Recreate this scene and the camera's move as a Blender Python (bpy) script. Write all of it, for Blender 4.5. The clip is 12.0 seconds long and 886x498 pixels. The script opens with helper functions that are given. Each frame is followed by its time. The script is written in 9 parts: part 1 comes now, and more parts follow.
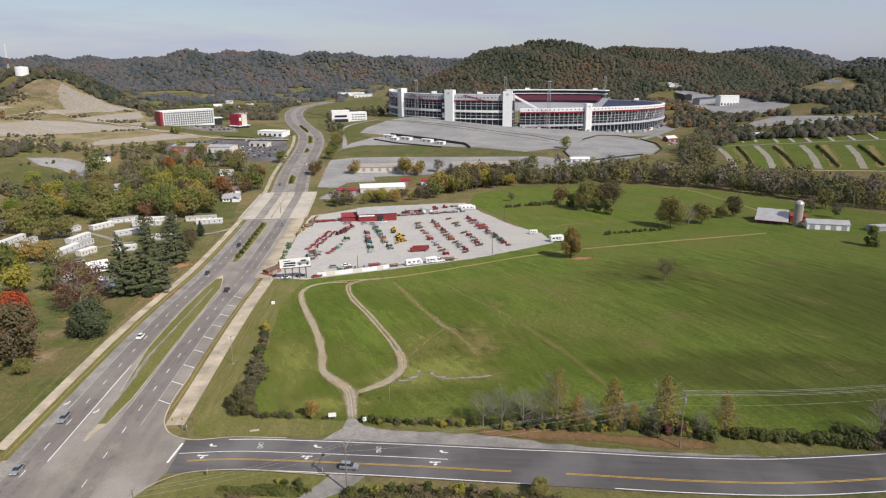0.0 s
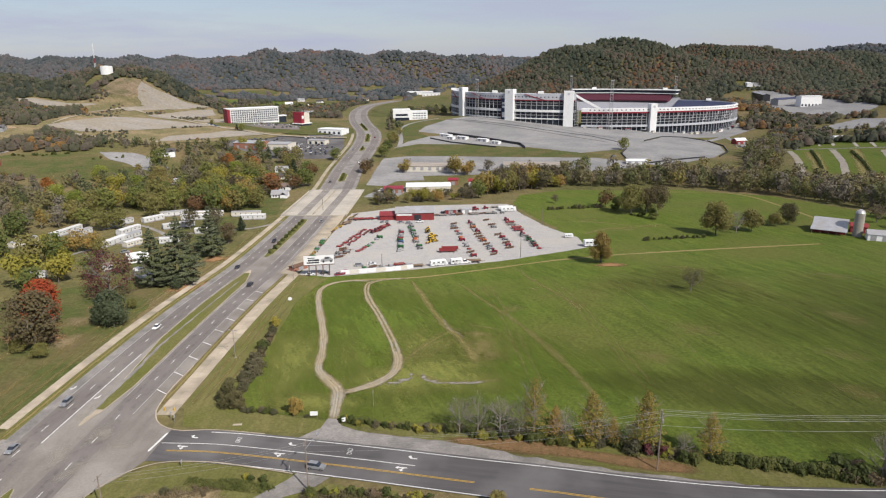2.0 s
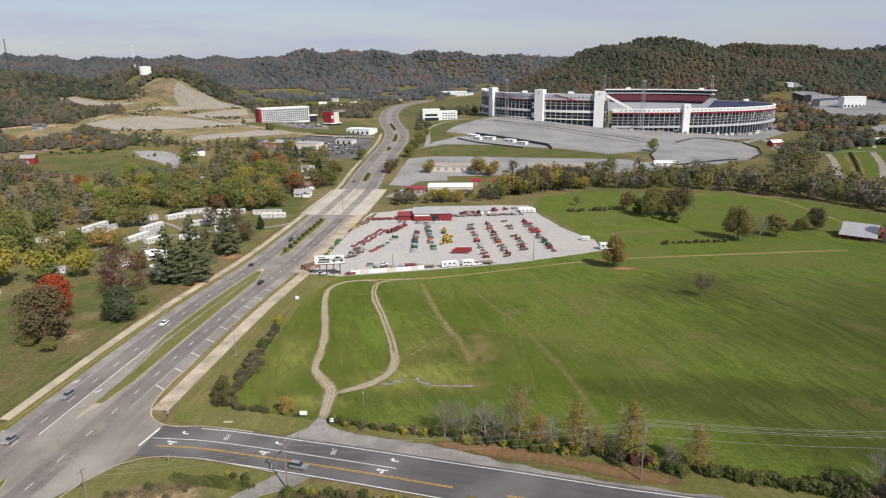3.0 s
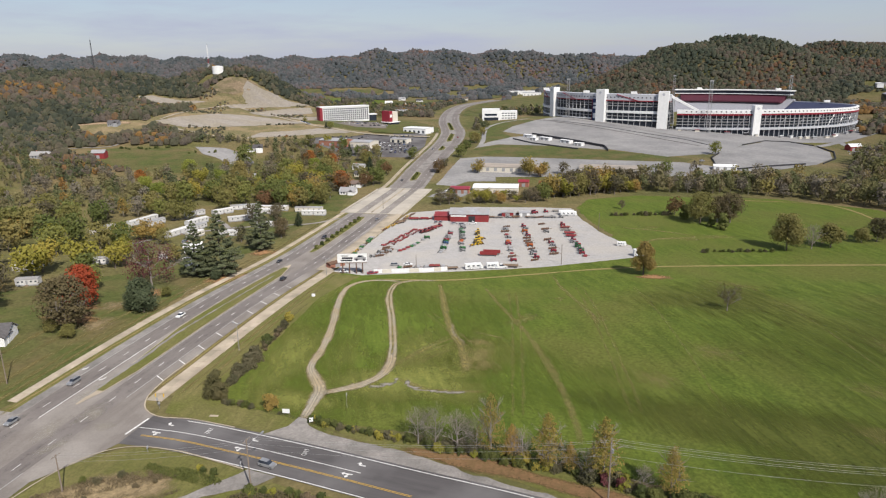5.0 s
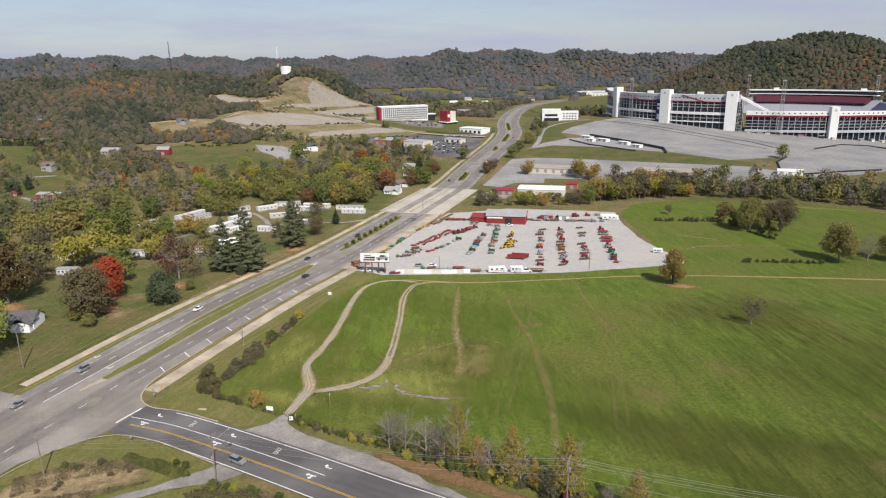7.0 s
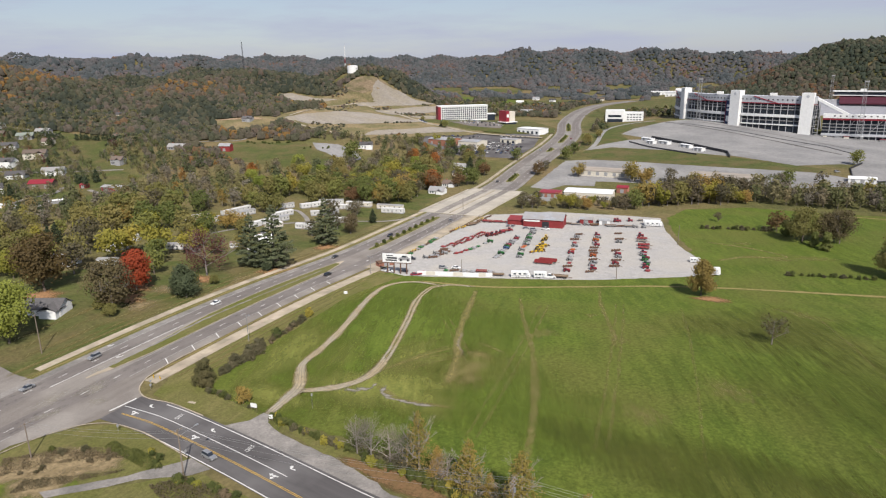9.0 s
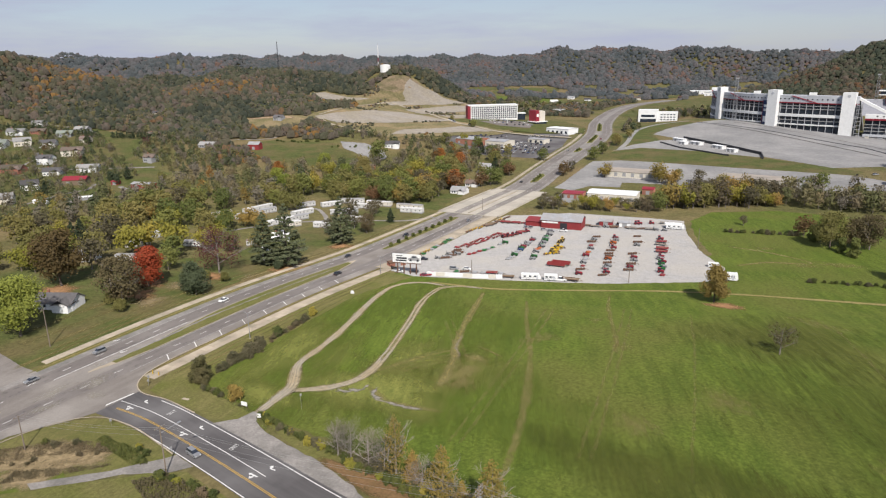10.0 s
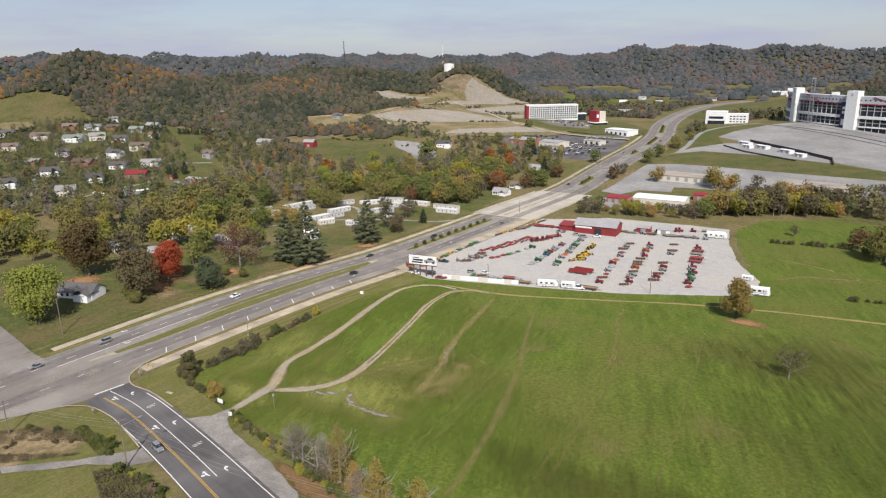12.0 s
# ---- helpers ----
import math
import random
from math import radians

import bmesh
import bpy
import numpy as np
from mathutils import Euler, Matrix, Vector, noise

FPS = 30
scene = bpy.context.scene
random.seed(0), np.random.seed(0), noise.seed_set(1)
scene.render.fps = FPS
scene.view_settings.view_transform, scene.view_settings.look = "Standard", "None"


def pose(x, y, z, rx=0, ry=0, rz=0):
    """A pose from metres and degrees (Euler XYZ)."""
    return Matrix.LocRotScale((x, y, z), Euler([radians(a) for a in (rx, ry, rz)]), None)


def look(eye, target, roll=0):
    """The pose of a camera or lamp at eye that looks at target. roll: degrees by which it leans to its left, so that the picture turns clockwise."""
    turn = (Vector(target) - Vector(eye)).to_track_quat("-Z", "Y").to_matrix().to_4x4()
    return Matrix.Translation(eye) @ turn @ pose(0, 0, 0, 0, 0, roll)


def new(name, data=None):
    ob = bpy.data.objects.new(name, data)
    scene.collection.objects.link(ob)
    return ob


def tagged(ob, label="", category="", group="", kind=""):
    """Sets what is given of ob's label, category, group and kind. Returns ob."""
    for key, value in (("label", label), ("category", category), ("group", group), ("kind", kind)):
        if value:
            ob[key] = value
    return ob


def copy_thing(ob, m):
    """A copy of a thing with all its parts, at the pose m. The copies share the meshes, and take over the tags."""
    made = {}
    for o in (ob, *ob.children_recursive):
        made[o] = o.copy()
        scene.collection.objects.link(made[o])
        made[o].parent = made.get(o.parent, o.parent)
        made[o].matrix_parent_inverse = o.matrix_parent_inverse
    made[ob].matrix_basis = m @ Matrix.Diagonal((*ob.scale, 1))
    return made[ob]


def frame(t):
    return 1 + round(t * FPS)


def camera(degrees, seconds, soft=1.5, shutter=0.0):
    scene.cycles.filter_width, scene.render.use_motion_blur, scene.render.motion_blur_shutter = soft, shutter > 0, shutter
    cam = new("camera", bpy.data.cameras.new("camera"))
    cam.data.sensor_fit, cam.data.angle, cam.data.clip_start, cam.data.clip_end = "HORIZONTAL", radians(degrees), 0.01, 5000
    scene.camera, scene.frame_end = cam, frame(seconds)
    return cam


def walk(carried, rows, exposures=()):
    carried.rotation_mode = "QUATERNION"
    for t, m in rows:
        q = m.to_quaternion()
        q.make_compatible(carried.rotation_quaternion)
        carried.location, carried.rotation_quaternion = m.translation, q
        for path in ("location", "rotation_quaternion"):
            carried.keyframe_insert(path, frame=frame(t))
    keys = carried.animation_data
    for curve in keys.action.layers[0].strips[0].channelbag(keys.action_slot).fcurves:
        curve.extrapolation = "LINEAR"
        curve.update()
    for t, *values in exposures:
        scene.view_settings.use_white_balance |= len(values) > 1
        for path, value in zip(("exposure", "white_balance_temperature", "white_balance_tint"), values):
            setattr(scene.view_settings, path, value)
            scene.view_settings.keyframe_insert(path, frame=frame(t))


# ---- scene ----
cam = camera(67.1, 12.0, soft=1.2)
PATH = [
    (0, (-2.135, -0.951, 100.758), (-2.141, 0.973, 100.212), -0.5),
    (0.5, (4.103, -0.258, 100.787), (4.044, 1.665, 100.241), -0.5),
    (1, (10.234, 0.665, 100.882), (10.122, 2.586, 100.335), -0.5),
    (1.5, (16.59, 1.972, 100.983), (16.421, 3.888, 100.437), -0.5),
    (2, (22.875, 3.305, 101.132), (22.65, 5.216, 100.584), -0.6),
    (2.5, (29.339, 4.712, 101.248), (29.06, 6.615, 100.701), -0.6),
    (3, (35.67, 6.474, 101.269), (35.337, 8.369, 100.722), -0.7),
    (5, (58.938, 15.92, 100.962), (58.395, 17.766, 100.416), -0.8),
    (5.5, (64.371, 18.65, 100.779), (63.776, 20.48, 100.233), -0.9),
    (6, (69.825, 21.527, 100.592), (69.18, 23.34, 100.048), -0.9),
    (6.5, (75.557, 24.606, 100.48), (74.86, 26.4, 99.936), -1.0),
    (7, (81.182, 27.869, 100.404), (80.435, 29.643, 99.861), -1.0),
    (9, (102.425, 42.536, 100.52), (101.481, 44.214, 99.978), -1.0),
    (9.5, (107.861, 46.837, 100.516), (106.868, 48.487, 99.974), -1.1),
    (10, (113.049, 51.478, 100.599), (112.009, 53.098, 100.056), -1.1),
    (10.5, (118.026, 56.552, 100.622), (116.939, 58.141, 100.08), -1.1),
    (11, (122.938, 61.682, 100.456), (121.806, 63.239, 99.914), -1.1),
    (11.5, (127.959, 66.926, 100.401), (126.783, 68.45, 99.86), -1.1),
    (12, (132.997, 72.531, 100.479), (131.778, 74.021, 99.937), -1.1),
]
walk(cam, [(t, look(eye, target, roll)) for t, eye, target, roll in PATH])

# ---- light: low autumn sun behind the camera's right shoulder, thin cloud ----
SUN_TURN, SUN_RISE = 137.0, 41.0   # degrees: heading of the sun from +y towards +x, and its height
world = bpy.data.worlds.new("world")
scene.world = world
world.use_nodes = True
wn, wl = world.node_tree.nodes, world.node_tree.links
sky = wn.new("ShaderNodeTexSky")
sky.sky_type, sky.sun_disc = "NISHITA", False
sky.sun_elevation, sky.sun_rotation = radians(SUN_RISE), radians(SUN_TURN)
sky.air_density, sky.dust_density, sky.ozone_density = 1.0, 0.6, 3.0
wco = wn.new("ShaderNodeTexCoord")
wmap = wn.new("ShaderNodeMapping")
wmap.inputs["Scale"].default_value = (2.2, 2.2, 16)
wl.new(wco.outputs["Generated"], wmap.inputs["Vector"])
wno = wn.new("ShaderNodeTexNoise")
wno.inputs["Scale"].default_value, wno.inputs["Detail"].default_value, wno.inputs["Roughness"].default_value = 1.4, 7, 0.6
wl.new(wmap.outputs["Vector"], wno.inputs["Vector"])
wra = wn.new("ShaderNodeValToRGB")
wra.color_ramp.elements[0].position, wra.color_ramp.elements[1].position = 0.44, 0.72
wra.color_ramp.elements[0].color, wra.color_ramp.elements[1].color = (0.55, 0.55, 0.55, 1), (1.0, 1.0, 1.0, 1)
wl.new(wno.outputs["Fac"], wra.inputs["Fac"])
wmx = wn.new("ShaderNodeMixRGB")
wmx.inputs["Color2"].default_value = (4.45, 4.75, 6.1, 1)
wl.new(wra.outputs["Color"], wmx.inputs["Fac"])
wl.new(sky.outputs["Color"], wmx.inputs["Color1"])
wbg = wn["Background"]
wbg.inputs["Strength"].default_value = 0.103
wl.new(wmx.outputs["Color"], wbg.inputs["Color"])

sun = new("sun", bpy.data.lights.new("sun", "SUN"))
sun.data.energy, sun.data.angle, sun.data.color = 4.75, radians(0.6), (1.0, 0.94, 0.872)
_a, _e = radians(SUN_TURN), radians(SUN_RISE)
sun.matrix_world = look((0, 0, 300), (-math.sin(_a) * math.cos(_e) * 100, -math.cos(_a) * math.cos(_e) * 100, 300 - math.sin(_e) * 100))

# ---- tools ----
def mat(name, a, b=None, size=1.0, big=0.0, c=None, rough=0.85, metal=0.0, bump=0.0, vary=0.0, detail=6, stretch=None, turn=0.0, holes=0.0, speck=0.0, strong=0.35, soft=0.0):
    """A surface of two or three colours mixed by fine grain (size, metres) and broad stains (big, metres)."""
    m = bpy.data.materials.new(name)
    m.use_nodes = True
    n, l = m.node_tree.nodes, m.node_tree.links
    p = n["Principled BSDF"]
    p.inputs["Roughness"].default_value, p.inputs["Metallic"].default_value = rough, metal
    p.inputs["Specular IOR Level"].default_value = 0.3 if rough < 0.9 else 0.12
    p.inputs["Diffuse Roughness"].default_value = 1.0 if rough >= 0.9 else 0.3
    b = b or tuple(v * 0.72 for v in a)
    geo = n.new("ShaderNodeNewGeometry")
    aim, mp = n.new("ShaderNodeMapping"), n.new("ShaderNodeMapping")
    aim.inputs["Rotation"].default_value = (0, 0, radians(turn))
    mp.inputs["Scale"].default_value = stretch or (1, 1, 1)
    l.new(geo.outputs["Position"], aim.inputs["Vector"])
    l.new(aim.outputs["Vector"], mp.inputs["Vector"])
    fine = n.new("ShaderNodeTexNoise")
    fine.inputs["Scale"].default_value, fine.inputs["Detail"].default_value, fine.inputs["Roughness"].default_value = 1 / size, detail, 0.65
    l.new(mp.outputs["Vector"], fine.inputs["Vector"])
    ramp = n.new("ShaderNodeValToRGB")
    ramp.color_ramp.elements[0].position, ramp.color_ramp.elements[1].position = 0.32, 0.68
    ramp.color_ramp.elements[0].color, ramp.color_ramp.elements[1].color = (*b, 1), (*a, 1)
    l.new(fine.outputs["Fac"], ramp.inputs["Fac"])
    out = ramp.outputs["Color"]
    if big:
        broad = n.new("ShaderNodeTexNoise")
        broad.inputs["Scale"].default_value, broad.inputs["Detail"].default_value = 1 / big, 4
        l.new(aim.outputs["Vector"], broad.inputs["Vector"])
        r2 = n.new("ShaderNodeValToRGB")
        r2.color_ramp.elements[0].position, r2.color_ramp.elements[1].position = 0.42, 0.66
        r2.color_ramp.elements[0].color, r2.color_ramp.elements[1].color = (0, 0, 0, 1), (1, 1, 1, 1)
        l.new(broad.outputs["Fac"], r2.inputs["Fac"])
        mix = n.new("ShaderNodeMixRGB")
        mix.inputs["Color2"].default_value = (*(c or tuple(v * 0.8 for v in b)), 1)
        l.new(r2.outputs["Color"], mix.inputs["Fac"])
        l.new(out, mix.inputs["Color1"])
        out = mix.outputs["Color"]
    if speck:
        dots = n.new("ShaderNodeTexNoise")
        dots.inputs["Scale"].default_value, dots.inputs["Detail"].default_value, dots.inputs["Roughness"].default_value = 1 / speck, 5, 0.75
        l.new(geo.outputs["Position"], dots.inputs["Vector"])
        span = n.new("ShaderNodeMapRange")
        span.inputs["From Min"].default_value, span.inputs["From Max"].default_value = 0.28, 0.72
        span.inputs["To Min"].default_value, span.inputs["To Max"].default_value = 1 - strong, 1 + strong
        l.new(dots.outputs["Fac"], span.inputs["Value"])
        tint = n.new("ShaderNodeHueSaturation")
        l.new(span.outputs["Result"], tint.inputs["Value"])
        l.new(out, tint.inputs["Color"])
        out = tint.outputs["Color"]
    if vary:
        info = n.new("ShaderNodeObjectInfo")
        hsv = n.new("ShaderNodeHueSaturation")
        rng = n.new("ShaderNodeMapRange")
        rng.inputs["To Min"].default_value, rng.inputs["To Max"].default_value = 1 - vary, 1 + vary
        l.new(info.outputs["Random"], rng.inputs["Value"])
        l.new(rng.outputs["Result"], hsv.inputs["Value"])
        hue = n.new("ShaderNodeMapRange")
        hue.inputs["To Min"].default_value, hue.inputs["To Max"].default_value = 0.5 + vary * 0.07, 0.5 - vary * 0.07
        l.new(info.outputs["Random"], hue.inputs["Value"])
        l.new(hue.outputs["Result"], hsv.inputs["Hue"])
        l.new(out, hsv.inputs["Color"])
        out = hsv.outputs["Color"]
    l.new(out, p.inputs["Base Color"])
    if bump:
        bp = n.new("ShaderNodeBump")
        bp.inputs["Strength"].default_value, bp.inputs["Distance"].default_value = bump, size * 0.5
        l.new(fine.outputs["Fac"], bp.inputs["Height"])
        l.new(bp.outputs["Normal"], p.inputs["Normal"])
    if holes:
        gap = n.new("ShaderNodeTexNoise")
        gap.inputs["Scale"].default_value, gap.inputs["Detail"].default_value = 0.45, 7
        l.new(mp.outputs["Vector"], gap.inputs["Vector"])
        r3 = n.new("ShaderNodeValToRGB")
        r3.color_ramp.elements[0].position, r3.color_ramp.elements[1].position = holes - 0.12, holes + 0.26
        l.new(gap.outputs["Fac"], r3.inputs["Fac"])
        bare, mx = n.new("ShaderNodeBsdfTransparent"), n.new("ShaderNodeMixShader")
        l.new(r3.outputs["Color"], mx.inputs["Fac"])
        l.new(bare.outputs["BSDF"], mx.inputs[1])
        l.new(p.outputs["BSDF"], mx.inputs[2])
        l.new(mx.outputs["Shader"], n["Material Output"].inputs["Surface"])
    if soft:
        at = n.new("ShaderNodeAttribute")
        at.attribute_name = "wear"
        gap = n.new("ShaderNodeTexNoise")
        gap.inputs["Scale"].default_value, gap.inputs["Detail"].default_value, gap.inputs["Roughness"].default_value = 1 / soft, 8, 0.7
        l.new(mp.outputs["Vector"], gap.inputs["Vector"])
        low, cut = n.new("ShaderNodeMath"), n.new("ShaderNodeMapRange")
        l.new(at.outputs["Fac"], low.inputs[0])
        l.new(gap.outputs["Fac"], low.inputs[1])
        cut.inputs["From Min"].default_value, cut.inputs["From Max"].default_value = 0.62, 1.35
        l.new(low.outputs["Value"], cut.inputs["Value"])
        bare, mx = n.new("ShaderNodeBsdfTransparent"), n.new("ShaderNodeMixShader")
        l.new(cut.outputs["Result"], mx.inputs["Fac"])
        l.new(bare.outputs["BSDF"], mx.inputs[1])
        l.new(p.outputs["BSDF"], mx.inputs[2])
        l.new(mx.outputs["Shader"], n["Material Output"].inputs["Surface"])
    return m


def leafy(name, a, b, vary=0.25):
    """Foliage: two colours by clump, some light let through, each plant a little different."""
    m = mat(name, a, b, size=1.3, rough=0.75, vary=vary)
    n, l = m.node_tree.nodes, m.node_tree.links
    p = n["Principled BSDF"]
    col = p.inputs["Base Color"].links[0].from_socket
    tr = n.new("ShaderNodeBsdfTranslucent")
    l.new(col, tr.inputs["Color"])
    mx = n.new("ShaderNodeMixShader")
    mx.inputs["Fac"].default_value = 0.28
    p.inputs["Diffuse Roughness"].default_value = 0.8
    l.new(p.outputs["BSDF"], mx.inputs[1])
    l.new(tr.outputs["BSDF"], mx.inputs[2])
    l.new(mx.outputs["Shader"], n["Material Output"].inputs["Surface"])
    return m


def toned(name, stops, rough=0.8, grain=2.5, bump=0.0, dim=1.0):
    """Woods: the attribute 'tone' of each tree picks its colour among the stops."""
    m = mat(name, (dim, dim, dim), (0.5 * dim, 0.5 * dim, 0.5 * dim), size=grain, rough=rough, bump=bump)
    n, l = m.node_tree.nodes, m.node_tree.links
    p = n["Principled BSDF"]
    grain_out = p.inputs["Base Color"].links[0].from_socket
    p.inputs["Diffuse Roughness"].default_value = 0.8
    at = n.new("ShaderNodeAttribute")
    at.attribute_name = "tone"
    ramp = n.new("ShaderNodeValToRGB")
    e = ramp.color_ramp.elements
    while len(e) < len(stops):
        e.new(0.5)
    for i, (pos, colour) in enumerate(stops):
        e[i].position, e[i].color = pos, (*colour, 1)
    l.new(at.outputs["Fac"], ramp.inputs["Fac"])
    mul = n.new("ShaderNodeMixRGB")
    mul.blend_type = "MULTIPLY"
    mul.inputs["Fac"].default_value = 1
    l.new(ramp.outputs["Color"], mul.inputs["Color1"])
    l.new(grain_out, mul.inputs["Color2"])
    l.new(mul.outputs["Color"], p.inputs["Base Color"])
    tr, mx = n.new("ShaderNodeBsdfTranslucent"), n.new("ShaderNodeMixShader")
    l.new(mul.outputs["Color"], tr.inputs["Color"])
    mx.inputs["Fac"].default_value = 0.28
    l.new(p.outputs["BSDF"], mx.inputs[1])
    l.new(tr.outputs["BSDF"], mx.inputs[2])
    l.new(mx.outputs["Shader"], n["Material Output"].inputs["Surface"])
    return m


def mesh_np(name, v, f, material, tone=None, flat=True):
    """A mesh from arrays of vertices and of faces of one size."""
    me = bpy.data.meshes.new(name)
    v, f = np.asarray(v, np.float32), np.asarray(f, np.int32)
    k = f.shape[1]
    me.vertices.add(len(v))
    me.vertices.foreach_set("co", v.ravel())
    me.loops.add(f.size)
    me.loops.foreach_set("vertex_index", f.ravel())
    me.polygons.add(len(f))
    me.polygons.foreach_set("loop_start", np.arange(0, f.size, k, dtype=np.int32))
    if not flat:
        me.polygons.foreach_set("use_smooth", np.ones(len(f), bool))
    if tone is not None:
        at = me.attributes.new("tone", "FLOAT", "FACE")
        at.data.foreach_set("value", np.asarray(tone, np.float32))
    me.update(calc_edges=True)
    me.validate()
    me.materials.append(material)
    return me


class Solid:
    """Collects boxes, tubes and prisms into one mesh."""

    def __init__(self):
        self.v, self.f = [], []

    def add(self, v, f):
        k = len(self.v)
        self.v += [tuple(p) for p in v]
        self.f += [tuple(i + k for i in g) for g in f]
        return self

    def box(self, x0, x1, y0, y1, z0, z1, taper=0.0):
        t = taper
        v = [(x0, y0, z0), (x1, y0, z0), (x1, y1, z0), (x0, y1, z0), (x0 + t, y0 + t, z1), (x1 - t, y0 + t, z1), (x1 - t, y1 - t, z1), (x0 + t, y1 - t, z1)]
        return self.add(v, [(3, 2, 1, 0), (4, 5, 6, 7), (0, 1, 5, 4), (1, 2, 6, 5), (2, 3, 7, 6), (3, 0, 4, 7)])

    def prism(self, poly, z0, z1):
        n = len(poly)
        v = [(x, y, z0) for x, y in poly] + [(x, y, z1) for x, y in poly]
        return self.add(v, [tuple(range(n - 1, -1, -1)), tuple(range(n, 2 * n))] + [(i, (i + 1) % n, n + (i + 1) % n, n + i) for i in range(n)])

    def side(self, profile, y0, y1, inset=0.0, above=0.0):
        """A side profile of (x, z) drawn out across y; points above that height are pulled in."""
        n = len(profile)
        v = [(x, y0 + (inset if z > above else 0), z) for x, z in profile] + [(x, y1 - (inset if z > above else 0), z) for x, z in profile]
        return self.add(v, [tuple(range(n)), tuple(range(2 * n - 1, n - 1, -1))] + [(i, n + i, n + (i + 1) % n, (i + 1) % n) for i in range(n)])

    def tube(self, p, q, r, s=None, n=6):
        p, q, s = Vector(p), Vector(q), r if s is None else s
        ax = (q - p).normalized()
        u = ax.orthogonal().normalized()
        w = ax.cross(u)
        ring = [(math.cos(2 * math.pi * i / n), math.sin(2 * math.pi * i / n)) for i in range(n)]
        v = [p + (u * c + w * d) * r for c, d in ring] + [q + (u * c + w * d) * s for c, d in ring]
        return self.add(v, [tuple(range(n - 1, -1, -1)), tuple(range(n, 2 * n))] + [(i, (i + 1) % n, n + (i + 1) % n, n + i) for i in range(n)])

    def gable(self, x0, x1, y0, y1, z0, z1, thick=0.2):
        """A gable roof with its ridge along x."""
        m = (y0 + y1) / 2
        v = [(x, y, z) for x in (x0, x1) for y, z in ((y0, z0), (m, z1), (y1, z0), (y1, z0 - thick), (m, z1 - thick), (y0, z0 - thick))]
        return self.add(v, [(0, 1, 7, 6), (1, 2, 8, 7), (2, 3, 9, 8), (3, 4, 10, 9), (4, 5, 11, 10), (5, 0, 6, 11), (5, 4, 1, 0), (4, 3, 2, 1), (6, 7, 10, 11), (7, 8, 9, 10)])

    def mesh(self, name, material, smooth_faces=False):
        me = bpy.data.meshes.new(name)
        me.from_pydata(self.v, [], self.f)
        me.validate()
        bm = bmesh.new()
        bm.from_mesh(me)
        bmesh.ops.recalc_face_normals(bm, faces=bm.faces)
        bm.to_mesh(me)
        bm.free()
        if smooth_faces:
            me.polygons.foreach_set("use_smooth", np.ones(len(me.polygons), bool))
        me.materials.append(material)
        return me


def part(name, shape, material, parent, label="", smooth_faces=False):
    """One mesh object under a thing or part."""
    me = shape.mesh(name, material, smooth_faces) if isinstance(shape, Solid) else shape
    ob = new(name, me)
    ob.parent = parent
    return tagged(ob, label) if label else ob


def thing(name, label, category, m=None, group="", kind=""):
    ob = new(name)
    ob.empty_display_size = 0.5
    if m is not None:
        ob.matrix_basis = m
    return tagged(ob, label, category, group, kind)


def stand(x, y, turn=0.0, lift=0.0, size=1.0):
    """A pose on the ground."""
    m = pose(x, y, float(lie(x, y)) + lift, 0, 0, turn)
    return m @ Matrix.Scale(size, 4) if size != 1 else m


def drape(poly, lift, step):
    """A polygon laid on the ground, cut by a grid so that it follows it."""
    bm = bmesh.new()
    bm.faces.new([bm.verts.new((x, y, 0)) for x, y in poly])
    bmesh.ops.triangulate(bm, faces=bm.faces)
    xs, ys = [p[0] for p in poly], [p[1] for p in poly]
    for lo, hi, ax in ((min(xs), max(xs), (1, 0, 0)), (min(ys), max(ys), (0, 1, 0))):
        for k in range(int(math.floor(lo / step)) + 1, int(math.ceil(hi / step))):
            bmesh.ops.bisect_plane(bm, geom=bm.verts[:] + bm.edges[:] + bm.faces[:], plane_co=Vector(ax) * k * step, plane_no=ax)
    bmesh.ops.dissolve_degenerate(bm, dist=0.001, edges=bm.edges)
    co = np.array([v.co[:2] for v in bm.verts])
    z = lie(co[:, 0], co[:, 1]) + lift
    for v, h in zip(bm.verts, z):
        v.co.z = h
    bmesh.ops.recalc_face_normals(bm, faces=bm.faces)
    for f in bm.faces:
        if f.normal.z < 0:
            f.normal_flip()
    return bm


def ragged(poly, reach, step=4.0, seed=1):
    """A polygon with an uneven edge."""
    rnd, out = random.Random(seed), []
    for (x0, y0), (x1, y1) in zip(poly, poly[1:] + poly[:1]):
        n = max(1, int(math.hypot(x1 - x0, y1 - y0) / step))
        for i in range(n):
            s = i / n
            out.append((x0 + (x1 - x0) * s + rnd.uniform(-reach, reach), y0 + (y1 - y0) * s + rnd.uniform(-reach, reach)))
    return out


def patch(name, poly, material, label, category, lift=0.05, step=6.0, uneven=0.0, kind="structure"):
    if uneven:
        poly = ragged(poly, uneven, max(3.0, uneven * 2.5), len(poly))
    bm = drape(poly, lift, step)
    me = bpy.data.meshes.new(name)
    bm.to_mesh(me)
    bm.free()
    me.materials.append(material)
    return tagged(new(name, me), label, category, kind=kind)


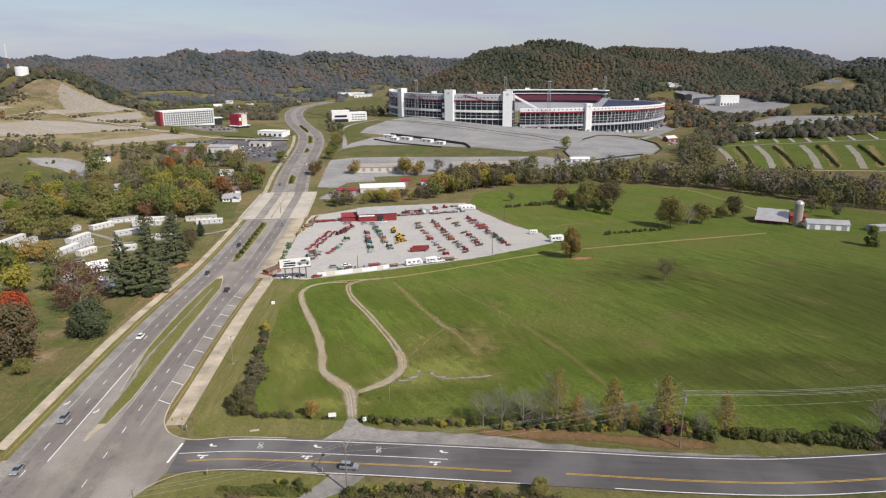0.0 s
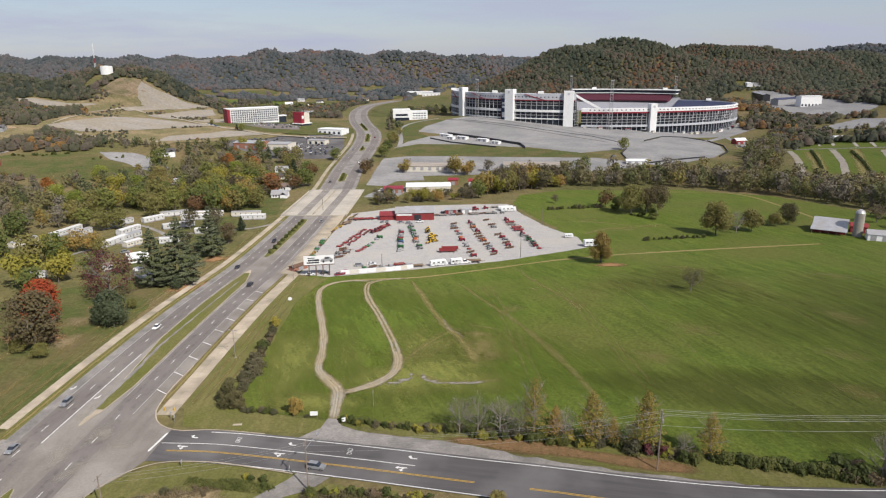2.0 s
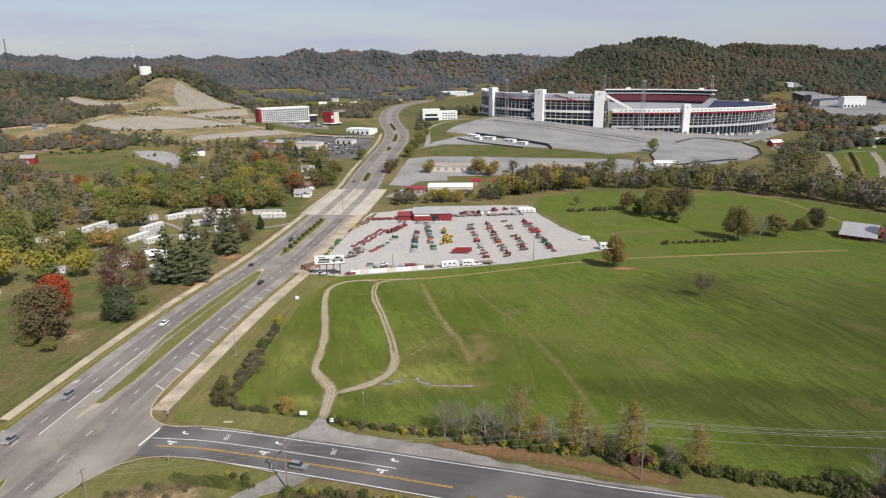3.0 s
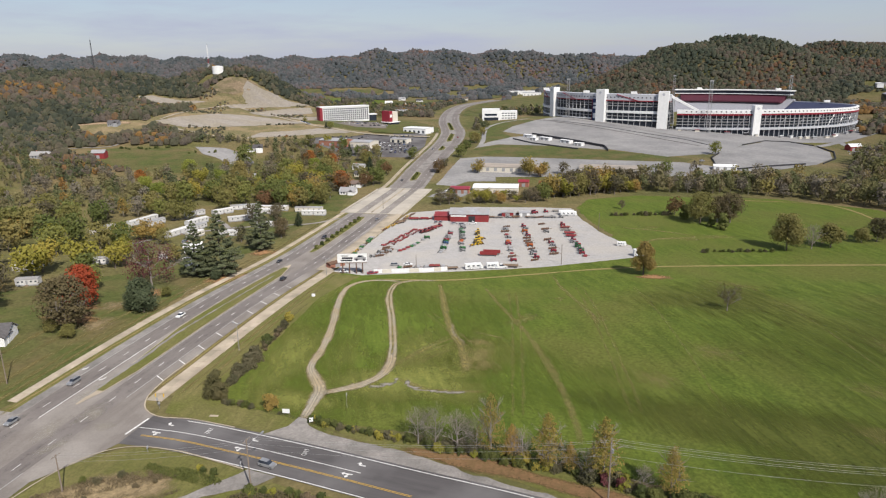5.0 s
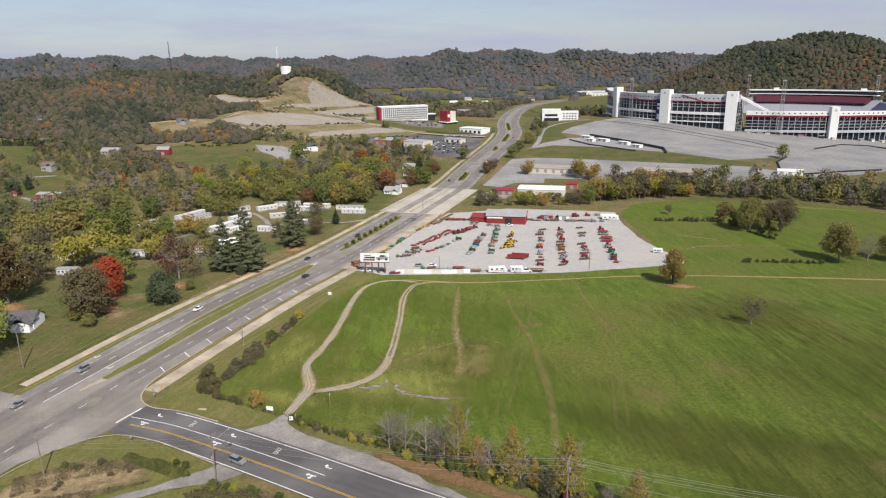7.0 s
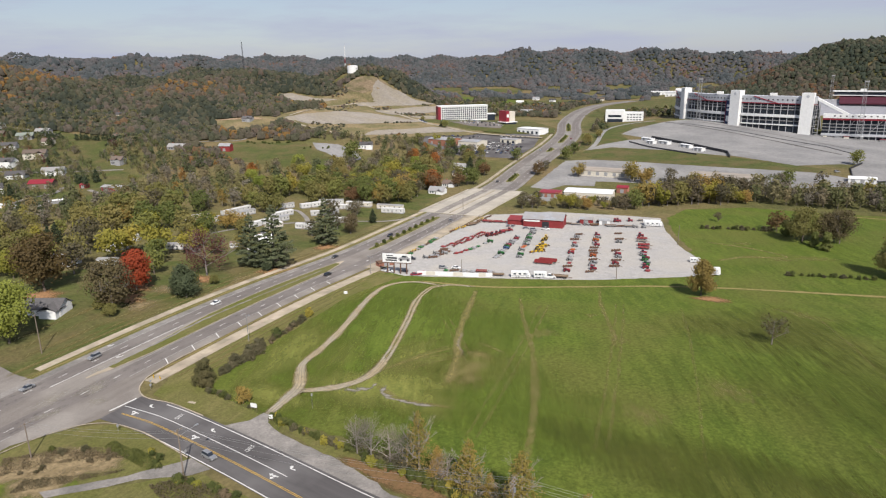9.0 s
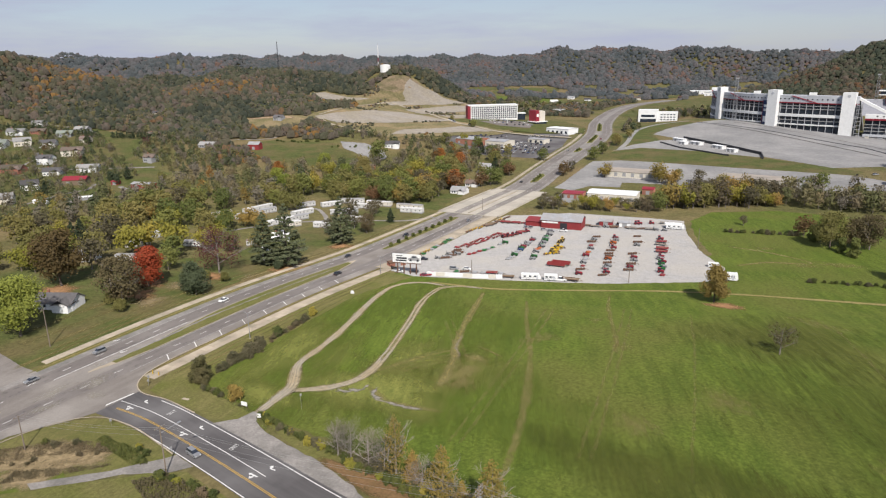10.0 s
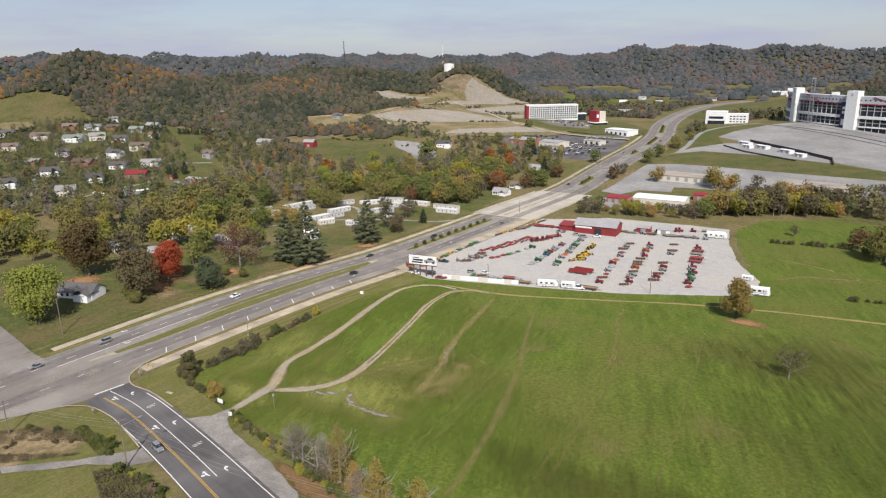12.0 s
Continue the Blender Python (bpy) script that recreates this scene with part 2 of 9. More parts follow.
def ribbon_mesh(name, line, material, lift, thick=0.0, step=3.0, jitter=0.0, closed=False):
    """A strip along a line of (x, y, half width to the left, half width to the right), laid on the ground."""
    rnd = random.Random(len(line) + int(abs(line[0][0])))
    a = np.array(line, float)
    d = np.r_[0, np.cumsum(np.hypot(*np.diff(a[:, :2], axis=0).T))]
    s = np.linspace(0, d[-1], max(2, int(d[-1] / step) + 1))
    q = np.stack([smooth(s, d, a[:, i]) if len(d) > 2 else np.interp(s, d, a[:, i]) for i in range(4)], 1)
    t = np.gradient(q[:, :2], axis=0)
    t /= np.linalg.norm(t, axis=1)[:, None]
    nrm = np.stack([-t[:, 1], t[:, 0]], 1)
    jl = np.array([rnd.uniform(-jitter, jitter) for _ in s])
    jr = np.array([rnd.uniform(-jitter, jitter) for _ in s])
    left, right = q[:, :2] + nrm * (q[:, 2] + jl)[:, None], q[:, :2] - nrm * (q[:, 3] + jr)[:, None]
    cols = max(2, int((a[:, 2] + a[:, 3]).max() / 4) + 1)
    rows = [left * (1 - k / (cols - 1)) + right * k / (cols - 1) for k in range(cols)]
    p = np.concatenate(rows)
    z = lie(p[:, 0], p[:, 1]) + lift
    n = len(s)
    v = np.c_[p, z]
    i = np.arange(n - 1)
    f = np.concatenate([np.stack([k * n + i, (k + 1) * n + i, (k + 1) * n + i + 1, k * n + i + 1], 1) for k in range(cols - 1)])
    if thick:
        low = v.copy()
        low[:, 2] -= thick
        m = len(v)
        e = (cols - 1) * n
        skirt = [np.stack([i, i + 1, m + i + 1, m + i], 1), np.stack([e + i + 1, e + i, m + e + i, m + e + i + 1], 1)]
        ends = [[0, m, m + e, e], [n - 1, e + n - 1, m + e + n - 1, m + n - 1]]
        v, f = np.concatenate([v, low]), np.concatenate([f, *skirt, np.array(ends)])
    return mesh_np(name, v, f, material)


def ribbon(name, line, material, label, category, lift=0.08, thick=0.0, step=3.0, jitter=0.0, kind="structure"):
    return tagged(new(name, ribbon_mesh(name, line, material, lift, thick, step, jitter)), label, category, kind=kind)


def faded(name, v, f, wear, material, label, category):
    """A worn sheet on the ground whose edges thin out."""
    me = mesh_np(name, v, f, material)
    at = me.attributes.new("wear", "FLOAT", "POINT")
    at.data.foreach_set("value", np.asarray(wear, np.float32))
    return tagged(new(name, me), label, category, kind="structure")


def soft_strip(name, line, material, label, category, lift, step=2.5, full=1.0, sway=0.25):
    """A worn track along a line of (x, y, half width), strongest in the middle."""
    a = np.array(line, float)
    rs = np.random.RandomState(int(abs(a[:, :2].sum())) % 9999)
    d = np.r_[0, np.cumsum(np.hypot(*np.diff(a[:, :2], axis=0).T))]
    s = np.linspace(0, d[-1], max(3, int(d[-1] / step) + 1))
    q = np.stack([smooth(s, d, a[:, i]) if len(d) > 2 else np.interp(s, d, a[:, i]) for i in range(3)], 1)
    t = np.gradient(q[:, :2], axis=0)
    t /= np.linalg.norm(t, axis=1)[:, None]
    nrm = np.stack([-t[:, 1], t[:, 0]], 1)
    q[:, :2] += nrm * (np.convolve(rs.normal(0, sway, len(s) + 4), np.ones(5) / 5, "valid"))[:, None]
    w = q[:, 2] * (1 + np.convolve(rs.normal(0, 0.35, len(s) + 4), np.ones(5) / 5, "valid"))
    n, cols = len(s), (-1, -0.55, 0, 0.55, 1)
    p = np.concatenate([q[:, :2] + nrm * (w * c)[:, None] for c in cols])
    end = np.clip(np.minimum(s, d[-1] - s) / 6 + 0.15, 0, 1)
    wear = np.concatenate([end * full * k for k in (0, 0.75, 1, 0.75, 0)])
    i = np.arange(n - 1)
    f = np.concatenate([np.stack([(k + 1) * n + i, (k + 1) * n + i + 1, k * n + i + 1, k * n + i], 1) for k in range(4)])
    return faded(name, np.c_[p, lie(p[:, 0], p[:, 1]) + lift], f, wear, material, label, category)


def soft_spot(name, x, y, rx, ry, material, label, category, lift, full=0.9, turn=0.0):
    """A worn patch, strongest in the middle."""
    rs = np.random.RandomState(int(abs(x * 7 + y * 3)) % 9999)
    m, rings = 18, (0.0, 0.35, 0.7, 1.0)
    a = np.arange(m) * 2 * np.pi / m
    wob = rs.uniform(0.7, 1.25, m)
    c, sn = math.cos(radians(turn)), math.sin(radians(turn))
    u = np.concatenate([np.cos(a) * rx * r * wob for r in rings])
    w = np.concatenate([np.sin(a) * ry * r * wob for r in rings])
    p = np.stack([x + u * c - w * sn, y + u * sn + w * c], 1)
    wear = np.repeat([full, full * 0.8, full * 0.45, 0.0], m)
    i = np.arange(m)
    f = np.concatenate([np.stack([k * m + i, (k + 1) * m + i, (k + 1) * m + (i + 1) % m, k * m + (i + 1) % m], 1) for k in range(3)])
    return faded(name, np.c_[p, lie(p[:, 0], p[:, 1]) + lift], f, wear, material, label, category)


# ---- materials ----
M_streak = mat("mown_dry_streak", (0.215, 0.17, 0.072), (0.145, 0.125, 0.046), size=1.0, rough=0.97, detail=9, stretch=(1, 0.15, 1), turn=-4, soft=3.0, speck=0.6)
M_field = mat("field_grass", (0.099, 0.127, 0.021), (0.057, 0.083, 0.013), size=3.6, big=42, c=(0.096, 0.105, 0.024), rough=0.95, bump=0.3, stretch=(1.0, 0.16, 1), turn=-26, detail=11, speck=1.1, strong=0.45)
M_brightgrass = mat("bright_field_grass", (0.110, 0.144, 0.024), (0.072, 0.102, 0.015), size=3.2, rough=0.95, bump=0.2, stretch=(1.0, 0.2, 1), turn=-26, detail=11, soft=2.5, speck=1.0, strong=0.4)
M_dullgrass = mat("dull_field_grass", (0.088, 0.098, 0.021), (0.050, 0.063, 0.012), size=3.2, rough=0.95, bump=0.2, stretch=(1.0, 0.12, 1), turn=-26, detail=11, soft=2.5, speck=1.0, strong=0.4)
M_short = mat("short_pale_grass", (0.175, 0.178, 0.046), (0.112, 0.126, 0.030), size=2.2, rough=0.96, bump=0.2, stretch=(1.0, 0.3, 1), turn=-26, detail=11, soft=3.0, speck=0.8, strong=0.35)
M_land = mat("rough_grass", (0.125, 0.113, 0.043), (0.076, 0.078, 0.029), size=16, big=80, c=(0.155, 0.118, 0.06), rough=0.95, bump=0.3, detail=10, speck=2.5, strong=0.4)
M_lawn = mat("lawn_grass", (0.086, 0.095, 0.030), (0.053, 0.065, 0.019), size=6, big=22, c=(0.108, 0.090, 0.040), rough=0.95, bump=0.2, detail=10, speck=1.4, strong=0.4)
M_verge = mat("dry_verge_grass", (0.150, 0.132, 0.052), (0.095, 0.095, 0.031), size=2.2, big=14, c=(0.101, 0.105, 0.029), rough=0.95, bump=0.2, detail=9, stretch=(1, 0.16, 1), turn=-4, speck=0.8, strong=0.35)
M_asphalt = mat("worn_asphalt", (0.194, 0.174, 0.156), (0.150, 0.134, 0.121), size=2.2, big=17, c=(0.236, 0.216, 0.195), rough=0.9, speck=0.6, strong=0.15, detail=9, stretch=(1, 0.08, 1), turn=-4)
M_lane = mat("lane_asphalt", (0.152, 0.135, 0.126), (0.129, 0.115, 0.107), size=1.1, big=24, c=(0.175, 0.158, 0.146), rough=0.9, speck=0.6, strong=0.12, detail=9, stretch=(1, 0.05, 1), turn=-4)
M_side = mat("side_road_asphalt", (0.096, 0.090, 0.090), (0.071, 0.067, 0.067), size=1.4, big=18, c=(0.130, 0.124, 0.123), rough=0.9, detail=9, stretch=(0.06, 1, 1), turn=8)
M_shoulder = mat("grey_shoulder", (0.262, 0.244, 0.226), (0.189, 0.175, 0.162), size=2.0, big=7, c=(0.152, 0.143, 0.132), rough=0.95, detail=9, speck=0.7, strong=0.25)
M_conc = mat("weathered_concrete", (0.40, 0.345, 0.265), (0.31, 0.265, 0.20), size=1.6, big=9, c=(0.25, 0.215, 0.165), rough=0.92, detail=9, vary=0.12)
M_deck = mat("bridge_concrete", (0.40, 0.365, 0.31), (0.34, 0.31, 0.26), size=2, big=14, c=(0.30, 0.275, 0.235), rough=0.9, detail=8)
M_lot = mat("pale_gravel", (0.352, 0.341, 0.328), (0.285, 0.275, 0.262), size=3, big=20, c=(0.345, 0.325, 0.295), rough=0.97, bump=0.15, detail=9, speck=0.9, strong=0.2)
M_park = mat("faded_lot_asphalt", (0.264, 0.257, 0.248), (0.217, 0.211, 0.205), size=8, big=38, c=(0.187, 0.184, 0.181), rough=0.95, detail=9, stretch=(0.3, 1, 1), turn=20, speck=3, strong=0.2)
M_dirt = mat("pale_dirt", (0.40, 0.31, 0.20), (0.30, 0.225, 0.135), size=1.2, big=6, c=(0.22, 0.19, 0.09), rough=0.97, bump=0.2, detail=9)
M_worn = mat("worn_grass", (0.245, 0.20, 0.085), (0.17, 0.15, 0.052), size=1.2, rough=0.97, detail=9, stretch=(1, 0.5, 1), turn=-26, soft=1.6, speck=0.6)
M_rut = mat("wheel_rut_dirt", (0.360, 0.295, 0.193), (0.235, 0.195, 0.127), size=1.0, big=9, c=(0.300, 0.270, 0.211), rough=0.97, detail=10, soft=1.4, speck=0.8, strong=0.25)
M_clay = mat("bare_hillside", (0.25, 0.19, 0.125), (0.155, 0.118, 0.075), size=7, big=18, c=(0.12, 0.105, 0.055), rough=0.97, bump=0.3, detail=11, speck=3, strong=0.4)
M_clay_cut = mat("clay_cut", (0.33, 0.24, 0.155), (0.22, 0.16, 0.10), size=5, rough=0.97, detail=9, soft=9, speck=2)
M_pale_lane = mat("pale_lane", (0.36, 0.33, 0.28), (0.28, 0.255, 0.21), size=3, rough=0.97, detail=8, soft=4)
M_drygrass = mat("dry_tan_grass", (0.27, 0.205, 0.12), (0.18, 0.14, 0.075), size=1.2, rough=0.97, detail=9, soft=2.2, speck=0.5)
M_bank = mat("weedy_bank", (0.175, 0.145, 0.075), (0.105, 0.10, 0.045), size=5, big=26, c=(0.23, 0.175, 0.10), rough=0.96, bump=0.3, detail=9, speck=2.0, strong=0.45)
M_pad = mat("gravel_pad", (0.285, 0.256, 0.22), (0.22, 0.197, 0.166), size=9, big=35, c=(0.24, 0.21, 0.16), rough=0.97, detail=10, stretch=(0.35, 1, 1), turn=12, speck=3, strong=0.25)
M_needles = mat("fallen_leaves", (0.184, 0.108, 0.056), (0.122, 0.083, 0.038), size=1.5, rough=0.97, detail=9, soft=1.2, speck=0.6)
M_puddle = mat("grey_silt", (0.31, 0.285, 0.245), (0.21, 0.185, 0.145), size=0.5, rough=0.6, detail=8, soft=0.9)
M_white_line = mat("white_road_paint", (0.72, 0.71, 0.68), (0.55, 0.54, 0.51), size=0.6, rough=0.7)
M_faint_line = mat("faded_road_paint", (0.42, 0.41, 0.39), (0.27, 0.265, 0.25), size=0.8, rough=0.8)
M_yellow_line = mat("yellow_road_paint", (0.52, 0.33, 0.07), (0.42, 0.27, 0.06), size=0.6, rough=0.7)
M_white = mat("white_paint", (0.80, 0.80, 0.78), (0.70, 0.70, 0.68), size=2.5, rough=0.55)
M_cream = mat("cream_siding", (0.66, 0.62, 0.53), (0.56, 0.52, 0.44), size=1.5, rough=0.7)
M_stain = mat("dark_road_stain", (0.10, 0.092, 0.085), (0.075, 0.07, 0.065), size=1.0, rough=0.9, soft=2.5)
M_homewhite = mat("weathered_white_siding", (0.64, 0.635, 0.61), (0.50, 0.49, 0.465), size=1.4, rough=0.7, vary=0.12)
M_grey = mat("grey_paint", (0.34, 0.34, 0.34), (0.27, 0.27, 0.27), size=2, rough=0.7)
M_dark = mat("dark_metal", (0.045, 0.045, 0.05), (0.03, 0.03, 0.034), size=1, rough=0.5)
M_tin = mat("galvanised_roof", (0.50, 0.50, 0.50), (0.38, 0.38, 0.38), size=1.6, big=7, c=(0.42, 0.39, 0.36), rough=0.45, metal=0.3)
M_red = mat("red_paint", (0.27, 0.045, 0.047), (0.25, 0.033, 0.035), size=1.2, big=5, c=(0.22, 0.035, 0.035), rough=0.6)
M_brightred = mat("crimson_paint", (0.30, 0.03, 0.045), (0.23, 0.024, 0.035), size=1.2, rough=0.5)
M_brick = mat("red_brick", (0.34, 0.16, 0.11), (0.26, 0.12, 0.085), size=0.6, rough=0.9)
M_shingle = mat("dark_shingles", (0.12, 0.115, 0.115), (0.085, 0.08, 0.08), size=0.9, rough=0.9, vary=0.3)
M_brownroof = mat("brown_shingles", (0.19, 0.15, 0.125), (0.14, 0.11, 0.09), size=0.9, rough=0.9, vary=0.3)
M_wood = mat("weathered_wood", (0.24, 0.185, 0.13), (0.17, 0.13, 0.09), size=0.5, rough=0.9)
M_pole = mat("grey_brown_pole", (0.22, 0.18, 0.145), (0.16, 0.13, 0.105), size=0.6, rough=0.9)
M_steel = mat("dull_steel", (0.45, 0.45, 0.45), (0.36, 0.36, 0.36), size=1, rough=0.45, metal=0.6)
M_wire = mat("aluminium_wire", (0.42, 0.42, 0.40), rough=0.5, metal=0.5)
M_bark = mat("bark", (0.17, 0.14, 0.115), (0.11, 0.09, 0.07), size=0.3, rough=0.95, vary=0.2)
M_paletwig = mat("pale_grey_twigs", (0.31, 0.28, 0.245), (0.215, 0.19, 0.165), size=0.5, rough=0.95, vary=0.2)
M_twig = mat("grey_twigs", (0.24, 0.21, 0.19), (0.17, 0.15, 0.135), size=0.5, rough=0.95, vary=0.2)
M_tyre = mat("tyre_rubber", (0.03, 0.03, 0.03), (0.022, 0.022, 0.022), size=0.4, rough=0.85)
M_rim = mat("wheel_rim", (0.5, 0.5, 0.5), (0.4, 0.4, 0.4), size=0.4, rough=0.35, metal=0.7)
M_yellow = mat("yellow_paint", (0.62, 0.40, 0.02), (0.5, 0.32, 0.02), size=1, rough=0.5)
M_green = mat("green_paint", (0.03, 0.16, 0.04), (0.025, 0.12, 0.03), size=1, rough=0.5)
M_blue = mat("blue_paint", (0.06, 0.12, 0.27), (0.05, 0.095, 0.21), size=1, rough=0.5)
M_orange = mat("orange_paint", (0.46, 0.12, 0.03), (0.36, 0.09, 0.025), size=1, rough=0.5)
M_rust = mat("rusty_steel", (0.17, 0.10, 0.07), (0.11, 0.07, 0.05), size=0.5, rough=0.9)
M_seat = mat("crimson_seating", (0.10, 0.025, 0.04), (0.072, 0.02, 0.032), size=3, rough=0.7)
M_seatgrey = mat("grey_seating", (0.33, 0.33, 0.35), (0.26, 0.26, 0.28), size=3, rough=0.7)
M_seatblue = mat("navy_seating", (0.05, 0.06, 0.11), (0.04, 0.045, 0.085), size=3, rough=0.7)
M_banner = mat("navy_banner", (0.03, 0.05, 0.12), (0.025, 0.04, 0.1), size=2, rough=0.6)
M_band = mat("silver_cladding", (0.52, 0.53, 0.55), (0.43, 0.44, 0.46), size=4, rough=0.5)
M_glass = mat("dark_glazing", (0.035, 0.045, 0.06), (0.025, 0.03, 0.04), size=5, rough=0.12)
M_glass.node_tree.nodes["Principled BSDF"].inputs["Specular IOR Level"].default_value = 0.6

L_green = leafy("green_leaves", (0.215, 0.232, 0.062), (0.125, 0.142, 0.038))
L_olive = leafy("olive_leaves", (0.27, 0.24, 0.074), (0.17, 0.156, 0.05))
L_yellow = leafy("yellow_green_leaves", (0.35, 0.31, 0.052), (0.225, 0.21, 0.04))
L_gold = leafy("golden_leaves", (0.37, 0.265, 0.07), (0.24, 0.175, 0.05))
L_orange = leafy("russet_leaves", (0.20, 0.122, 0.052), (0.125, 0.082, 0.036))
L_red = leafy("scarlet_leaves", (0.42, 0.082, 0.03), (0.25, 0.05, 0.02), 0.12)
L_maroon = leafy("maroon_leaves", (0.17, 0.055, 0.055), (0.105, 0.04, 0.04), 0.12)
L_brown = leafy("brown_leaves", (0.165, 0.14, 0.08), (0.105, 0.09, 0.052))
L_dark = leafy("dark_green_needles", (0.068, 0.088, 0.042), (0.038, 0.052, 0.026), 0.15)
L_pine = leafy("grey_green_needles", (0.165, 0.185, 0.098), (0.085, 0.10, 0.05), 0.12)
L_cedar = leafy("cedar_needles", (0.115, 0.14, 0.072), (0.06, 0.078, 0.038), 0.15)
L_lime = leafy("lime_leaves", (0.30, 0.33, 0.06), (0.17, 0.20, 0.04), 0.12)
L_bright = leafy("orange_leaves", (0.40, 0.175, 0.04), (0.25, 0.10, 0.028), 0.18)
L_amber = leafy("amber_leaves", (0.34, 0.235, 0.07), (0.21, 0.148, 0.045))
L_dull = leafy("olive_brown_leaves", (0.165, 0.135, 0.062), (0.10, 0.082, 0.04))
L_scrub = leafy("scrub_leaves", (0.19, 0.15, 0.085), (0.115, 0.095, 0.052))
L_brush = leafy("grey_brown_brush", (0.16, 0.145, 0.078), (0.09, 0.085, 0.045))
L_haze = leafy("grey_twig_tips", (0.25, 0.215, 0.17), (0.16, 0.137, 0.108))
L_verge = leafy("dark_olive_leaves", (0.135, 0.125, 0.05), (0.08, 0.077, 0.032))
L_hedge = leafy("hedge_leaves", (0.13, 0.145, 0.038), (0.07, 0.085, 0.024))

# autumn leaf colours, with blue raised a little as haze over mid-distance woods
WOOD_TONES = [(0.0, (0.115, 0.14, 0.070)), (0.25, (0.21, 0.218, 0.088)), (0.45, (0.295, 0.262, 0.110)), (0.62, (0.25, 0.215, 0.155)), (0.78, (0.30, 0.265, 0.20)), (0.88, (0.33, 0.255, 0.105)), (0.95, (0.35, 0.315, 0.08)), (1.0, (0.36, 0.155, 0.055))]
# half-bare skyline woods, lightened and blued: distance haze is put into the colour
HAZED_HILL_TONES = [(0.0, (0.100, 0.119, 0.124)), (0.3, (0.137, 0.148, 0.148)), (0.6, (0.168, 0.164, 0.164)), (0.88, (0.180, 0.162, 0.164)), (0.97, (0.205, 0.16, 0.145)), (1.0, (0.225, 0.145, 0.115))]
M_woods = toned("autumn_woods", WOOD_TONES, grain=1.6)
# western hills: leaf colours with extra blue mixed in for the haze
WEST_TONES = [(0.0, (0.066, 0.078, 0.054)), (0.3, (0.112, 0.117, 0.068)), (0.55, (0.160, 0.142, 0.090)), (0.75, (0.172, 0.140, 0.115)), (0.9, (0.210, 0.150, 0.090)), (0.97, (0.27, 0.145, 0.062)), (1.0, (0.32, 0.185, 0.06))]
M_westwoods = toned("west_hill_woods", WEST_TONES, grain=2.2)
M_midwoods = toned("stadium_hill_woods", [(0.0, (0.070, 0.088, 0.056)), (0.3, (0.108, 0.118, 0.070)), (0.6, (0.142, 0.132, 0.086)), (0.82, (0.150, 0.122, 0.090)), (0.95, (0.185, 0.125, 0.075)), (1.0, (0.215, 0.115, 0.06))], grain=2.4)
M_hazedhills = toned("hazed_hill_woods", HAZED_HILL_TONES, grain=3.0)
M_litter = mat("leaf_litter", (0.30, 0.165, 0.085), (0.21, 0.125, 0.06), size=1.2, rough=0.97, detail=9, soft=1.3, speck=0.6)
M_greyroof = mat("grey_shingles", (0.30, 0.295, 0.285), (0.23, 0.225, 0.215), size=0.9, rough=0.9, vary=0.25)
M_greenroof = mat("grey_green_shingles", (0.25, 0.275, 0.24), (0.19, 0.21, 0.18), size=0.9, rough=0.9, vary=0.2)
M_column = mat("pale_steel_column", (0.46, 0.47, 0.49), (0.36, 0.37, 0.39), size=3, rough=0.6)
M_hallroof = mat("old_flat_roof", (0.33, 0.29, 0.245), (0.27, 0.235, 0.2), size=3, big=15, c=(0.24, 0.215, 0.185), rough=0.9)

# ---- the lie of the land ----
def smooth(v, knots, values):
    """Smooth curve through a few values."""
    v = np.asarray(v, float)
    k, h = np.array(knots, float), np.array(values, float)
    slope = np.gradient(h, k)
    i = np.clip(np.searchsorted(k, v) - 1, 0, len(k) - 2)
    w = k[i + 1] - k[i]
    s = np.clip((v - k[i]) / w, 0, 1)
    return ((2 * s ** 3 - 3 * s ** 2 + 1) * h[i] + (s ** 3 - 2 * s ** 2 + s) * w * slope[i]
            + (3 * s ** 2 - 2 * s ** 3) * h[i + 1] + (s ** 3 - s ** 2) * w * slope[i + 1])


# gentle rises and dips of the valley floor: x, y, height, reach in x and y
SWELLS = [
    (-185, 190, 4.5, 50, 60), (60, 150, 4.6, 85, 90), (110, 290, 4.8, 75, 70), (80, 600, -4, 220, 45), (-30, 1010, 9, 110, 120),
    (330, 900, -17, 140, 180), (-365, 871, 11, 149, 152), (-783, 350, 7, 178, 196), (-537, 774, 22, 94, 112),
    (700, 780, 12, 260, 200), (-940, 516, 25, 330, 178), (520, 1500, 22, 160, 260), (-378, 683, 12, 82, 116), (-566, 547, 16, 165, 132), (-623, 432, -5, 125, 92),
]
# wooded hills: x, y, height, reach along and across, turn in degrees
HILLS = [
    (-633, 1077, 61, 135, 106, -25), (-1081, 600, 95, 133, 170, 20), (-868, 843, 54, 249, 250, 35), (-1148, 1258, 72, 328, 217, 10),
    (222, 1719, 128, 245, 245, 0), (600, 2128, 118, 316, 196, 0), (1120, 2431, 112, 301, 286, 0), (772, 1714, 96, 273, 124, 30), (735, 1240, 62, 135, 105, 20),
    (-779, 2516, 93, 334, 274, 0), (-306, 2639, 83, 365, 171, 0), (-1348, 2558, 86, 400, 512, 0), (-1861, 2100, 81, 413, 353, 20),
    (-824, 959, 32, 62, 81, 0), (-1004, 857, 24, 124, 45, 0), (-580, 1028, 25, 45, 87, 0), (-1763, 1588, 74, 298, 314, 0),
]
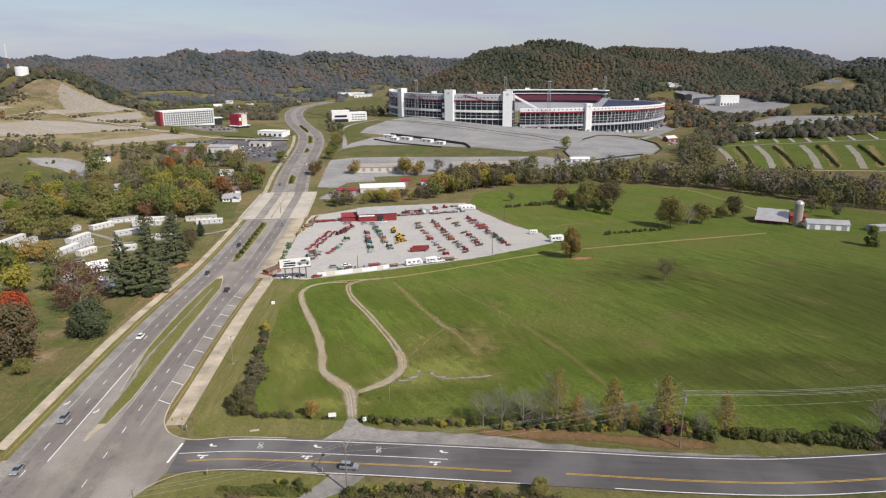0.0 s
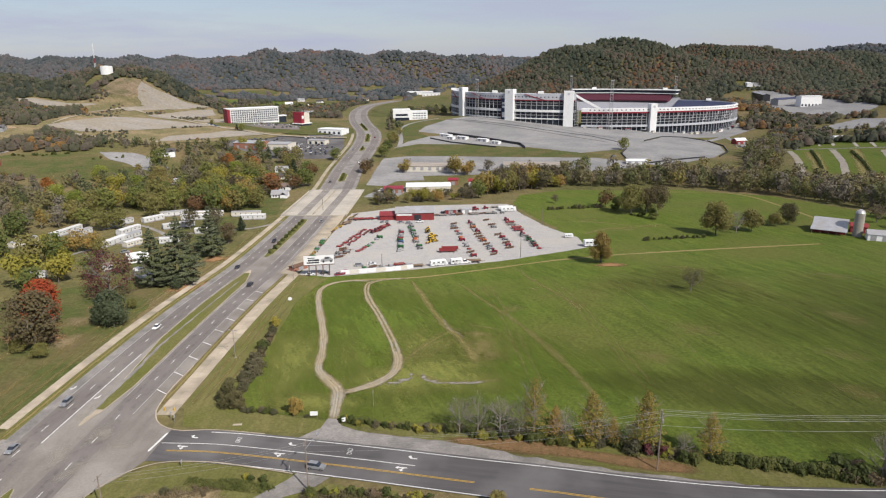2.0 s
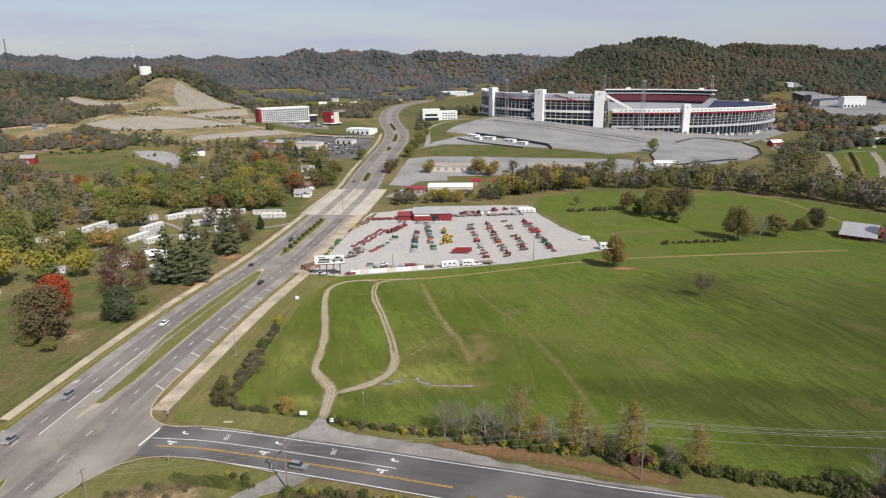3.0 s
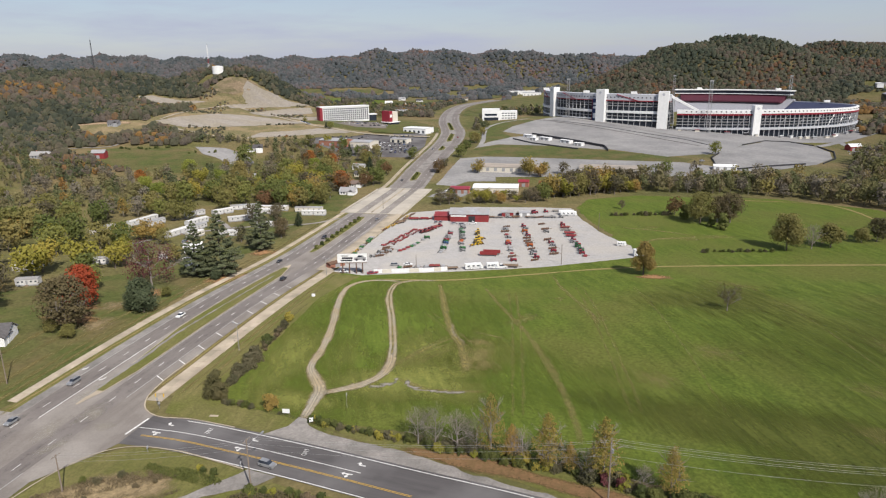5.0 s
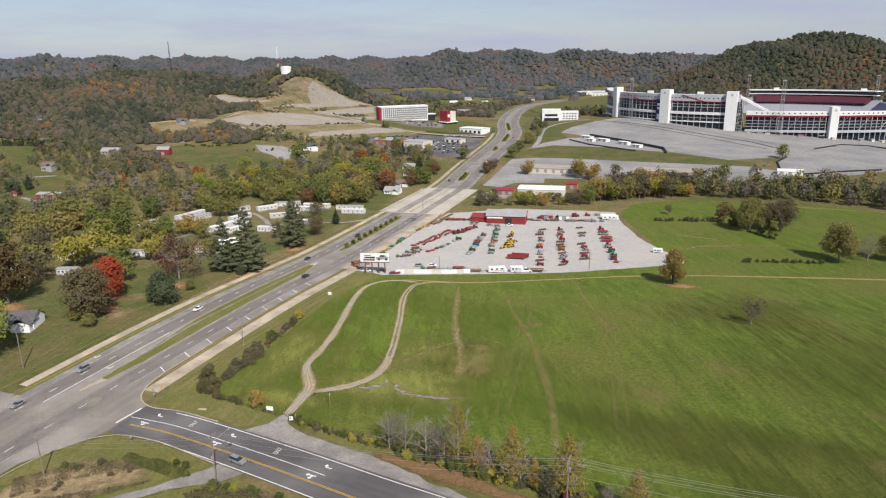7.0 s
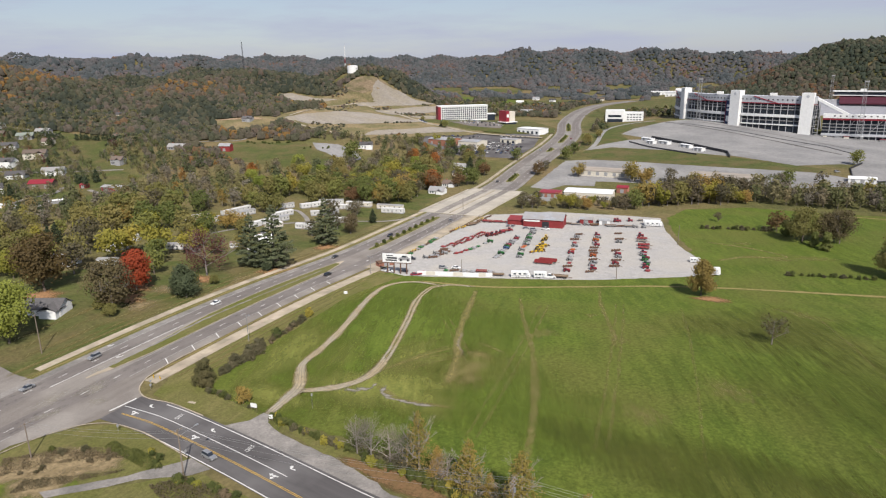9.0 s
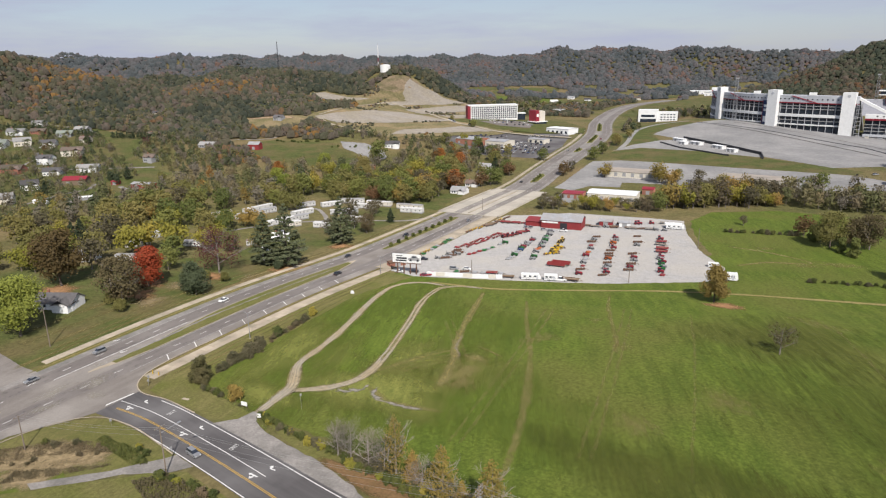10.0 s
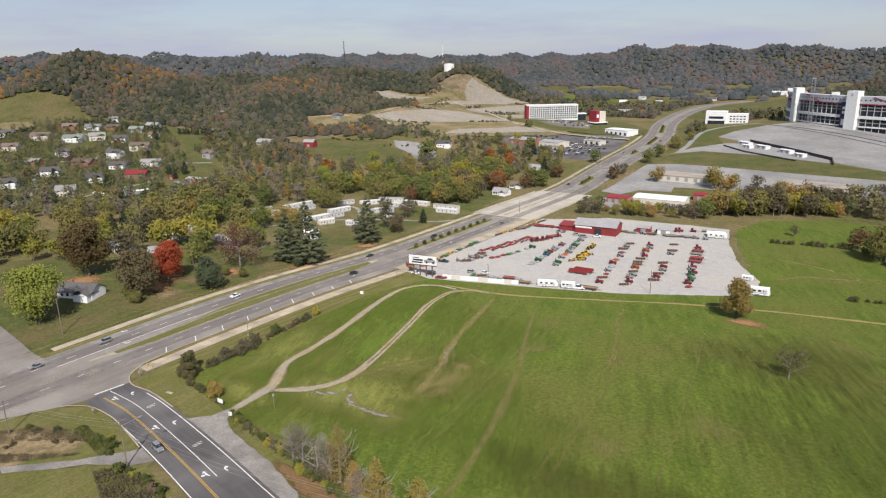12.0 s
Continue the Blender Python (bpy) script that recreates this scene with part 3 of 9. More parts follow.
FAR_HILLS = [
    (-2570, 2578, 112, 610, 576, 30), (-3325, 1900, 129, 594, 273, 60), (-2295, 1234, 68, 341, 310, 50), (-2063, 789, 103, 730, 273, 60),
    (-5, 3144, 86, 1084, 349, 0), (2475, 3500, 81, 1036, 118, -10), (-3041, 368, 57, 492, 249, 90), (1500, 1300, 60, 300, 220, 40), (-2629, 1037, 40, 504, 319, 0),
]


def lie(x, y):
    """Height of the ground."""
    x, y = np.asarray(x, float), np.asarray(y, float)
    z = smooth(y, (-400, 130, 260, 330, 400, 470, 560, 630, 720, 800, 1000, 1400, 4800), (0, 0, 0, -3.3, -4.5, -5.4, -7, -6, 1, 5, 9, 8, 10))
    for a, b, h, u, v in SWELLS:
        z = z + h * np.exp(-((x - a) / u) ** 2 - ((y - b) / v) ** 2)
    rough = 1 + 0.10 * np.sin(x / 61 + 1.7 * np.sin(y / 97)) * np.sin(y / 73 + x / 210) + 0.05 * np.sin(x / 27 + y / 41)
    for a, b, h, u, v, turn in HILLS + FAR_HILLS:
        c, s = math.cos(math.radians(turn)), math.sin(math.radians(turn))
        p, q = (x - a) * c + (y - b) * s, (y - b) * c - (x - a) * s
        z = z + h * rough * np.exp(-np.abs(p / u) ** 2.2 - np.abs(q / v) ** 2.2)
    return z


def spaced(lo, hi, step, inner_lo, inner_hi, grow):
    """Grid lines, close together between the inner limits and wider apart outside."""
    out, v, s = list(np.arange(inner_lo, inner_hi + step, step)), inner_hi + step, step
    while v < hi:
        s *= grow
        v += s
        out.append(v)
    v, s = inner_lo, step
    while v > lo:
        s *= grow
        v -= s
        out.insert(0, v)
    return np.array(out)


gx = spaced(-4600, 4600, 6, -420, 330, 1.035)
gy = spaced(-900, 4800, 6, 90, 700, 1.03)
X, Y = np.meshgrid(gx, gy)
nx, ny = len(gx), len(gy)
i, j = np.meshgrid(np.arange(nx - 1), np.arange(ny - 1))
k = (j * nx + i).ravel()
ground = new("ground", mesh_np("ground", np.c_[X.ravel(), Y.ravel(), lie(X, Y).ravel()], np.stack([k, k + 1, k + nx + 1, k + nx], 1), M_land, flat=False))
tagged(ground, "rolling valley floor of rough autumn grass rising into hills", "ground", kind="structure")


def hwy(y, off=0.0):
    """A place on the highway: its middle line at y, moved sideways by off metres."""
    ky = (-200, 60, 150, 188, 255, 330, 474, 545, 645, 709, 777, 850, 955, 1130, 1280, 1430, 1560)
    kx = (-76.5, -92.9, -98.7, -100.8, -105.3, -110.3, -123, -131, -146, -150, -156, -169, -203, -250, -280, -290, -262)
    x = float(smooth(y, ky, kx))
    t = Vector((float(smooth(y + 1, ky, kx)) - x, 1.0)).normalized()
    return x + t.y * off, y - t.x * off


def hwy_line(y0, y1, lo, hi, step=8.0):
    """Rows for ribbon() along the highway between two sideways limits."""
    n = max(2, int((y1 - y0) / step) + 1)
    mid, half = (lo + hi) / 2, (hi - lo) / 2
    return [(*hwy(y0 + (y1 - y0) * a / (n - 1), mid), half, half) for a in range(n)]


# ---- fields, verges and lots ----
patch("field", [(-76, 174), (-50, 172), (-26, 170), (8, 168), (76, 158), (120, 155), (190, 150), (330, 240), (330, 420), (300, 455), (262, 500), (225, 560), (165, 596), (105, 590), (60, 588), (22, 550),
      (18, 508), (28, 470), (48, 425), (60, 402), (60, 372), (15, 343), (-35, 323), (-66, 308), (-84, 306), (-82, 262)],
      M_field, "bright green hay field with mowing streaks", "field", lift=0.05, step=8, uneven=0.8)
patch("verge", [(-77, 176), (-83, 262), (-86, 308), (-70, 308), (-73, 270), (-68, 230), (-62, 185), (-58, 173), (-26, 168), (-31, 162), (-62, 162.5), (-72, 163.5)], M_verge, "mown verge of dry yellow-green grass", "grass", lift=0.09, step=6, uneven=0.5)
patch("verge_east", [(-22, 167), (30, 163), (70, 157), (120, 153), (190, 152), (190, 147), (104, 148), (78, 145.4), (55, 147.5), (30, 153.5), (0, 159.5)], M_verge, "roadside grass strip below the hedge", "grass", lift=0.08, step=5, uneven=0.5)
soft_strip("leaf_litter", [(4, 160, 2.5), (18, 158.6, 3.6), (36, 155.4, 4.2), (54, 151.6, 3.6), (68, 150, 2.0)], M_needles, "rust-brown fallen leaves along the roadside", "leaves", 0.13, full=1.0)
patch("lawn_west", [(-123, 120), (-121, 165), (-130, 232), (-134, 258), (-150, 330), (-152, 420), (-158, 448), (-200, 440), (-190, 330), (-180, 285), (-205, 240), (-260, 200), (-300, 150), (-300, 60), (-140, 60)], M_lawn, "mown lawns under the roadside trees", "grass", lift=0.05, step=7, uneven=0.8)
patch("corner_grass", [(-80.5, 120), (-79.5, 134), (-73, 141.5), (-66, 146), (-58, 146.9), (-38, 144.4), (-30, 142.5), (-29, 137.5), (-36, 134), (-48, 121), (-55, 112), (-66, 100)], M_verge, "grassy corner plot at the junction", "grass", lift=0.05, step=5, uneven=0.4)
patch("corner_lawn", [(-34, 131), (-28, 137), (-22, 140), (10, 135.2), (50, 130.5), (50, 60), (-70, 60), (-66, 96), (-50, 117)], M_verge, "rough grass below the side road", "grass", lift=0.06, step=6, uneven=0.4)
patch("near_lawn", [(-66, 100), (-54, 112), (-46, 122), (-58, 128), (-78, 118), (-84, 90)], M_field, "green lawn at the corner", "grass", lift=0.09, step=5, uneven=0.4)
patch("gravel_lot", [(-86.5, 312), (-70, 309.5), (-35, 325), (14, 346), (48, 368), (62, 378), (58, 404), (42, 428), (24, 470), (14, 506), (-10, 503), (-50, 489), (-62, 492), (-84, 470), (-97, 462), (-96, 425), (-93, 380), (-90, 345)],
      M_lot, "pale grey gravel machinery lot", "lot", lift=0.09, step=6, uneven=0.35)
for px, py, rx, ry in ((48, 268, 6, 4), (30, 292, 4, 6), (132, 224, 9, 7), (126, 198, 9, 5), (150, 260, 12, 8), (88, 240, 10, 7), (70, 215, 8, 6), (20, 262, 5, 10), (105, 330, 12, 6), (175, 330, 14, 8)):
    soft_spot("worn_patch", px, py, rx * 1.3, ry * 1.2, M_worn, "thin tan worn patch in the hay field", "worn grass", 0.09, 0.34, -26)
patch("stadium_lot", [(-112, 880), (-108, 925), (-84, 985), (-60, 1015), (10, 985), (60, 962), (100, 950), (140, 940), (240, 935), (262, 905), (150, 878), (137, 800), (128, 762), (88, 738), (27, 772), (-20, 808), (-64, 846)],
      M_park, "huge faded grey parking lot below the stadium", "parking lot", lift=0.12, step=12, uneven=0.5)
patch("oval_lot", [(155 + 0, 684), (131, 704), (130, 735), (140, 767), (172, 840), (205, 900), (235, 917), (262, 900), (266, 860), (252, 790), (226, 735), (190, 700)], M_park, "low oval overflow lot inside a dark wall", "parking lot", lift=0.12, step=12)
patch("low_lot", [(-120, 640), (-122, 700), (-97, 712), (-60, 714), (6, 712), (102, 712), (128, 700), (150, 680), (96, 658), (40, 650), (5, 646), (-30, 640), (-70, 634)], M_park, "long cracked parking lot behind low buildings", "parking lot", lift=0.12, step=10, uneven=0.5)
patch("low_lot", [(-116, 590), (-120, 640), (-70, 634), (-66, 618), (-92, 612), (-98, 588)], M_park, "grey forecourt beside the highway", "parking lot", lift=0.13, step=8, uneven=0.4)
patch("lot_bank", [(-119, 730), (-119, 755), (-97, 783), (-42, 782), (25, 766), (68, 747), (100, 735), (112, 730), (105, 714), (6, 714), (-97, 715)], M_lawn, "grass bank below the stadium lot", "grass", lift=0.10, step=10, uneven=0.5)
patch("trailer_yard", [(-121, 757), (-97, 785), (-42, 784), (25, 768), (22, 780), (-20, 816), (-68, 852), (-92, 838), (-112, 800)], M_park, "grey paved yard under the stadium lot", "lot", lift=0.11, step=8, uneven=0.4)
patch("highway_bank", [(-128, 760), (-121, 757), (-112, 800), (-92, 838), (-112, 880), (-108, 925), (-84, 985), (-120, 1000), (-186, 985), (-178, 930), (-150, 860), (-137, 800)], M_lawn, "green bank between highway and stadium lot", "grass", lift=0.09, step=10, uneven=0.6)
ribbon("access_road", [(-116, 762, 2.6, 2.6), (-122, 810, 2.6, 2.6), (-132, 860, 2.6, 2.6), (-140, 920, 2.6, 2.6), (-128, 975, 2.6, 2.6), (-100, 1010, 2.6, 2.6)], M_park, "narrow grey access road up to the stadium lot", "road", 0.2, step=6)
TERRACES = [(-725, 935), (-715, 970), (-670, 965), (-612, 950), (-612, 975), (-590, 1005), (-566, 1025), (-545, 1030), (-490, 1050), (-465, 1062), (-435, 1000), (-400, 900), (-340, 850), (-270, 815), (-270, 790), (-365, 680), (-450, 695), (-530, 715), (-535, 745), (-540, 800), (-580, 890), (-640, 890), (-690, 890)]
patch("terrace_bank", TERRACES, M_bank, "brown weedy banks between the gravel terraces", "hillside", lift=0.75, step=10, uneven=4)
patch("gravel_pad_lower", [(-524, 728), (-513, 752), (-500, 784), (-497, 845), (-491, 879), (-448, 875), (-391, 846), (-373, 832), (-397, 798), (-415, 772), (-447, 741), (-479, 723), (-500, 725)], M_pad, "broad graded gravel terrace on the hillside", "gravel", lift=1.1, step=18, uneven=1.5)
patch("gravel_pad_front", [(-372, 692), (-375, 727), (-353, 758), (-336, 800), (-319, 805), (-287, 799), (-312, 772), (-333, 740), (-354, 709)], M_pad, "graded gravel apron below the terrace", "gravel", lift=1.1, step=14, uneven=1)
patch("gravel_pad_upper", [(-719, 937), (-713, 961), (-672, 957), (-627, 940), (-586, 926), (-612, 921), (-661, 922), (-664, 897), (-685, 902)], M_pad, "upper graded gravel terrace", "gravel", lift=1.15, step=16, uneven=1)
patch("gravel_pad_upper", [(-552, 925), (-529, 964), (-493, 1046), (-477, 1058), (-490, 1005), (-538, 922)], M_pad, "narrow gravel terrace under the clay face", "gravel", lift=1.15, step=16, uneven=1)
patch("gravel_pad_upper", [(-509, 918), (-488, 985), (-468, 1042), (-441, 995), (-451, 942), (-466, 901)], M_pad, "gravel strip above the hotel", "gravel", lift=1.15, step=16, uneven=1)
patch("quarry_face", [(-566, 1015), (-548, 1018), (-529, 1032), (-493, 1037), (-527, 960), (-538, 957), (-553, 975)], M_pad, "bare grey clay face cut into the hill", "hillside", lift=1.35, step=10, uneven=2)
patch("quarry_face", [(-595, 994), (-574, 1014), (-560, 1020), (-545, 1020), (-553, 977), (-560, 960), (-590, 955), (-612, 960)], M_clay, "weathered orange clay slope with tufts of brush", "hillside", lift=1.3, step=10, uneven=3)
ribbon("terrace_road", [(-557, 910, 2.4, 2.4), (-548, 928, 2.4, 2.4), (-519, 933, 2.6, 2.6), (-480, 923, 2.6, 2.6), (-396, 853, 2.8, 2.8), (-347, 817, 3, 3), (-316, 809, 3, 3), (-280, 800, 3, 3), (-235, 804, 3, 3), (-190, 812, 3, 3)], M_conc, "pale dirt road past the terraces", "road", 1.4, jitter=0.4, step=6)
ribbon("terrace_road", [(-522, 739, 1.6, 1.6), (-525, 790, 1.6, 1.6), (-572, 886, 1.8, 1.8), (-557, 910, 2, 2)], M_conc, "pale dirt track up to the terraces", "road", 1.4, jitter=0.4, step=6)
ribbon("terrace_road", [(-516, 727, 1.6, 1.6), (-480, 713, 1.6, 1.6), (-448, 708, 1.4, 1.4), (-410, 692, 1.2, 1.2)], M_conc, "pale dirt track below the terrace", "road", 1.4, jitter=0.4, step=6)
patch("farm_lot", [(-408, 647), (-371, 649), (-338, 637), (-318, 618), (-326, 600), (-342, 603), (-360, 615), (-381, 621)], M_park, "grey paved yard among fields", "lot", lift=0.3, step=8, uneven=0.5)
patch("farm_field", [(-500, 590), (-486, 628), (-440, 640), (-412, 640), (-384, 618), (-340, 598), (-322, 590), (-334, 570), (-365, 545), (-416, 541), (-447, 551), (-475, 565)], M_lawn, "pale green terraced pasture", "field", lift=0.2, step=10, uneven=1.5)
for dy in (0, 17, 34):
    ribbon("pasture_lane", [(-425 + dy, 552 + dy * 0.7, 1.0, 1.0), (-390 + dy * 0.8, 572 + dy * 0.8, 1.0, 1.0), (-350 + dy * 0.4, 590 + dy * 0.5, 1.0, 1.0)], M_lawn, "pale mown strip across the pasture", "track", 0.32, jitter=0.3, step=5)
ribbon("pasture_lane", [(-528, 560, 1.5, 1.5), (-520, 590, 1.5, 1.5), (-500, 625, 1.5, 1.5), (-512, 660, 1.5, 1.5), (-548, 690, 1.5, 1.5)], M_shoulder, "narrow lane climbing to the cut", "lane", 0.35, jitter=0.3, step=5)
patch("clay_bench", [(-628, 696), (-587, 709), (-564, 729), (-527, 726), (-503, 695), (-518, 660), (-549, 642), (-575, 655), (-600, 668)], M_bank, "tan grassy bench on the cut slope", "hillside", lift=0.5, step=10, uneven=3)
patch("village_green", [(-400, 262), (-392, 400), (-440, 440), (-520, 460), (-600, 530), (-720, 540), (-820, 520), (-850, 470), (-870, 400), (-740, 320), (-560, 250), (-440, 215)], M_lawn, "lawns between the village houses", "grass", lift=0.10, step=10, uneven=2)
patch("west_meadow", [(-150, 452), (-165, 520), (-185, 560), (-215, 540), (-200, 460)], M_lawn, "lawns beside the highway bridge", "grass", lift=0.07, step=8, uneven=1)
patch("hotel_lawn", [(-395, 850), (-330, 925), (-255, 950), (-205, 900), (-190, 850), (-235, 820), (-300, 815)], M_lawn, "banked lawns round the hotel", "grass", lift=0.85, step=12, uneven=1)
patch("hotel_lot", [(-345, 860), (-300, 900), (-275, 885), (-262, 850), (-300, 840)], M_lane, "hotel car park", "parking lot", lift=0.95, step=10)
patch("hotel_upper_lot", [(-440, 905), (-400, 875), (-372, 880), (-340, 940), (-400, 960)], M_pad, "gravel parking strip behind the hotel", "parking lot", lift=1.0, step=12)
patch("dealer_lot", [(-240, 688), (-176, 696), (-180, 760), (-196, 820), (-225, 885), (-255, 880), (-240, 815), (-300, 790), (-320, 730)], M_side, "crowded car dealer's lot", "parking lot", lift=0.15, step=10)
patch("far_meadow", [(-330, 1250), (-420, 1450), (-600, 1600), (-760, 1650), (-700, 1400), (-500, 1200)], M_field, "far green pasture beside the highway", "field", lift=0.5, step=25, uneven=4)
patch("far_meadow", [(-235, 1120), (-260, 1300), (-240, 1420), (-120, 1380), (-110, 1200), (-150, 1080)], M_lawn, "far grass below the wooded hill", "field", lift=0.4, step=20, uneven=3)
patch("camp_field", [(296, 668), (380, 645), (470, 620), (640, 700), (700, 840), (560, 860), (400, 900), (330, 830)], M_field, "terraced green camping field", "field", lift=0.12, step=12, uneven=1)
for x0, y0, x1, y1 in ((334, 824, 286, 660), (379, 820, 324, 658), (417, 786, 366, 652), (453, 757, 406, 645), (490, 735, 440, 640)):
    ribbon("camp_lane", [(x1, y1, 3.4, 3.4), ((x0 + x1) / 2 + 2, (y0 + y1) / 2, 3.6, 3.2), (x0, y0, 3.0, 3.0)], M_pad, "tan gravel lane across the camping field", "track", 0.25, jitter=0.6, step=5)
    soft_strip("camp_strip", [(x1 + 17, y1 - 2, 7), ((x0 + x1) / 2 + 20, (y0 + y1) / 2, 8), (x0 + 20, y0 - 8, 7)], M_worn, "worn brown strip between the lanes", "worn grass", 0.2, step=6, full=0.8)
ribbon("camp_road", [(282, 655, 2, 2), (330, 650, 2, 2), (400, 636, 2, 2), (470, 616, 2, 2), (560, 640, 2, 2)], M_dirt, "pale lane below the camping field", "track", 0.26, jitter=0.4, step=6)
ribbon("camp_road", [(318, 835, 2.5, 2.5), (360, 836, 2.5, 2.5), (430, 800, 2.5, 2.5), (500, 770, 2.5, 2.5), (640, 790, 2.5, 2.5)], M_shoulder, "grey lane above the camping field", "track", 0.26, jitter=0.4, step=6)
ribbon("service_road", [(262, 905, 4, 4), (300, 960, 4, 4), (360, 1030, 4, 4), (430, 1110, 4, 4), (470, 1160, 5, 5)], M_park, "service road to the racing strip", "road", 0.3, step=8)
ribbon("service_road", [(300, 960, 4, 4), (302, 900, 4, 4), (296, 830, 5, 5), (290, 780, 5, 5)], M_park, "service road beside the oval lot", "road", 0.3, step=8)
patch("drag_strip_lot", [(460, 1130), (520, 1100), (620, 1180), (600, 1330), (560, 1500), (520, 1600), (490, 1600), (480, 1400), (440, 1200)], M_park, "pale paved racing strip in the side valley", "paving", lift=0.4, step=20, uneven=1)
patch("east_lot", [(420, 980), (700, 900), (900, 920), (900, 990), (640, 1020), (520, 1060)], M_park, "far paved lot east of the stadium", "parking lot", lift=0.4, step=20, uneven=2)
patch("hill_meadow", [(-1060, 440), (-1019, 447), (-924, 512), (-914, 500), (-898, 479), (-886, 454), (-931, 414), (-980, 390), (-1060, 390)], M_land, "dry olive pasture on the hillside", "field", lift=0.5, step=14, uneven=2)
patch("hill_meadow", [(-924, 408), (-890, 434), (-867, 433), (-840, 419), (-850, 386), (-900, 370)], M_bank, "tan stubble field beside the village", "field", lift=0.45, step=12, uneven=2)

# ---- highway ----
patch("road", [hwy(y, -18.3) for y in range(-60, 460, 10)] + [hwy(y, 14.8) for y in range(450, 175, -10)] + [(-83.5, 170), (-79, 164), (-73, 161.2), (-73, 147), (-75, 141), (-78.5, 134)] + [hwy(y, 14.8) for y in range(125, -61, -10)],
      M_asphalt, "worn grey highway asphalt at a wide junction", "road", lift=0.12, step=8)
ribbon("road_shoulder_west", hwy_line(-60, 455, -21.2, -18.2), M_verge, "dry grass between shoulder and path", "grass", 0.10)
ribbon("road_shoulder", hwy_line(140, 455, -18.2, -14.9), M_shoulder, "pale paved shoulder", "road", 0.15)
ribbon("road_lanes_west", hwy_line(-60, 455, -14.7, -7.6), M_lane, "dark worn lanes", "road", 0.15)
ribbon("road_lanes_east", hwy_line(-60, 455, 2.7, 10.0), M_lane, "dark worn lanes", "road", 0.15)
ribbon("frontage_strip", hwy_line(312, 462, 12.0, 21.0), M_conc, "broad weathered concrete strip beside the highway", "path", 0.14, 0.1, jitter=0.3)
ribbon("road_far", hwy_line(560, 1560, -17.5, 14), M_shoulder, "pale grey highway running to the hills", "road", 0.2, step=6)
ribbon("road_lanes_far_west", hwy_line(560, 1540, -15.2, -7), M_lane, "dark worn lanes", "road", 0.28, step=6)
ribbon("road_lanes_far_east", hwy_line(560, 1540, 2.4, 11), M_lane, "dark worn lanes", "road", 0.28, step=6)
ribbon("footpath_far", hwy_line(560, 900, -24, -20.5), M_conc, "tan concrete path along the highway", "path", 0.2, step=6)

# ---- side road west of the highway ----
ribbon("side_road_west", [(-112, 143.5, 7, 9), (-124, 143.5, 6, 8), (-136, 146, 5.5, 6), (-155, 147.5, 5, 5), (-200, 148, 5, 5)], M_asphalt, "grey side road west of the highway", "road", 0.13)
# ---- side road ----
SIDE = [(-73.5, 153.5), (-58.5, 154.0), (-44, 152.7), (-30, 150.9), (-15, 148.7), (0, 146.2), (14, 143.8), (28, 141.8), (54, 138.2), (76, 137.2), (104, 140), (140, 146), (200, 150)]
ribbon("side_road", [(x, y, 8.0, 7.2) for x, y in SIDE], M_side, "dark asphalt side road with turn lanes", "road", 0.16, step=3)
ribbon("side_road_shoulder", [(-26, 158.6, 1.4, 1.4), (0, 155.2, 4.6, 1.6), (28, 149.6, 2.6, 1.0), (56, 145.2, 1.8, 1.0), (80, 144.2, 1.4, 1.0)], M_shoulder, "pale gravel shoulder of the side road", "road", 0.14, jitter=0.5)
patch("driveway_apron", [(-36, 159.5), (-22, 158.2), (4, 155.5), (8, 158), (-18, 163.2), (-25.6, 166), (-27.8, 170), (-30.4, 170), (-31, 165)], M_shoulder, "grey gravel field entrance", "driveway", lift=0.17, step=4, uneven=0.3)
patch("driveway_south", [(-31, 144), (-22, 142.3), (-25, 138), (-36, 131), (-50, 116), (-54, 117), (-40, 131)], M_shoulder, "grey gravel driveway", "driveway", lift=0.12, step=4, uneven=0.3)

# ---- brighter and duller stretches of the hay field ----
def soft_area(name, x, y, rx, ry, material, label, lift, full, turn=0.0):
    """A broad stretch of grass that thins out towards its edge."""
    rs = np.random.RandomState(int(abs(x * 5 + y)) % 9999)
    m, rings = 60, np.linspace(0, 1, 16)
    a = np.arange(m) * 2 * np.pi / m
    wob = 1 + 0.12 * np.sin(3 * a + rs.uniform(0, 6)) + 0.10 * np.sin(5 * a + rs.uniform(0, 6)) + 0.06 * np.sin(9 * a + rs.uniform(0, 6))
    c, sn = math.cos(radians(turn)), math.sin(radians(turn))
    u = np.concatenate([np.cos(a) * rx * r * wob for r in rings])
    w = np.concatenate([np.sin(a) * ry * r * wob for r in rings])
    p = np.stack([x + u * c - w * sn, y + u * sn + w * c], 1)
    wear = np.repeat(full * (1 - rings ** 1.6), m)
    i = np.arange(m)
    f = np.concatenate([np.stack([k * m + i, (k + 1) * m + i, (k + 1) * m + (i + 1) % m, k * m + (i + 1) % m], 1) for k in range(len(rings) - 1)])
    return faded(name, np.c_[p, lie(p[:, 0], p[:, 1]) + lift], f, wear, material, label, "grass")


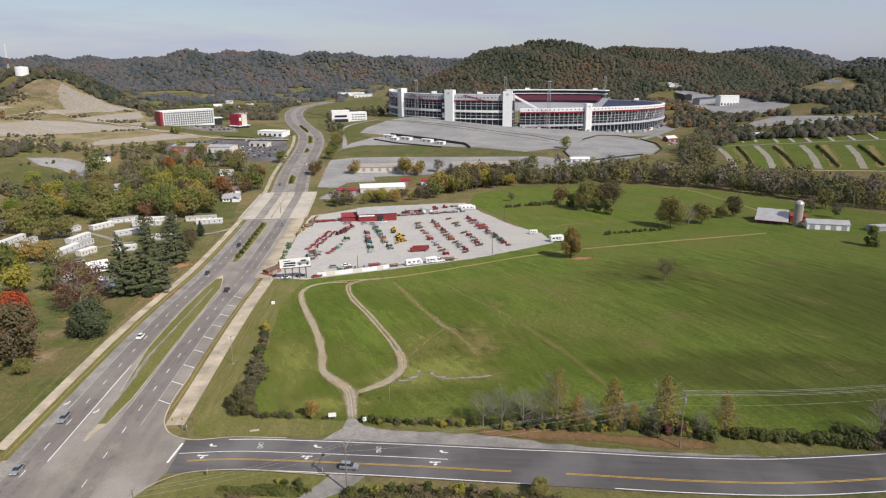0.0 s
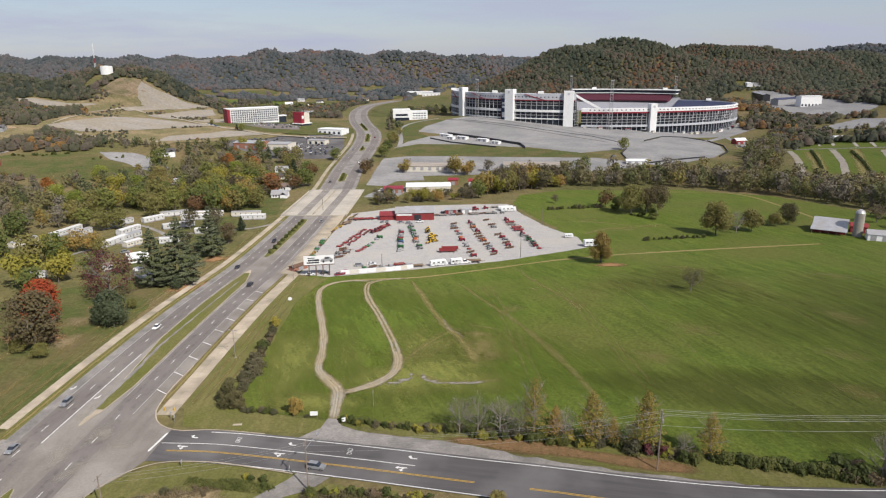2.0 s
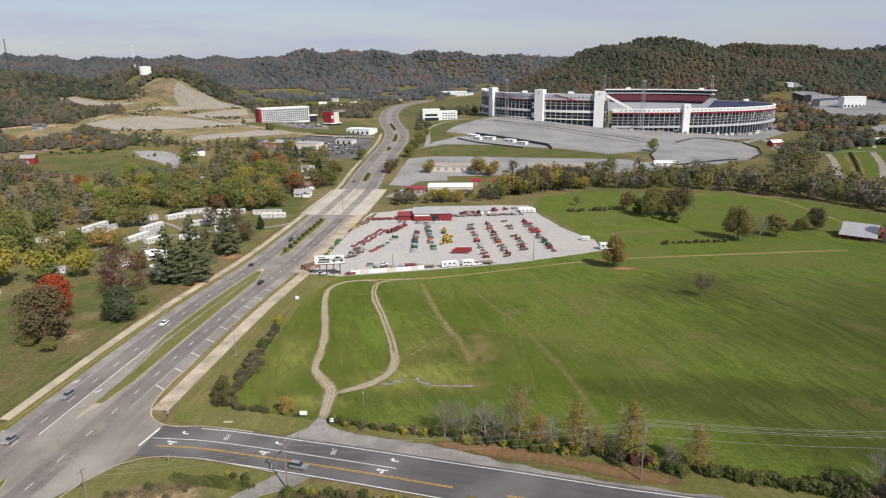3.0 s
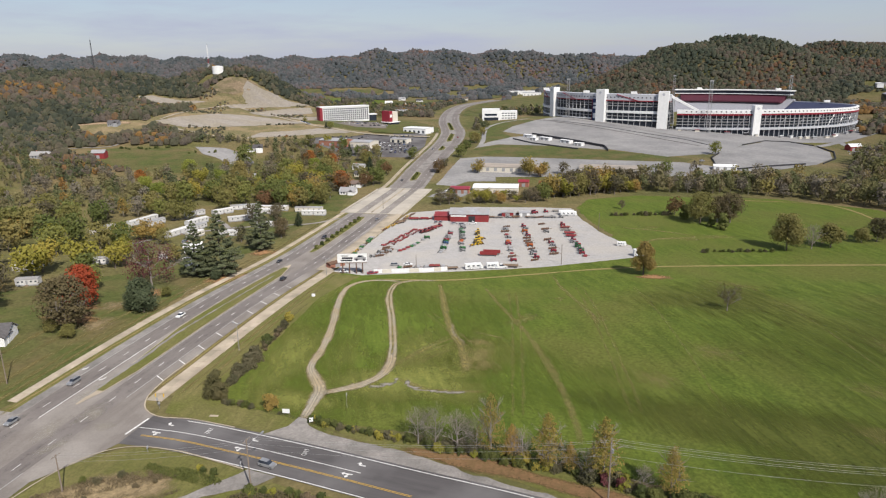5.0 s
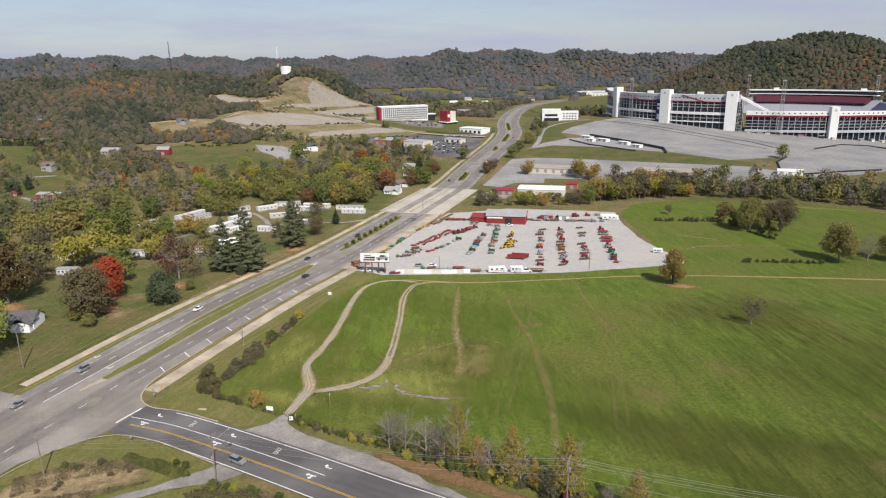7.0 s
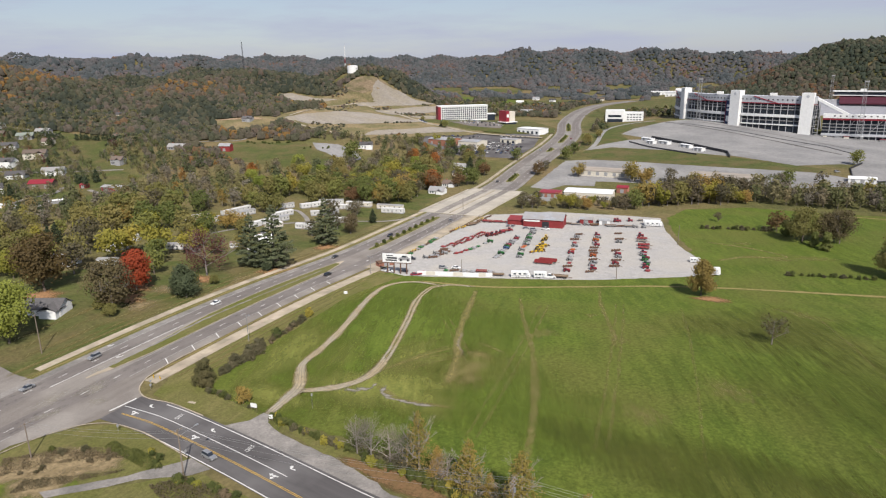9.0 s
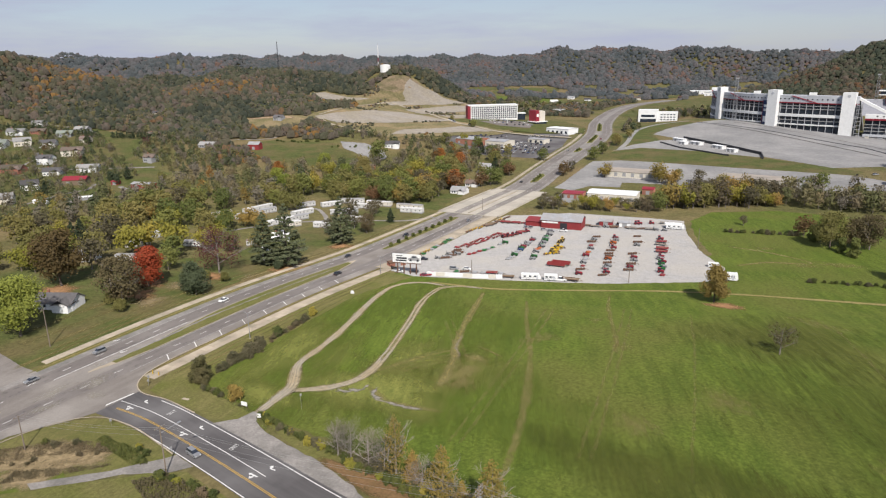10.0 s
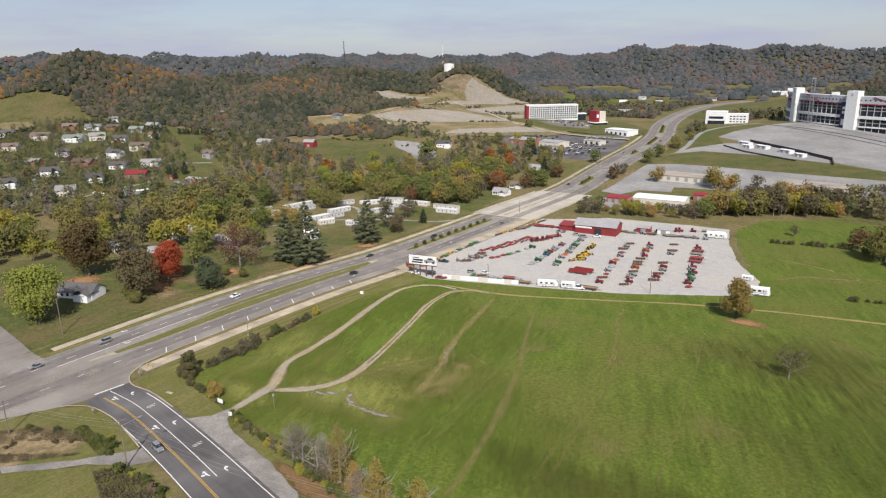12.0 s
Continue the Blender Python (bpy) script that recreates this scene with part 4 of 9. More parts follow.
# brighter green sheets on the left of the field, duller ones on the right
soft_area("lush_grass", -28, 236, 52, 80, M_brightgrass, "bright green stretch of the hay field", 0.072, 0.8, 14)
soft_area("lush_grass", 26, 206, 52, 34, M_brightgrass, "bright green stretch of the hay field", 0.076, 0.6, 0)
for x, y, rx, ry, turn, full in ((-6, 199, 34, 20, 10, 0.9), (-12, 224, 18, 26, 10, 0.65), (-54, 208, 14, 40, 10, 0.75), (-38, 179, 24, 9, 0, 0.75), (-72, 275, 8, 34, 4, 0.55), (10, 224, 16, 22, -10, 0.6), (-36, 215, 9, 26, 12, 0.45)):
    soft_area("short_grass", x, y, rx, ry, M_short, "short pale yellow-green grass of the hay field", 0.078, full, turn)
soft_area("thin_grass", 180, 262, 110, 84, M_dullgrass, "duller stretch of the hay field", 0.080, 0.5, 10)
soft_area("thin_grass", 118, 188, 74, 26, M_dullgrass, "duller stretch of the hay field", 0.088, 0.85, -6)
soft_area("thin_grass", 96, 300, 46, 40, M_dullgrass, "duller stretch of the hay field", 0.084, 0.45, 10)

# ---- tracks over the field ----
DIRT_TRACKS = []
DIRT_TRACKS.append([(-28.6, 168, 1.9), (-30.6, 179, 1.9), (-32.4, 187, 2.2), (-37, 193.5, 1.9), (-42.6, 201, 1.8), (-45, 212, 1.7), (-48.4, 226, 1.6), (-54.4, 244, 1.6), (-60.6, 261, 1.5), (-66, 278, 1.4), (-67.6, 289, 1.4), (-65, 298, 1.4), (-60.5, 302, 1.3), (-46, 304, 1.2)])
DIRT_TRACKS.append([(-31.6, 184.5, 1.9), (-27, 187.6, 2.0), (-21, 192.6, 2.0), (-17, 200, 1.9), (-17, 208, 1.9), (-20.3, 220, 1.9), (-25.8, 235, 1.8), (-34, 255.5, 1.7), (-41.9, 274, 1.7), (-46.8, 290, 1.6), (-47.4, 300, 1.5), (-43, 305.8, 1.4), (-30, 310, 1.2)])
soft_strip("worn_track", [(-28, 306, 1.9), (-20, 283.5, 1.9), (-11.2, 258, 2.0), (-4.6, 243, 2.1), (2, 230, 2.0), (7, 217, 2.4), (10, 207, 2.4)], M_worn, "faded worn track in the grass", "track", 0.11, full=0.6)
soft_strip("worn_track", [(-8, 252, 0.7), (-3.5, 242, 0.8), (3.4, 229.5, 0.7)], M_rut, "bare streak in the worn track", "track", 0.115, step=1.2, full=0.45, sway=0.8)
soft_strip("worn_track", [(-17, 206, 0.8), (-11, 220, 0.8), (-5, 232, 0.7), (2, 241, 0.6)], M_worn, "faint worn track in the grass", "track", 0.10, full=0.6)
soft_strip("worn_track", [(-60, 305, 1.2), (-30, 311, 1.4), (10, 331, 1.4), (45, 349, 1.4), (66, 357, 1.5), (100, 368, 1.7), (150, 385, 1.7), (200, 400, 1.8)], M_worn, "pale field track past the lone tree", "track", 0.11, full=1.1)
soft_strip("worn_track", [(62, 410, 1.4), (75, 425, 1.4), (95, 435, 1.2), (78, 445, 1.2), (50, 450, 1.2)], M_worn, "worn loop track behind the lot", "track", 0.11, full=0.6)
soft_strip("worn_track", [(100, 580, 1.6), (150, 583, 1.6), (200, 572, 1.8), (206, 560, 2.1), (214, 520, 1.9), (222, 470, 1.8), (226, 440, 1.8)], M_worn, "pale dirt lane to the barn", "track", 0.12, full=1.1)
soft_strip("worn_track", [(50, 170, 1.7), (48, 179, 1.7), (42, 199, 1.8), (33, 224, 1.6), (20, 252, 1.4), (6, 279, 1.2), (-6, 305, 1.0)], M_worn, "faint long wheel track over the field", "track", 0.10, full=0.42)
soft_strip("worn_track", [(50, 258, 1.4), (40, 284, 1.4), (29, 310, 1.4), (22, 332, 1.2)], M_worn, "faint wheel track over the field", "track", 0.10, full=0.4)
for a, b, c, d, full in ((30, 180, 6, 300, 0.30), (33, 181, 9, 301, 0.30), (62, 190, 34, 316, 0.28), (65, 191, 37, 317, 0.28), (-22, 262, 20, 208, 0.30), (-20, 264, 22, 210, 0.30), (88, 196, 60, 320, 0.25), (150, 200, 110, 330, 0.25)):
    soft_strip("wheel_mark", [(a, b, 0.7), (a * 0.65 + c * 0.35 + 1, b * 0.65 + d * 0.35, 0.8), (a * 0.3 + c * 0.7 + 1, b * 0.3 + d * 0.7, 0.8), (c, d, 0.7)], M_worn, "faint wheel mark in the grass", "track", 0.099, full=full)
soft_strip("silt_runnel", [(-19, 191.6, 0.6), (-14, 194, 1.0), (-11, 196, 0.8), (-10.6, 200, 0.6)], M_puddle, "grey silt washed across the grass", "silt", 0.14, step=0.8, full=0.7, sway=1.4)
soft_strip("silt_runnel", [(-8, 200.5, 0.5), (-7, 198, 0.7), (-4, 194.4, 0.8), (0, 193, 0.6), (6, 192.8, 0.75), (11, 193.4, 0.85), (15, 193.6, 0.5)], M_puddle, "broken silt rill beside the track", "silt", 0.145, step=0.8, full=0.8, sway=1.3)
for x, y, rx, ry in ((-16, 192.6, 2.6, 0.9), (-12.6, 194.6, 2.4, 1.3), (-11, 198.6, 1.0, 1.3), (-6.6, 197, 1.1, 1.6), (-3, 194, 1.8, 0.9), (3, 193, 2.0, 0.7), (11, 193.4, 2.6, 0.9)):
    soft_spot("silt_patch", x, y, rx, ry, M_puddle, "patch of grey dried silt", "silt", 0.15, 1.1, 8)
soft_strip("silt_bank", [(-12, 199, 1.6), (-7, 197.4, 2.0), (-1, 194.4, 1.5), (9, 194.2, 1.4), (20, 196, 1.0)], M_worn, "tan dried edge of the silt rill", "silt", 0.125, step=1.2, full=0.5, sway=0.6)
for k, line in enumerate(DIRT_TRACKS):
    a = np.array(line)
    t = np.gradient(a[:, :2], axis=0)
    t /= np.linalg.norm(t, axis=1)[:, None]
    soft_strip("dirt_track", [(u, v, w * 1.3) for u, v, w in line], M_worn, "pale two-wheel dirt track with a grassy middle", "track", 0.12, 1.5, (0.8, 0.6)[k], 0.3)
    bare = line if k == 0 else line[:6]
    soft_strip("bare_track", [(u, v, w * 1.05) for u, v, w in bare], M_rut, "bare pale tan middle of the dirt track", "track", 0.135, 1.5, 0.95, 0.15)
    for side in (-1, 1):
        q = a[:, :2] + np.stack([-t[:, 1], t[:, 0]], 1) * (side * a[:, 2] * 0.46)[:, None]
        soft_strip("wheel_rut", [(u, v, w * 0.42) for (u, v), w in zip(q.tolist(), a[:, 2].tolist())], M_rut, "bare pale wheel rut", "track", 0.145, 2.0, 0.8, 0.15)
for x, y, rx, ry, full in ((11, 221, 5.5, 10, 0.55), (14, 214, 4, 6, 0.5), (8, 234, 5, 4, 0.6), (12, 233, 3, 3, 0.4), (6, 224, 2.5, 6, 0.36)):
    soft_spot("worn_patch", x, y, rx, ry, M_worn, "streaky tan wear beside the track", "worn grass", 0.105, full, -10)
for a, b, c, d in ((-16, 206, 3, 238), (-14, 206, 6, 237), (-10, 208, 9, 236), (-15, 209, -2, 243), (18, 238, 2, 244)):
    soft_strip("wheel_mark", [(a, b, 0.5), (a * 0.6 + c * 0.4 - 1, b * 0.6 + d * 0.4 + 1, 0.6), (c, d, 0.5)], M_worn, "criss-cross wheel mark over the grass", "track", 0.108, step=1.5, full=0.45)
soft_strip("clay_cut", [(-615, 693, 4), (-590, 703, 6), (-566, 712, 6), (-545, 712, 4)], M_clay_cut, "bare clay cut up the wooded slope", "hillside", 0.75, step=6, full=1.2, sway=1.5)
soft_strip("clay_cut", [(-790, 925, 3), (-776, 905, 4), (-766, 884, 3)], M_clay_cut, "bare clay scar below the mast", "hillside", 0.75, step=6, full=1.1, sway=1.0)
for x, y in ((353, 899), (373, 886), (387, 878), (400, 871), (415, 846), (428, 832), (441, 819), (462, 808), (482, 801), (505, 796), (530, 794)):
    soft_strip("camp_bay", [(x - 7, y - 22, 2.2), (x, y, 2.4), (x + 7, y + 22, 2.2)], M_pale_lane, "short pale gravel bay in the upper camping field", "track", 0.3, step=5, full=1.3)
for line in ([(-690, 330), (-671, 339), (-638, 365), (-613, 389), (-561, 407), (-508, 434), (-480, 452)], [(-395, 222), (-408, 235), (-446, 259), (-484, 285), (-540, 306), (-600, 330), (-671, 339)], [(-432, 297), (-442, 319), (-453, 344), (-455, 368), (-470, 384)], [(-413, 330), (-430, 336), (-453, 344)],
             [(-840, 452), (-834, 458), (-815, 495), (-809, 512), (-780, 522), (-748, 527), (-690, 522)], [(-613, 389), (-640, 420), (-680, 440), (-735, 448), (-790, 440)], [(-395, 380), (-420, 384), (-440, 388)]):
    ribbon("village_lane", [(a, b, 2.0, 2.0) for a, b in line], M_shoulder, "narrow grey lane between village lawns", "lane", 0.26, jitter=0.2, step=4)
for x, y, rx, ry in ((-64, 125, 13, 10), (-54, 130, 12, 7), (-70, 117, 9, 8), (-57, 120, 9, 8), (-60, 129, 12, 6), (-8, 128, 22, 6)):
    soft_spot("dry_grass", x, y, rx, ry, M_drygrass, "dry tan grass mound at the corner", "grass", 0.1, 1.2, 35)
FAR_MEADOWS = ((-455, 1290, 75, 150), (-420, 1450, 70, 120), (-190, 1380, 75, 230), (-770, 1900, 90, 130), (-330, 1690, 55, 90), (-930, 1890, 55, 85))
for x, y, u, v in FAR_MEADOWS:
    patch("far_meadow", [(x + u * math.cos(a / 14 * 2 * math.pi), y + v * math.sin(a / 14 * 2 * math.pi)) for a in range(14)], M_lawn, "far green pasture in the upper valley", "field", lift=0.9, step=22, uneven=5)
patch("warehouse_yard", [(-104, 528), (-98, 574), (-76, 585), (-40, 580), (-36, 562), (-74, 556), (-78, 524)], M_park, "grey yard in front of the warehouse", "lot", lift=0.13, step=8, uneven=0.6)
# mowing streaks beside the highway
for off, y0, y1, w, full in ((-27.5, 150, 440, 1.4, 0.5), (-31, 160, 330, 1.4, 0.4), (-36, 158, 300, 1.5, 0.4), (-43, 160, 262, 1.6, 0.36), (-52, 165, 215, 1.8, 0.36), (25.2, 172, 306, 0.8, 0.6), (28.2, 176, 290, 0.8, 0.5), (31.6, 178, 262, 0.8, 0.5), (-19.8, 150, 450, 0.9, 0.9), (15.8, 172, 310, 0.8, 0.95)):
    n = int((y1 - y0) / 14)
    soft_strip("mown_streak", [(*hwy(y0 + (y1 - y0) * a / n, off), w) for a in range(n + 1)], M_streak, "dry mown streak of verge grass", "grass", 0.15, 4.0, full, 0.3)
ribbon("park_lane", [(-138, 432, 1.6, 1.6), (-150, 412, 1.6, 1.6), (-172, 401, 1.6, 1.6), (-196, 386, 1.6, 1.6), (-224, 352, 1.6, 1.6), (-232, 325, 1.6, 1.6)], M_shoulder, "grey lane between the mobile homes", "lane", 0.16, jitter=0.2, step=4)
ribbon("park_lane", [(-196, 386, 1.6, 1.6), (-214, 402, 1.6, 1.6), (-232, 412, 1.6, 1.6), (-250, 398, 1.6, 1.6)], M_shoulder, "grey lane between the mobile homes", "lane", 0.165, jitter=0.2, step=4)
for x, y, rx, ry, full in ((-93, 158, 5, 9, 0.45), (-98, 147, 4, 9, 0.4), (-90, 141, 4, 7, 0.4), (-103, 168, 3, 10, 0.35), (-84, 152, 5, 4, 0.35)):
    soft_spot("pale_stain", x, y, rx, ry, M_pale_lane, "pale chalky stain on the junction asphalt", "road", 0.19, full)
for off, y0, y1 in ((-12.9, 60, 450), (-9.3, 60, 450), (4.6, 60, 450), (8.2, 60, 450)):
    soft_strip("tyre_wear", [(*hwy(y, off), 1.1) for y in range(y0, y1 + 1, 13)], M_stain, "dark oil streak along the lane", "road", 0.18, 4.0, 0.16, 0.15)
for line, w in (([(-60, 962), (42, 891), (126, 812)], 1.0), ([(-40, 985), (70, 915), (140, 850)], 0.5)):
    soft_strip("drain_line", [(x, y, w * 1.6) for x, y in line], M_stain, "dark drain line across the stadium lot", "drain", 0.3, 8, 1.3, 0.1)
for x, y, rx, ry, full in ((-141, 212, 9, 12, 0.7), (-150, 232, 9, 8, 0.6), (-134, 262, 6, 12, 0.5)):
    soft_spot("dry_grass", x, y, rx, ry, M_drygrass, "dry tan grass on the roadside lawn", "grass", 0.12, full, 20)
patch("stadium_apron", [(-64, 1012), (10, 978), (60, 956), (140, 934), (250, 930), (300, 962), (345, 1010), (365, 1070), (352, 1075), (318, 1030), (262, 985), (190, 956), (120, 952), (40, 968), (-36, 1020)], M_park, "paved apron round the foot of the stadium", "paving", lift=0.1, step=12)
patch("stadium_apron", [(126, 758), (132, 800), (146, 880), (200, 905), (172, 842), (142, 770)], M_park, "paved strip between the two lots", "paving", lift=0.1, step=12)

# ---- road markings ----
def strips(name, lines, width, material, label, lift=0.2):
    """Painted lines, each a list of (x, y), in one mesh."""
    vs, fs, k = [], [], 0
    for line in lines:
        a = np.array(line, float)
        d = np.r_[0, np.cumsum(np.hypot(*np.diff(a, axis=0).T))]
        s = np.linspace(0, d[-1], max(2, int(d[-1] / 3) + 1))
        q = np.stack([smooth(s, d, a[:, c]) if len(d) > 2 else np.interp(s, d, a[:, c]) for c in (0, 1)], 1)
        t = np.gradient(q, axis=0)
        t /= np.linalg.norm(t, axis=1)[:, None]
        nr = np.stack([-t[:, 1], t[:, 0]], 1) * width / 2
        p = np.concatenate([q + nr, q - nr])
        vs.append(np.c_[p, lie(p[:, 0], p[:, 1]) + lift])
        n, i = len(s), np.arange(len(s) - 1)
        fs.append(np.stack([i, n + i, n + i + 1, i + 1], 1) + k)
        k += 2 * n
    return tagged(new(name, mesh_np(name, np.concatenate(vs), np.concatenate(fs), material)), label, "road marking", kind="structure")


def along(off, y0, y1, step=8.0):
    n = max(2, int(abs(y1 - y0) / step) + 1)
    return [hwy(y0 + (y1 - y0) * a / (n - 1), off) for a in range(n)]


def side_along(off, x0, x1, n=12):
    """A line beside the middle of the side road."""
    a = np.array(SIDE)
    xs = np.linspace(x0, x1, n)
    ys = smooth(xs, a[:, 0], a[:, 1])
    g = np.gradient(ys, xs)
    return [(x - off * t / math.hypot(1, t), y + off / math.hypot(1, t)) for x, y, t in zip(xs, ys, g)]


dashes = [along(o, y, y + 3.05) for o in (-11.2, 6.35) for y in np.arange(-54.6 + (0 if o > 0 else 5), 450, 12.19)]
strips("lane_dashes", dashes, 0.2, M_white_line, "white dashed lane lines")
strips("lane_dashes_far", [along(o, y, y + 3.05) for o in (-10.7, 6.7) for y in np.arange(566, 1100, 12.19)], 0.35, M_faint_line, "worn dashed lane lines", 0.34)
strips("edge_lines", [along(-14.8, 175, 450), along(2.6, 178, 300), along(10.1, 168, 300), along(-14.8, -50, 136), along(10.1, -50, 128), along(-7.5, 248, 300), along(10.1, 330, 450), along(2.6, 330, 450)], 0.22, M_faint_line, "worn white edge lines")
strips("turn_lane_lines", [along(-7.5, 152, 208), along(-7.5, 95, 136)], 0.3, M_white_line, "solid white turn lane line")
strips("gore_bars", [[hwy(y, 10.2), hwy(y - 2.6, 14.4)] for y in np.arange(183, 292, 12.2)], 0.35, M_white_line, "white slanted bars on the closed lane")
strips("stop_line", [[(-74.0, 159.6), (-74.6, 150.6)]], 0.65, M_white_line, "wide white stop line", 0.24)
strips("side_edge_lines", [side_along(7.0, -62, 140, 24), side_along(-6.9, -52, 22, 12), side_along(-6.9, 38, 140, 14)], 0.28, M_white_line, "white edge lines", 0.24)
strips("side_lane_line", [side_along(1.2, -73, -2, 12)], 0.24, M_white_line, "white lane line", 0.24)
strips("side_centre_lines", [side_along(-2.2, -70, 14, 14), side_along(-2.6, -70, 14, 14), side_along(-2.2, 27, 150, 16), side_along(-2.6, 27, 150, 16)], 0.2, M_yellow_line, "double yellow centre line", 0.24)


def flat_sign(name, polys, x, y, turn, material, label, lift=0.27):
    """Paint laid flat on the road, drawn with its tip along +y."""
    s = Solid()
    for p in polys:
        s.add([(a, b, 0) for a, b in p], [tuple(range(len(p)))])
    ob = new(name, s.mesh(name, material))
    ob.matrix_basis = stand(x, y, turn, lift)
    return tagged(ob, label, "road marking", kind="structure")


RIGHT_ARROW = [[(-0.2, -1.4), (0.2, -1.4), (0.2, -0.2), (-0.2, 0.1)], [(-0.2, 0.1), (0.2, -0.2), (0.5, 0.15), (0.5, 0.65), (0.1, 0.55)], [(0.5, -0.25), (1.3, 0.4), (0.5, 1.05)]]
LEFT_ARROW = [[(0.1, -1.5), (0.5, -1.5), (0.5, 0.7), (0.1, 0.7)], [(-0.3, 0.7), (0.9, 0.7), (0.3, 1.6)], [(0.1, -0.7), (0.1, -0.1), (-0.5, 0.1), (-0.5, -0.35)], [(-0.5, -0.8), (-0.5, 0.55), (-1.3, -0.1)]]
for x in (-66.5, -38.5, -5.0):
    (a, b), (c, d) = side_along(-0.6, x, x + 1, 2)[0], side_along(4.0, x + 1.2, x + 2.2, 2)[0]
    flat_sign("turn_arrow", LEFT_ARROW, a, b, 90, M_white_line, "white ahead-and-left arrow")
    flat_sign("turn_arrow", RIGHT_ARROW, c, d, 90, M_white_line, "white right-turn arrow")
flat_sign("turn_arrow", RIGHT_ARROW, *hwy(177, -5.6), 185, M_white_line, "white turn arrow")
flat_sign("turn_arrow", RIGHT_ARROW, *hwy(182, -16.4), 185, M_white_line, "white turn arrow")
for x, off in ((-52.5, 4.0), (-20.5, 4.0)):
    cu = bpy.data.curves.new("road_word", "FONT")
    cu.body, cu.align_x, cu.align_y, cu.size = "ONLY", "CENTER", "CENTER", 1.5
    tmp = new("tmp", cu)
    bpy.context.view_layer.update()
    word = bpy.data.meshes.new_from_object(tmp.evaluated_get(bpy.context.evaluated_depsgraph_get()))
    bpy.data.objects.remove(tmp)
    word.materials.clear()
    word.materials.append(M_white_line)
    word.transform(Matrix.Diagonal((0.75, 1.35, 1, 1)))
    ob = new("road_word", word)
    ob.matrix_basis = stand(*side_along(off, x, x + 1, 2)[0], 97, 0.29)
    tagged(ob, "white word ONLY painted in the turn lane", "road marking", kind="structure")

strips("corner_kerb", [[hwy(200, 14.9), hwy(178, 14.9), (-83.3, 170.2), (-79, 164.2), (-73, 161.4), (-62, 162.2), (-46, 161.0)], [hwy(112, 14.9), (-78.6, 134), (-75.2, 141), (-70, 145.2), (-58, 147.0), (-40, 144.8), (-32, 143.4)]], 0.4, M_conc, "tan concrete kerb round the junction corners", 0.27)

# ---- islands in the highway ----
def island(name, rows, fill, label, dirt=None):
    """A kerbed island: rows of (y, left, right) across the highway."""
    left, right = [hwy(y, a) for y, a, b in rows], [hwy(y, b) for y, a, b in rows]
    poly = left + right[::-1]
    ob = patch(name, poly, M_conc, label, "traffic island", lift=0.26, step=8)
    cx = [(y, a + 0.35, b - 0.35) for y, a, b in rows if b - a > 0.9]
    inner = [hwy(y, a) for y, a, b in cx] + [hwy(y, b) for y, a, b in cx][::-1]
    bm = drape(inner, 0.31, 6)
    me = bpy.data.meshes.new("grass")
    bm.to_mesh(me)
    bm.free()
    me.materials.append(fill)
    part("grass", me, fill, ob, "dry grass inside the kerb")
    return ob


island("median", [(161, -2.6, -1.9), (170, -3.3, 0.3), (185, -3.6, 1.9), (205, -5.2, 2.1), (222, -7.0, 2.1), (262, -7.0, 1.9), (296, -6.8, 0.6), (312, -6.2, -2.6), (318, -5.0, -4.2)], M_verge, "kerbed grass median with a bare dirt edge")
ribbon("median_dirt", [(*hwy(y, o), w, w) for y, o, w in ((166, -2.7, 0.3), (176, -3.0, 0.5), (195, -3.2, 0.6), (215, -4.0, 0.5), (240, -3.2, 0.3), (270, -2.8, 0.3), (300, -3.2, 0.2))], M_shoulder, "worn concrete gutter along the median", "median", 0.34, jitter=0.25, step=2)
island("median", [(345, -6.0, -3.6), (352, -6.6, -2.2), (400, -7.0, -1.8), (432, -7.2, -1.8), (440, -6.4, -2.6)], M_verge, "kerbed median planted with low shrubs")
island("median", [(132, -2.4, -1.2), (124, -3.4, 1.6), (80, -4.0, 2.0), (20, -4.0, 2.0)], M_verge, "kerbed grass median south of the junction")
for y0, y1 in ((602, 640), (735, 760), (790, 850), (880, 960)):
    island("median", [(y0, -4.6, -2.6), (y0 + 6, -6.0, 1.0), (y1 - 6, -6.0, 1.0), (y1, -4.6, -2.6)], M_verge, "planted median further up the highway")

# ---- bridge over the creek ----
bridge = thing("bridge", "long pale concrete highway bridge with white parapets", "bridge")
part("deck", ribbon_mesh("deck", hwy_line(452, 562, -24.5, 22), M_deck, 0.36, 1.1, step=5), M_deck, bridge, "pale concrete deck")
for nm, o in (("parapet", -24.3), ("parapet", 21.8)):
    part(nm, ribbon_mesh(nm, hwy_line(450, 552, o - 0.25, o + 0.25), M_deck, 1.2, 0.9, step=5), M_deck, bridge, "pale concrete parapet")
for y in range(460, 556, 12):
    px, py = hwy(y, 21.2)
    pz = float(lie(px, py))
    part("pier", Solid().box(px - 0.5, px + 0.9, py - 0.5, py + 0.5, pz - 1, pz + 0.2), M_deck, bridge)
part("median_kerb", ribbon_mesh("median_kerb", hwy_line(455, 560, -3.0, -1.8), M_conc, 0.62, 0.24, step=5), M_conc, bridge, "low concrete divider")
for o in (-13.6, 3.6):
    part("lane_wear", ribbon_mesh("lane_wear", hwy_line(452.5, 561.5, o, o + 6.4), M_asphalt, 0.40, 0, step=5), M_asphalt, bridge, "darker worn wheel lanes")
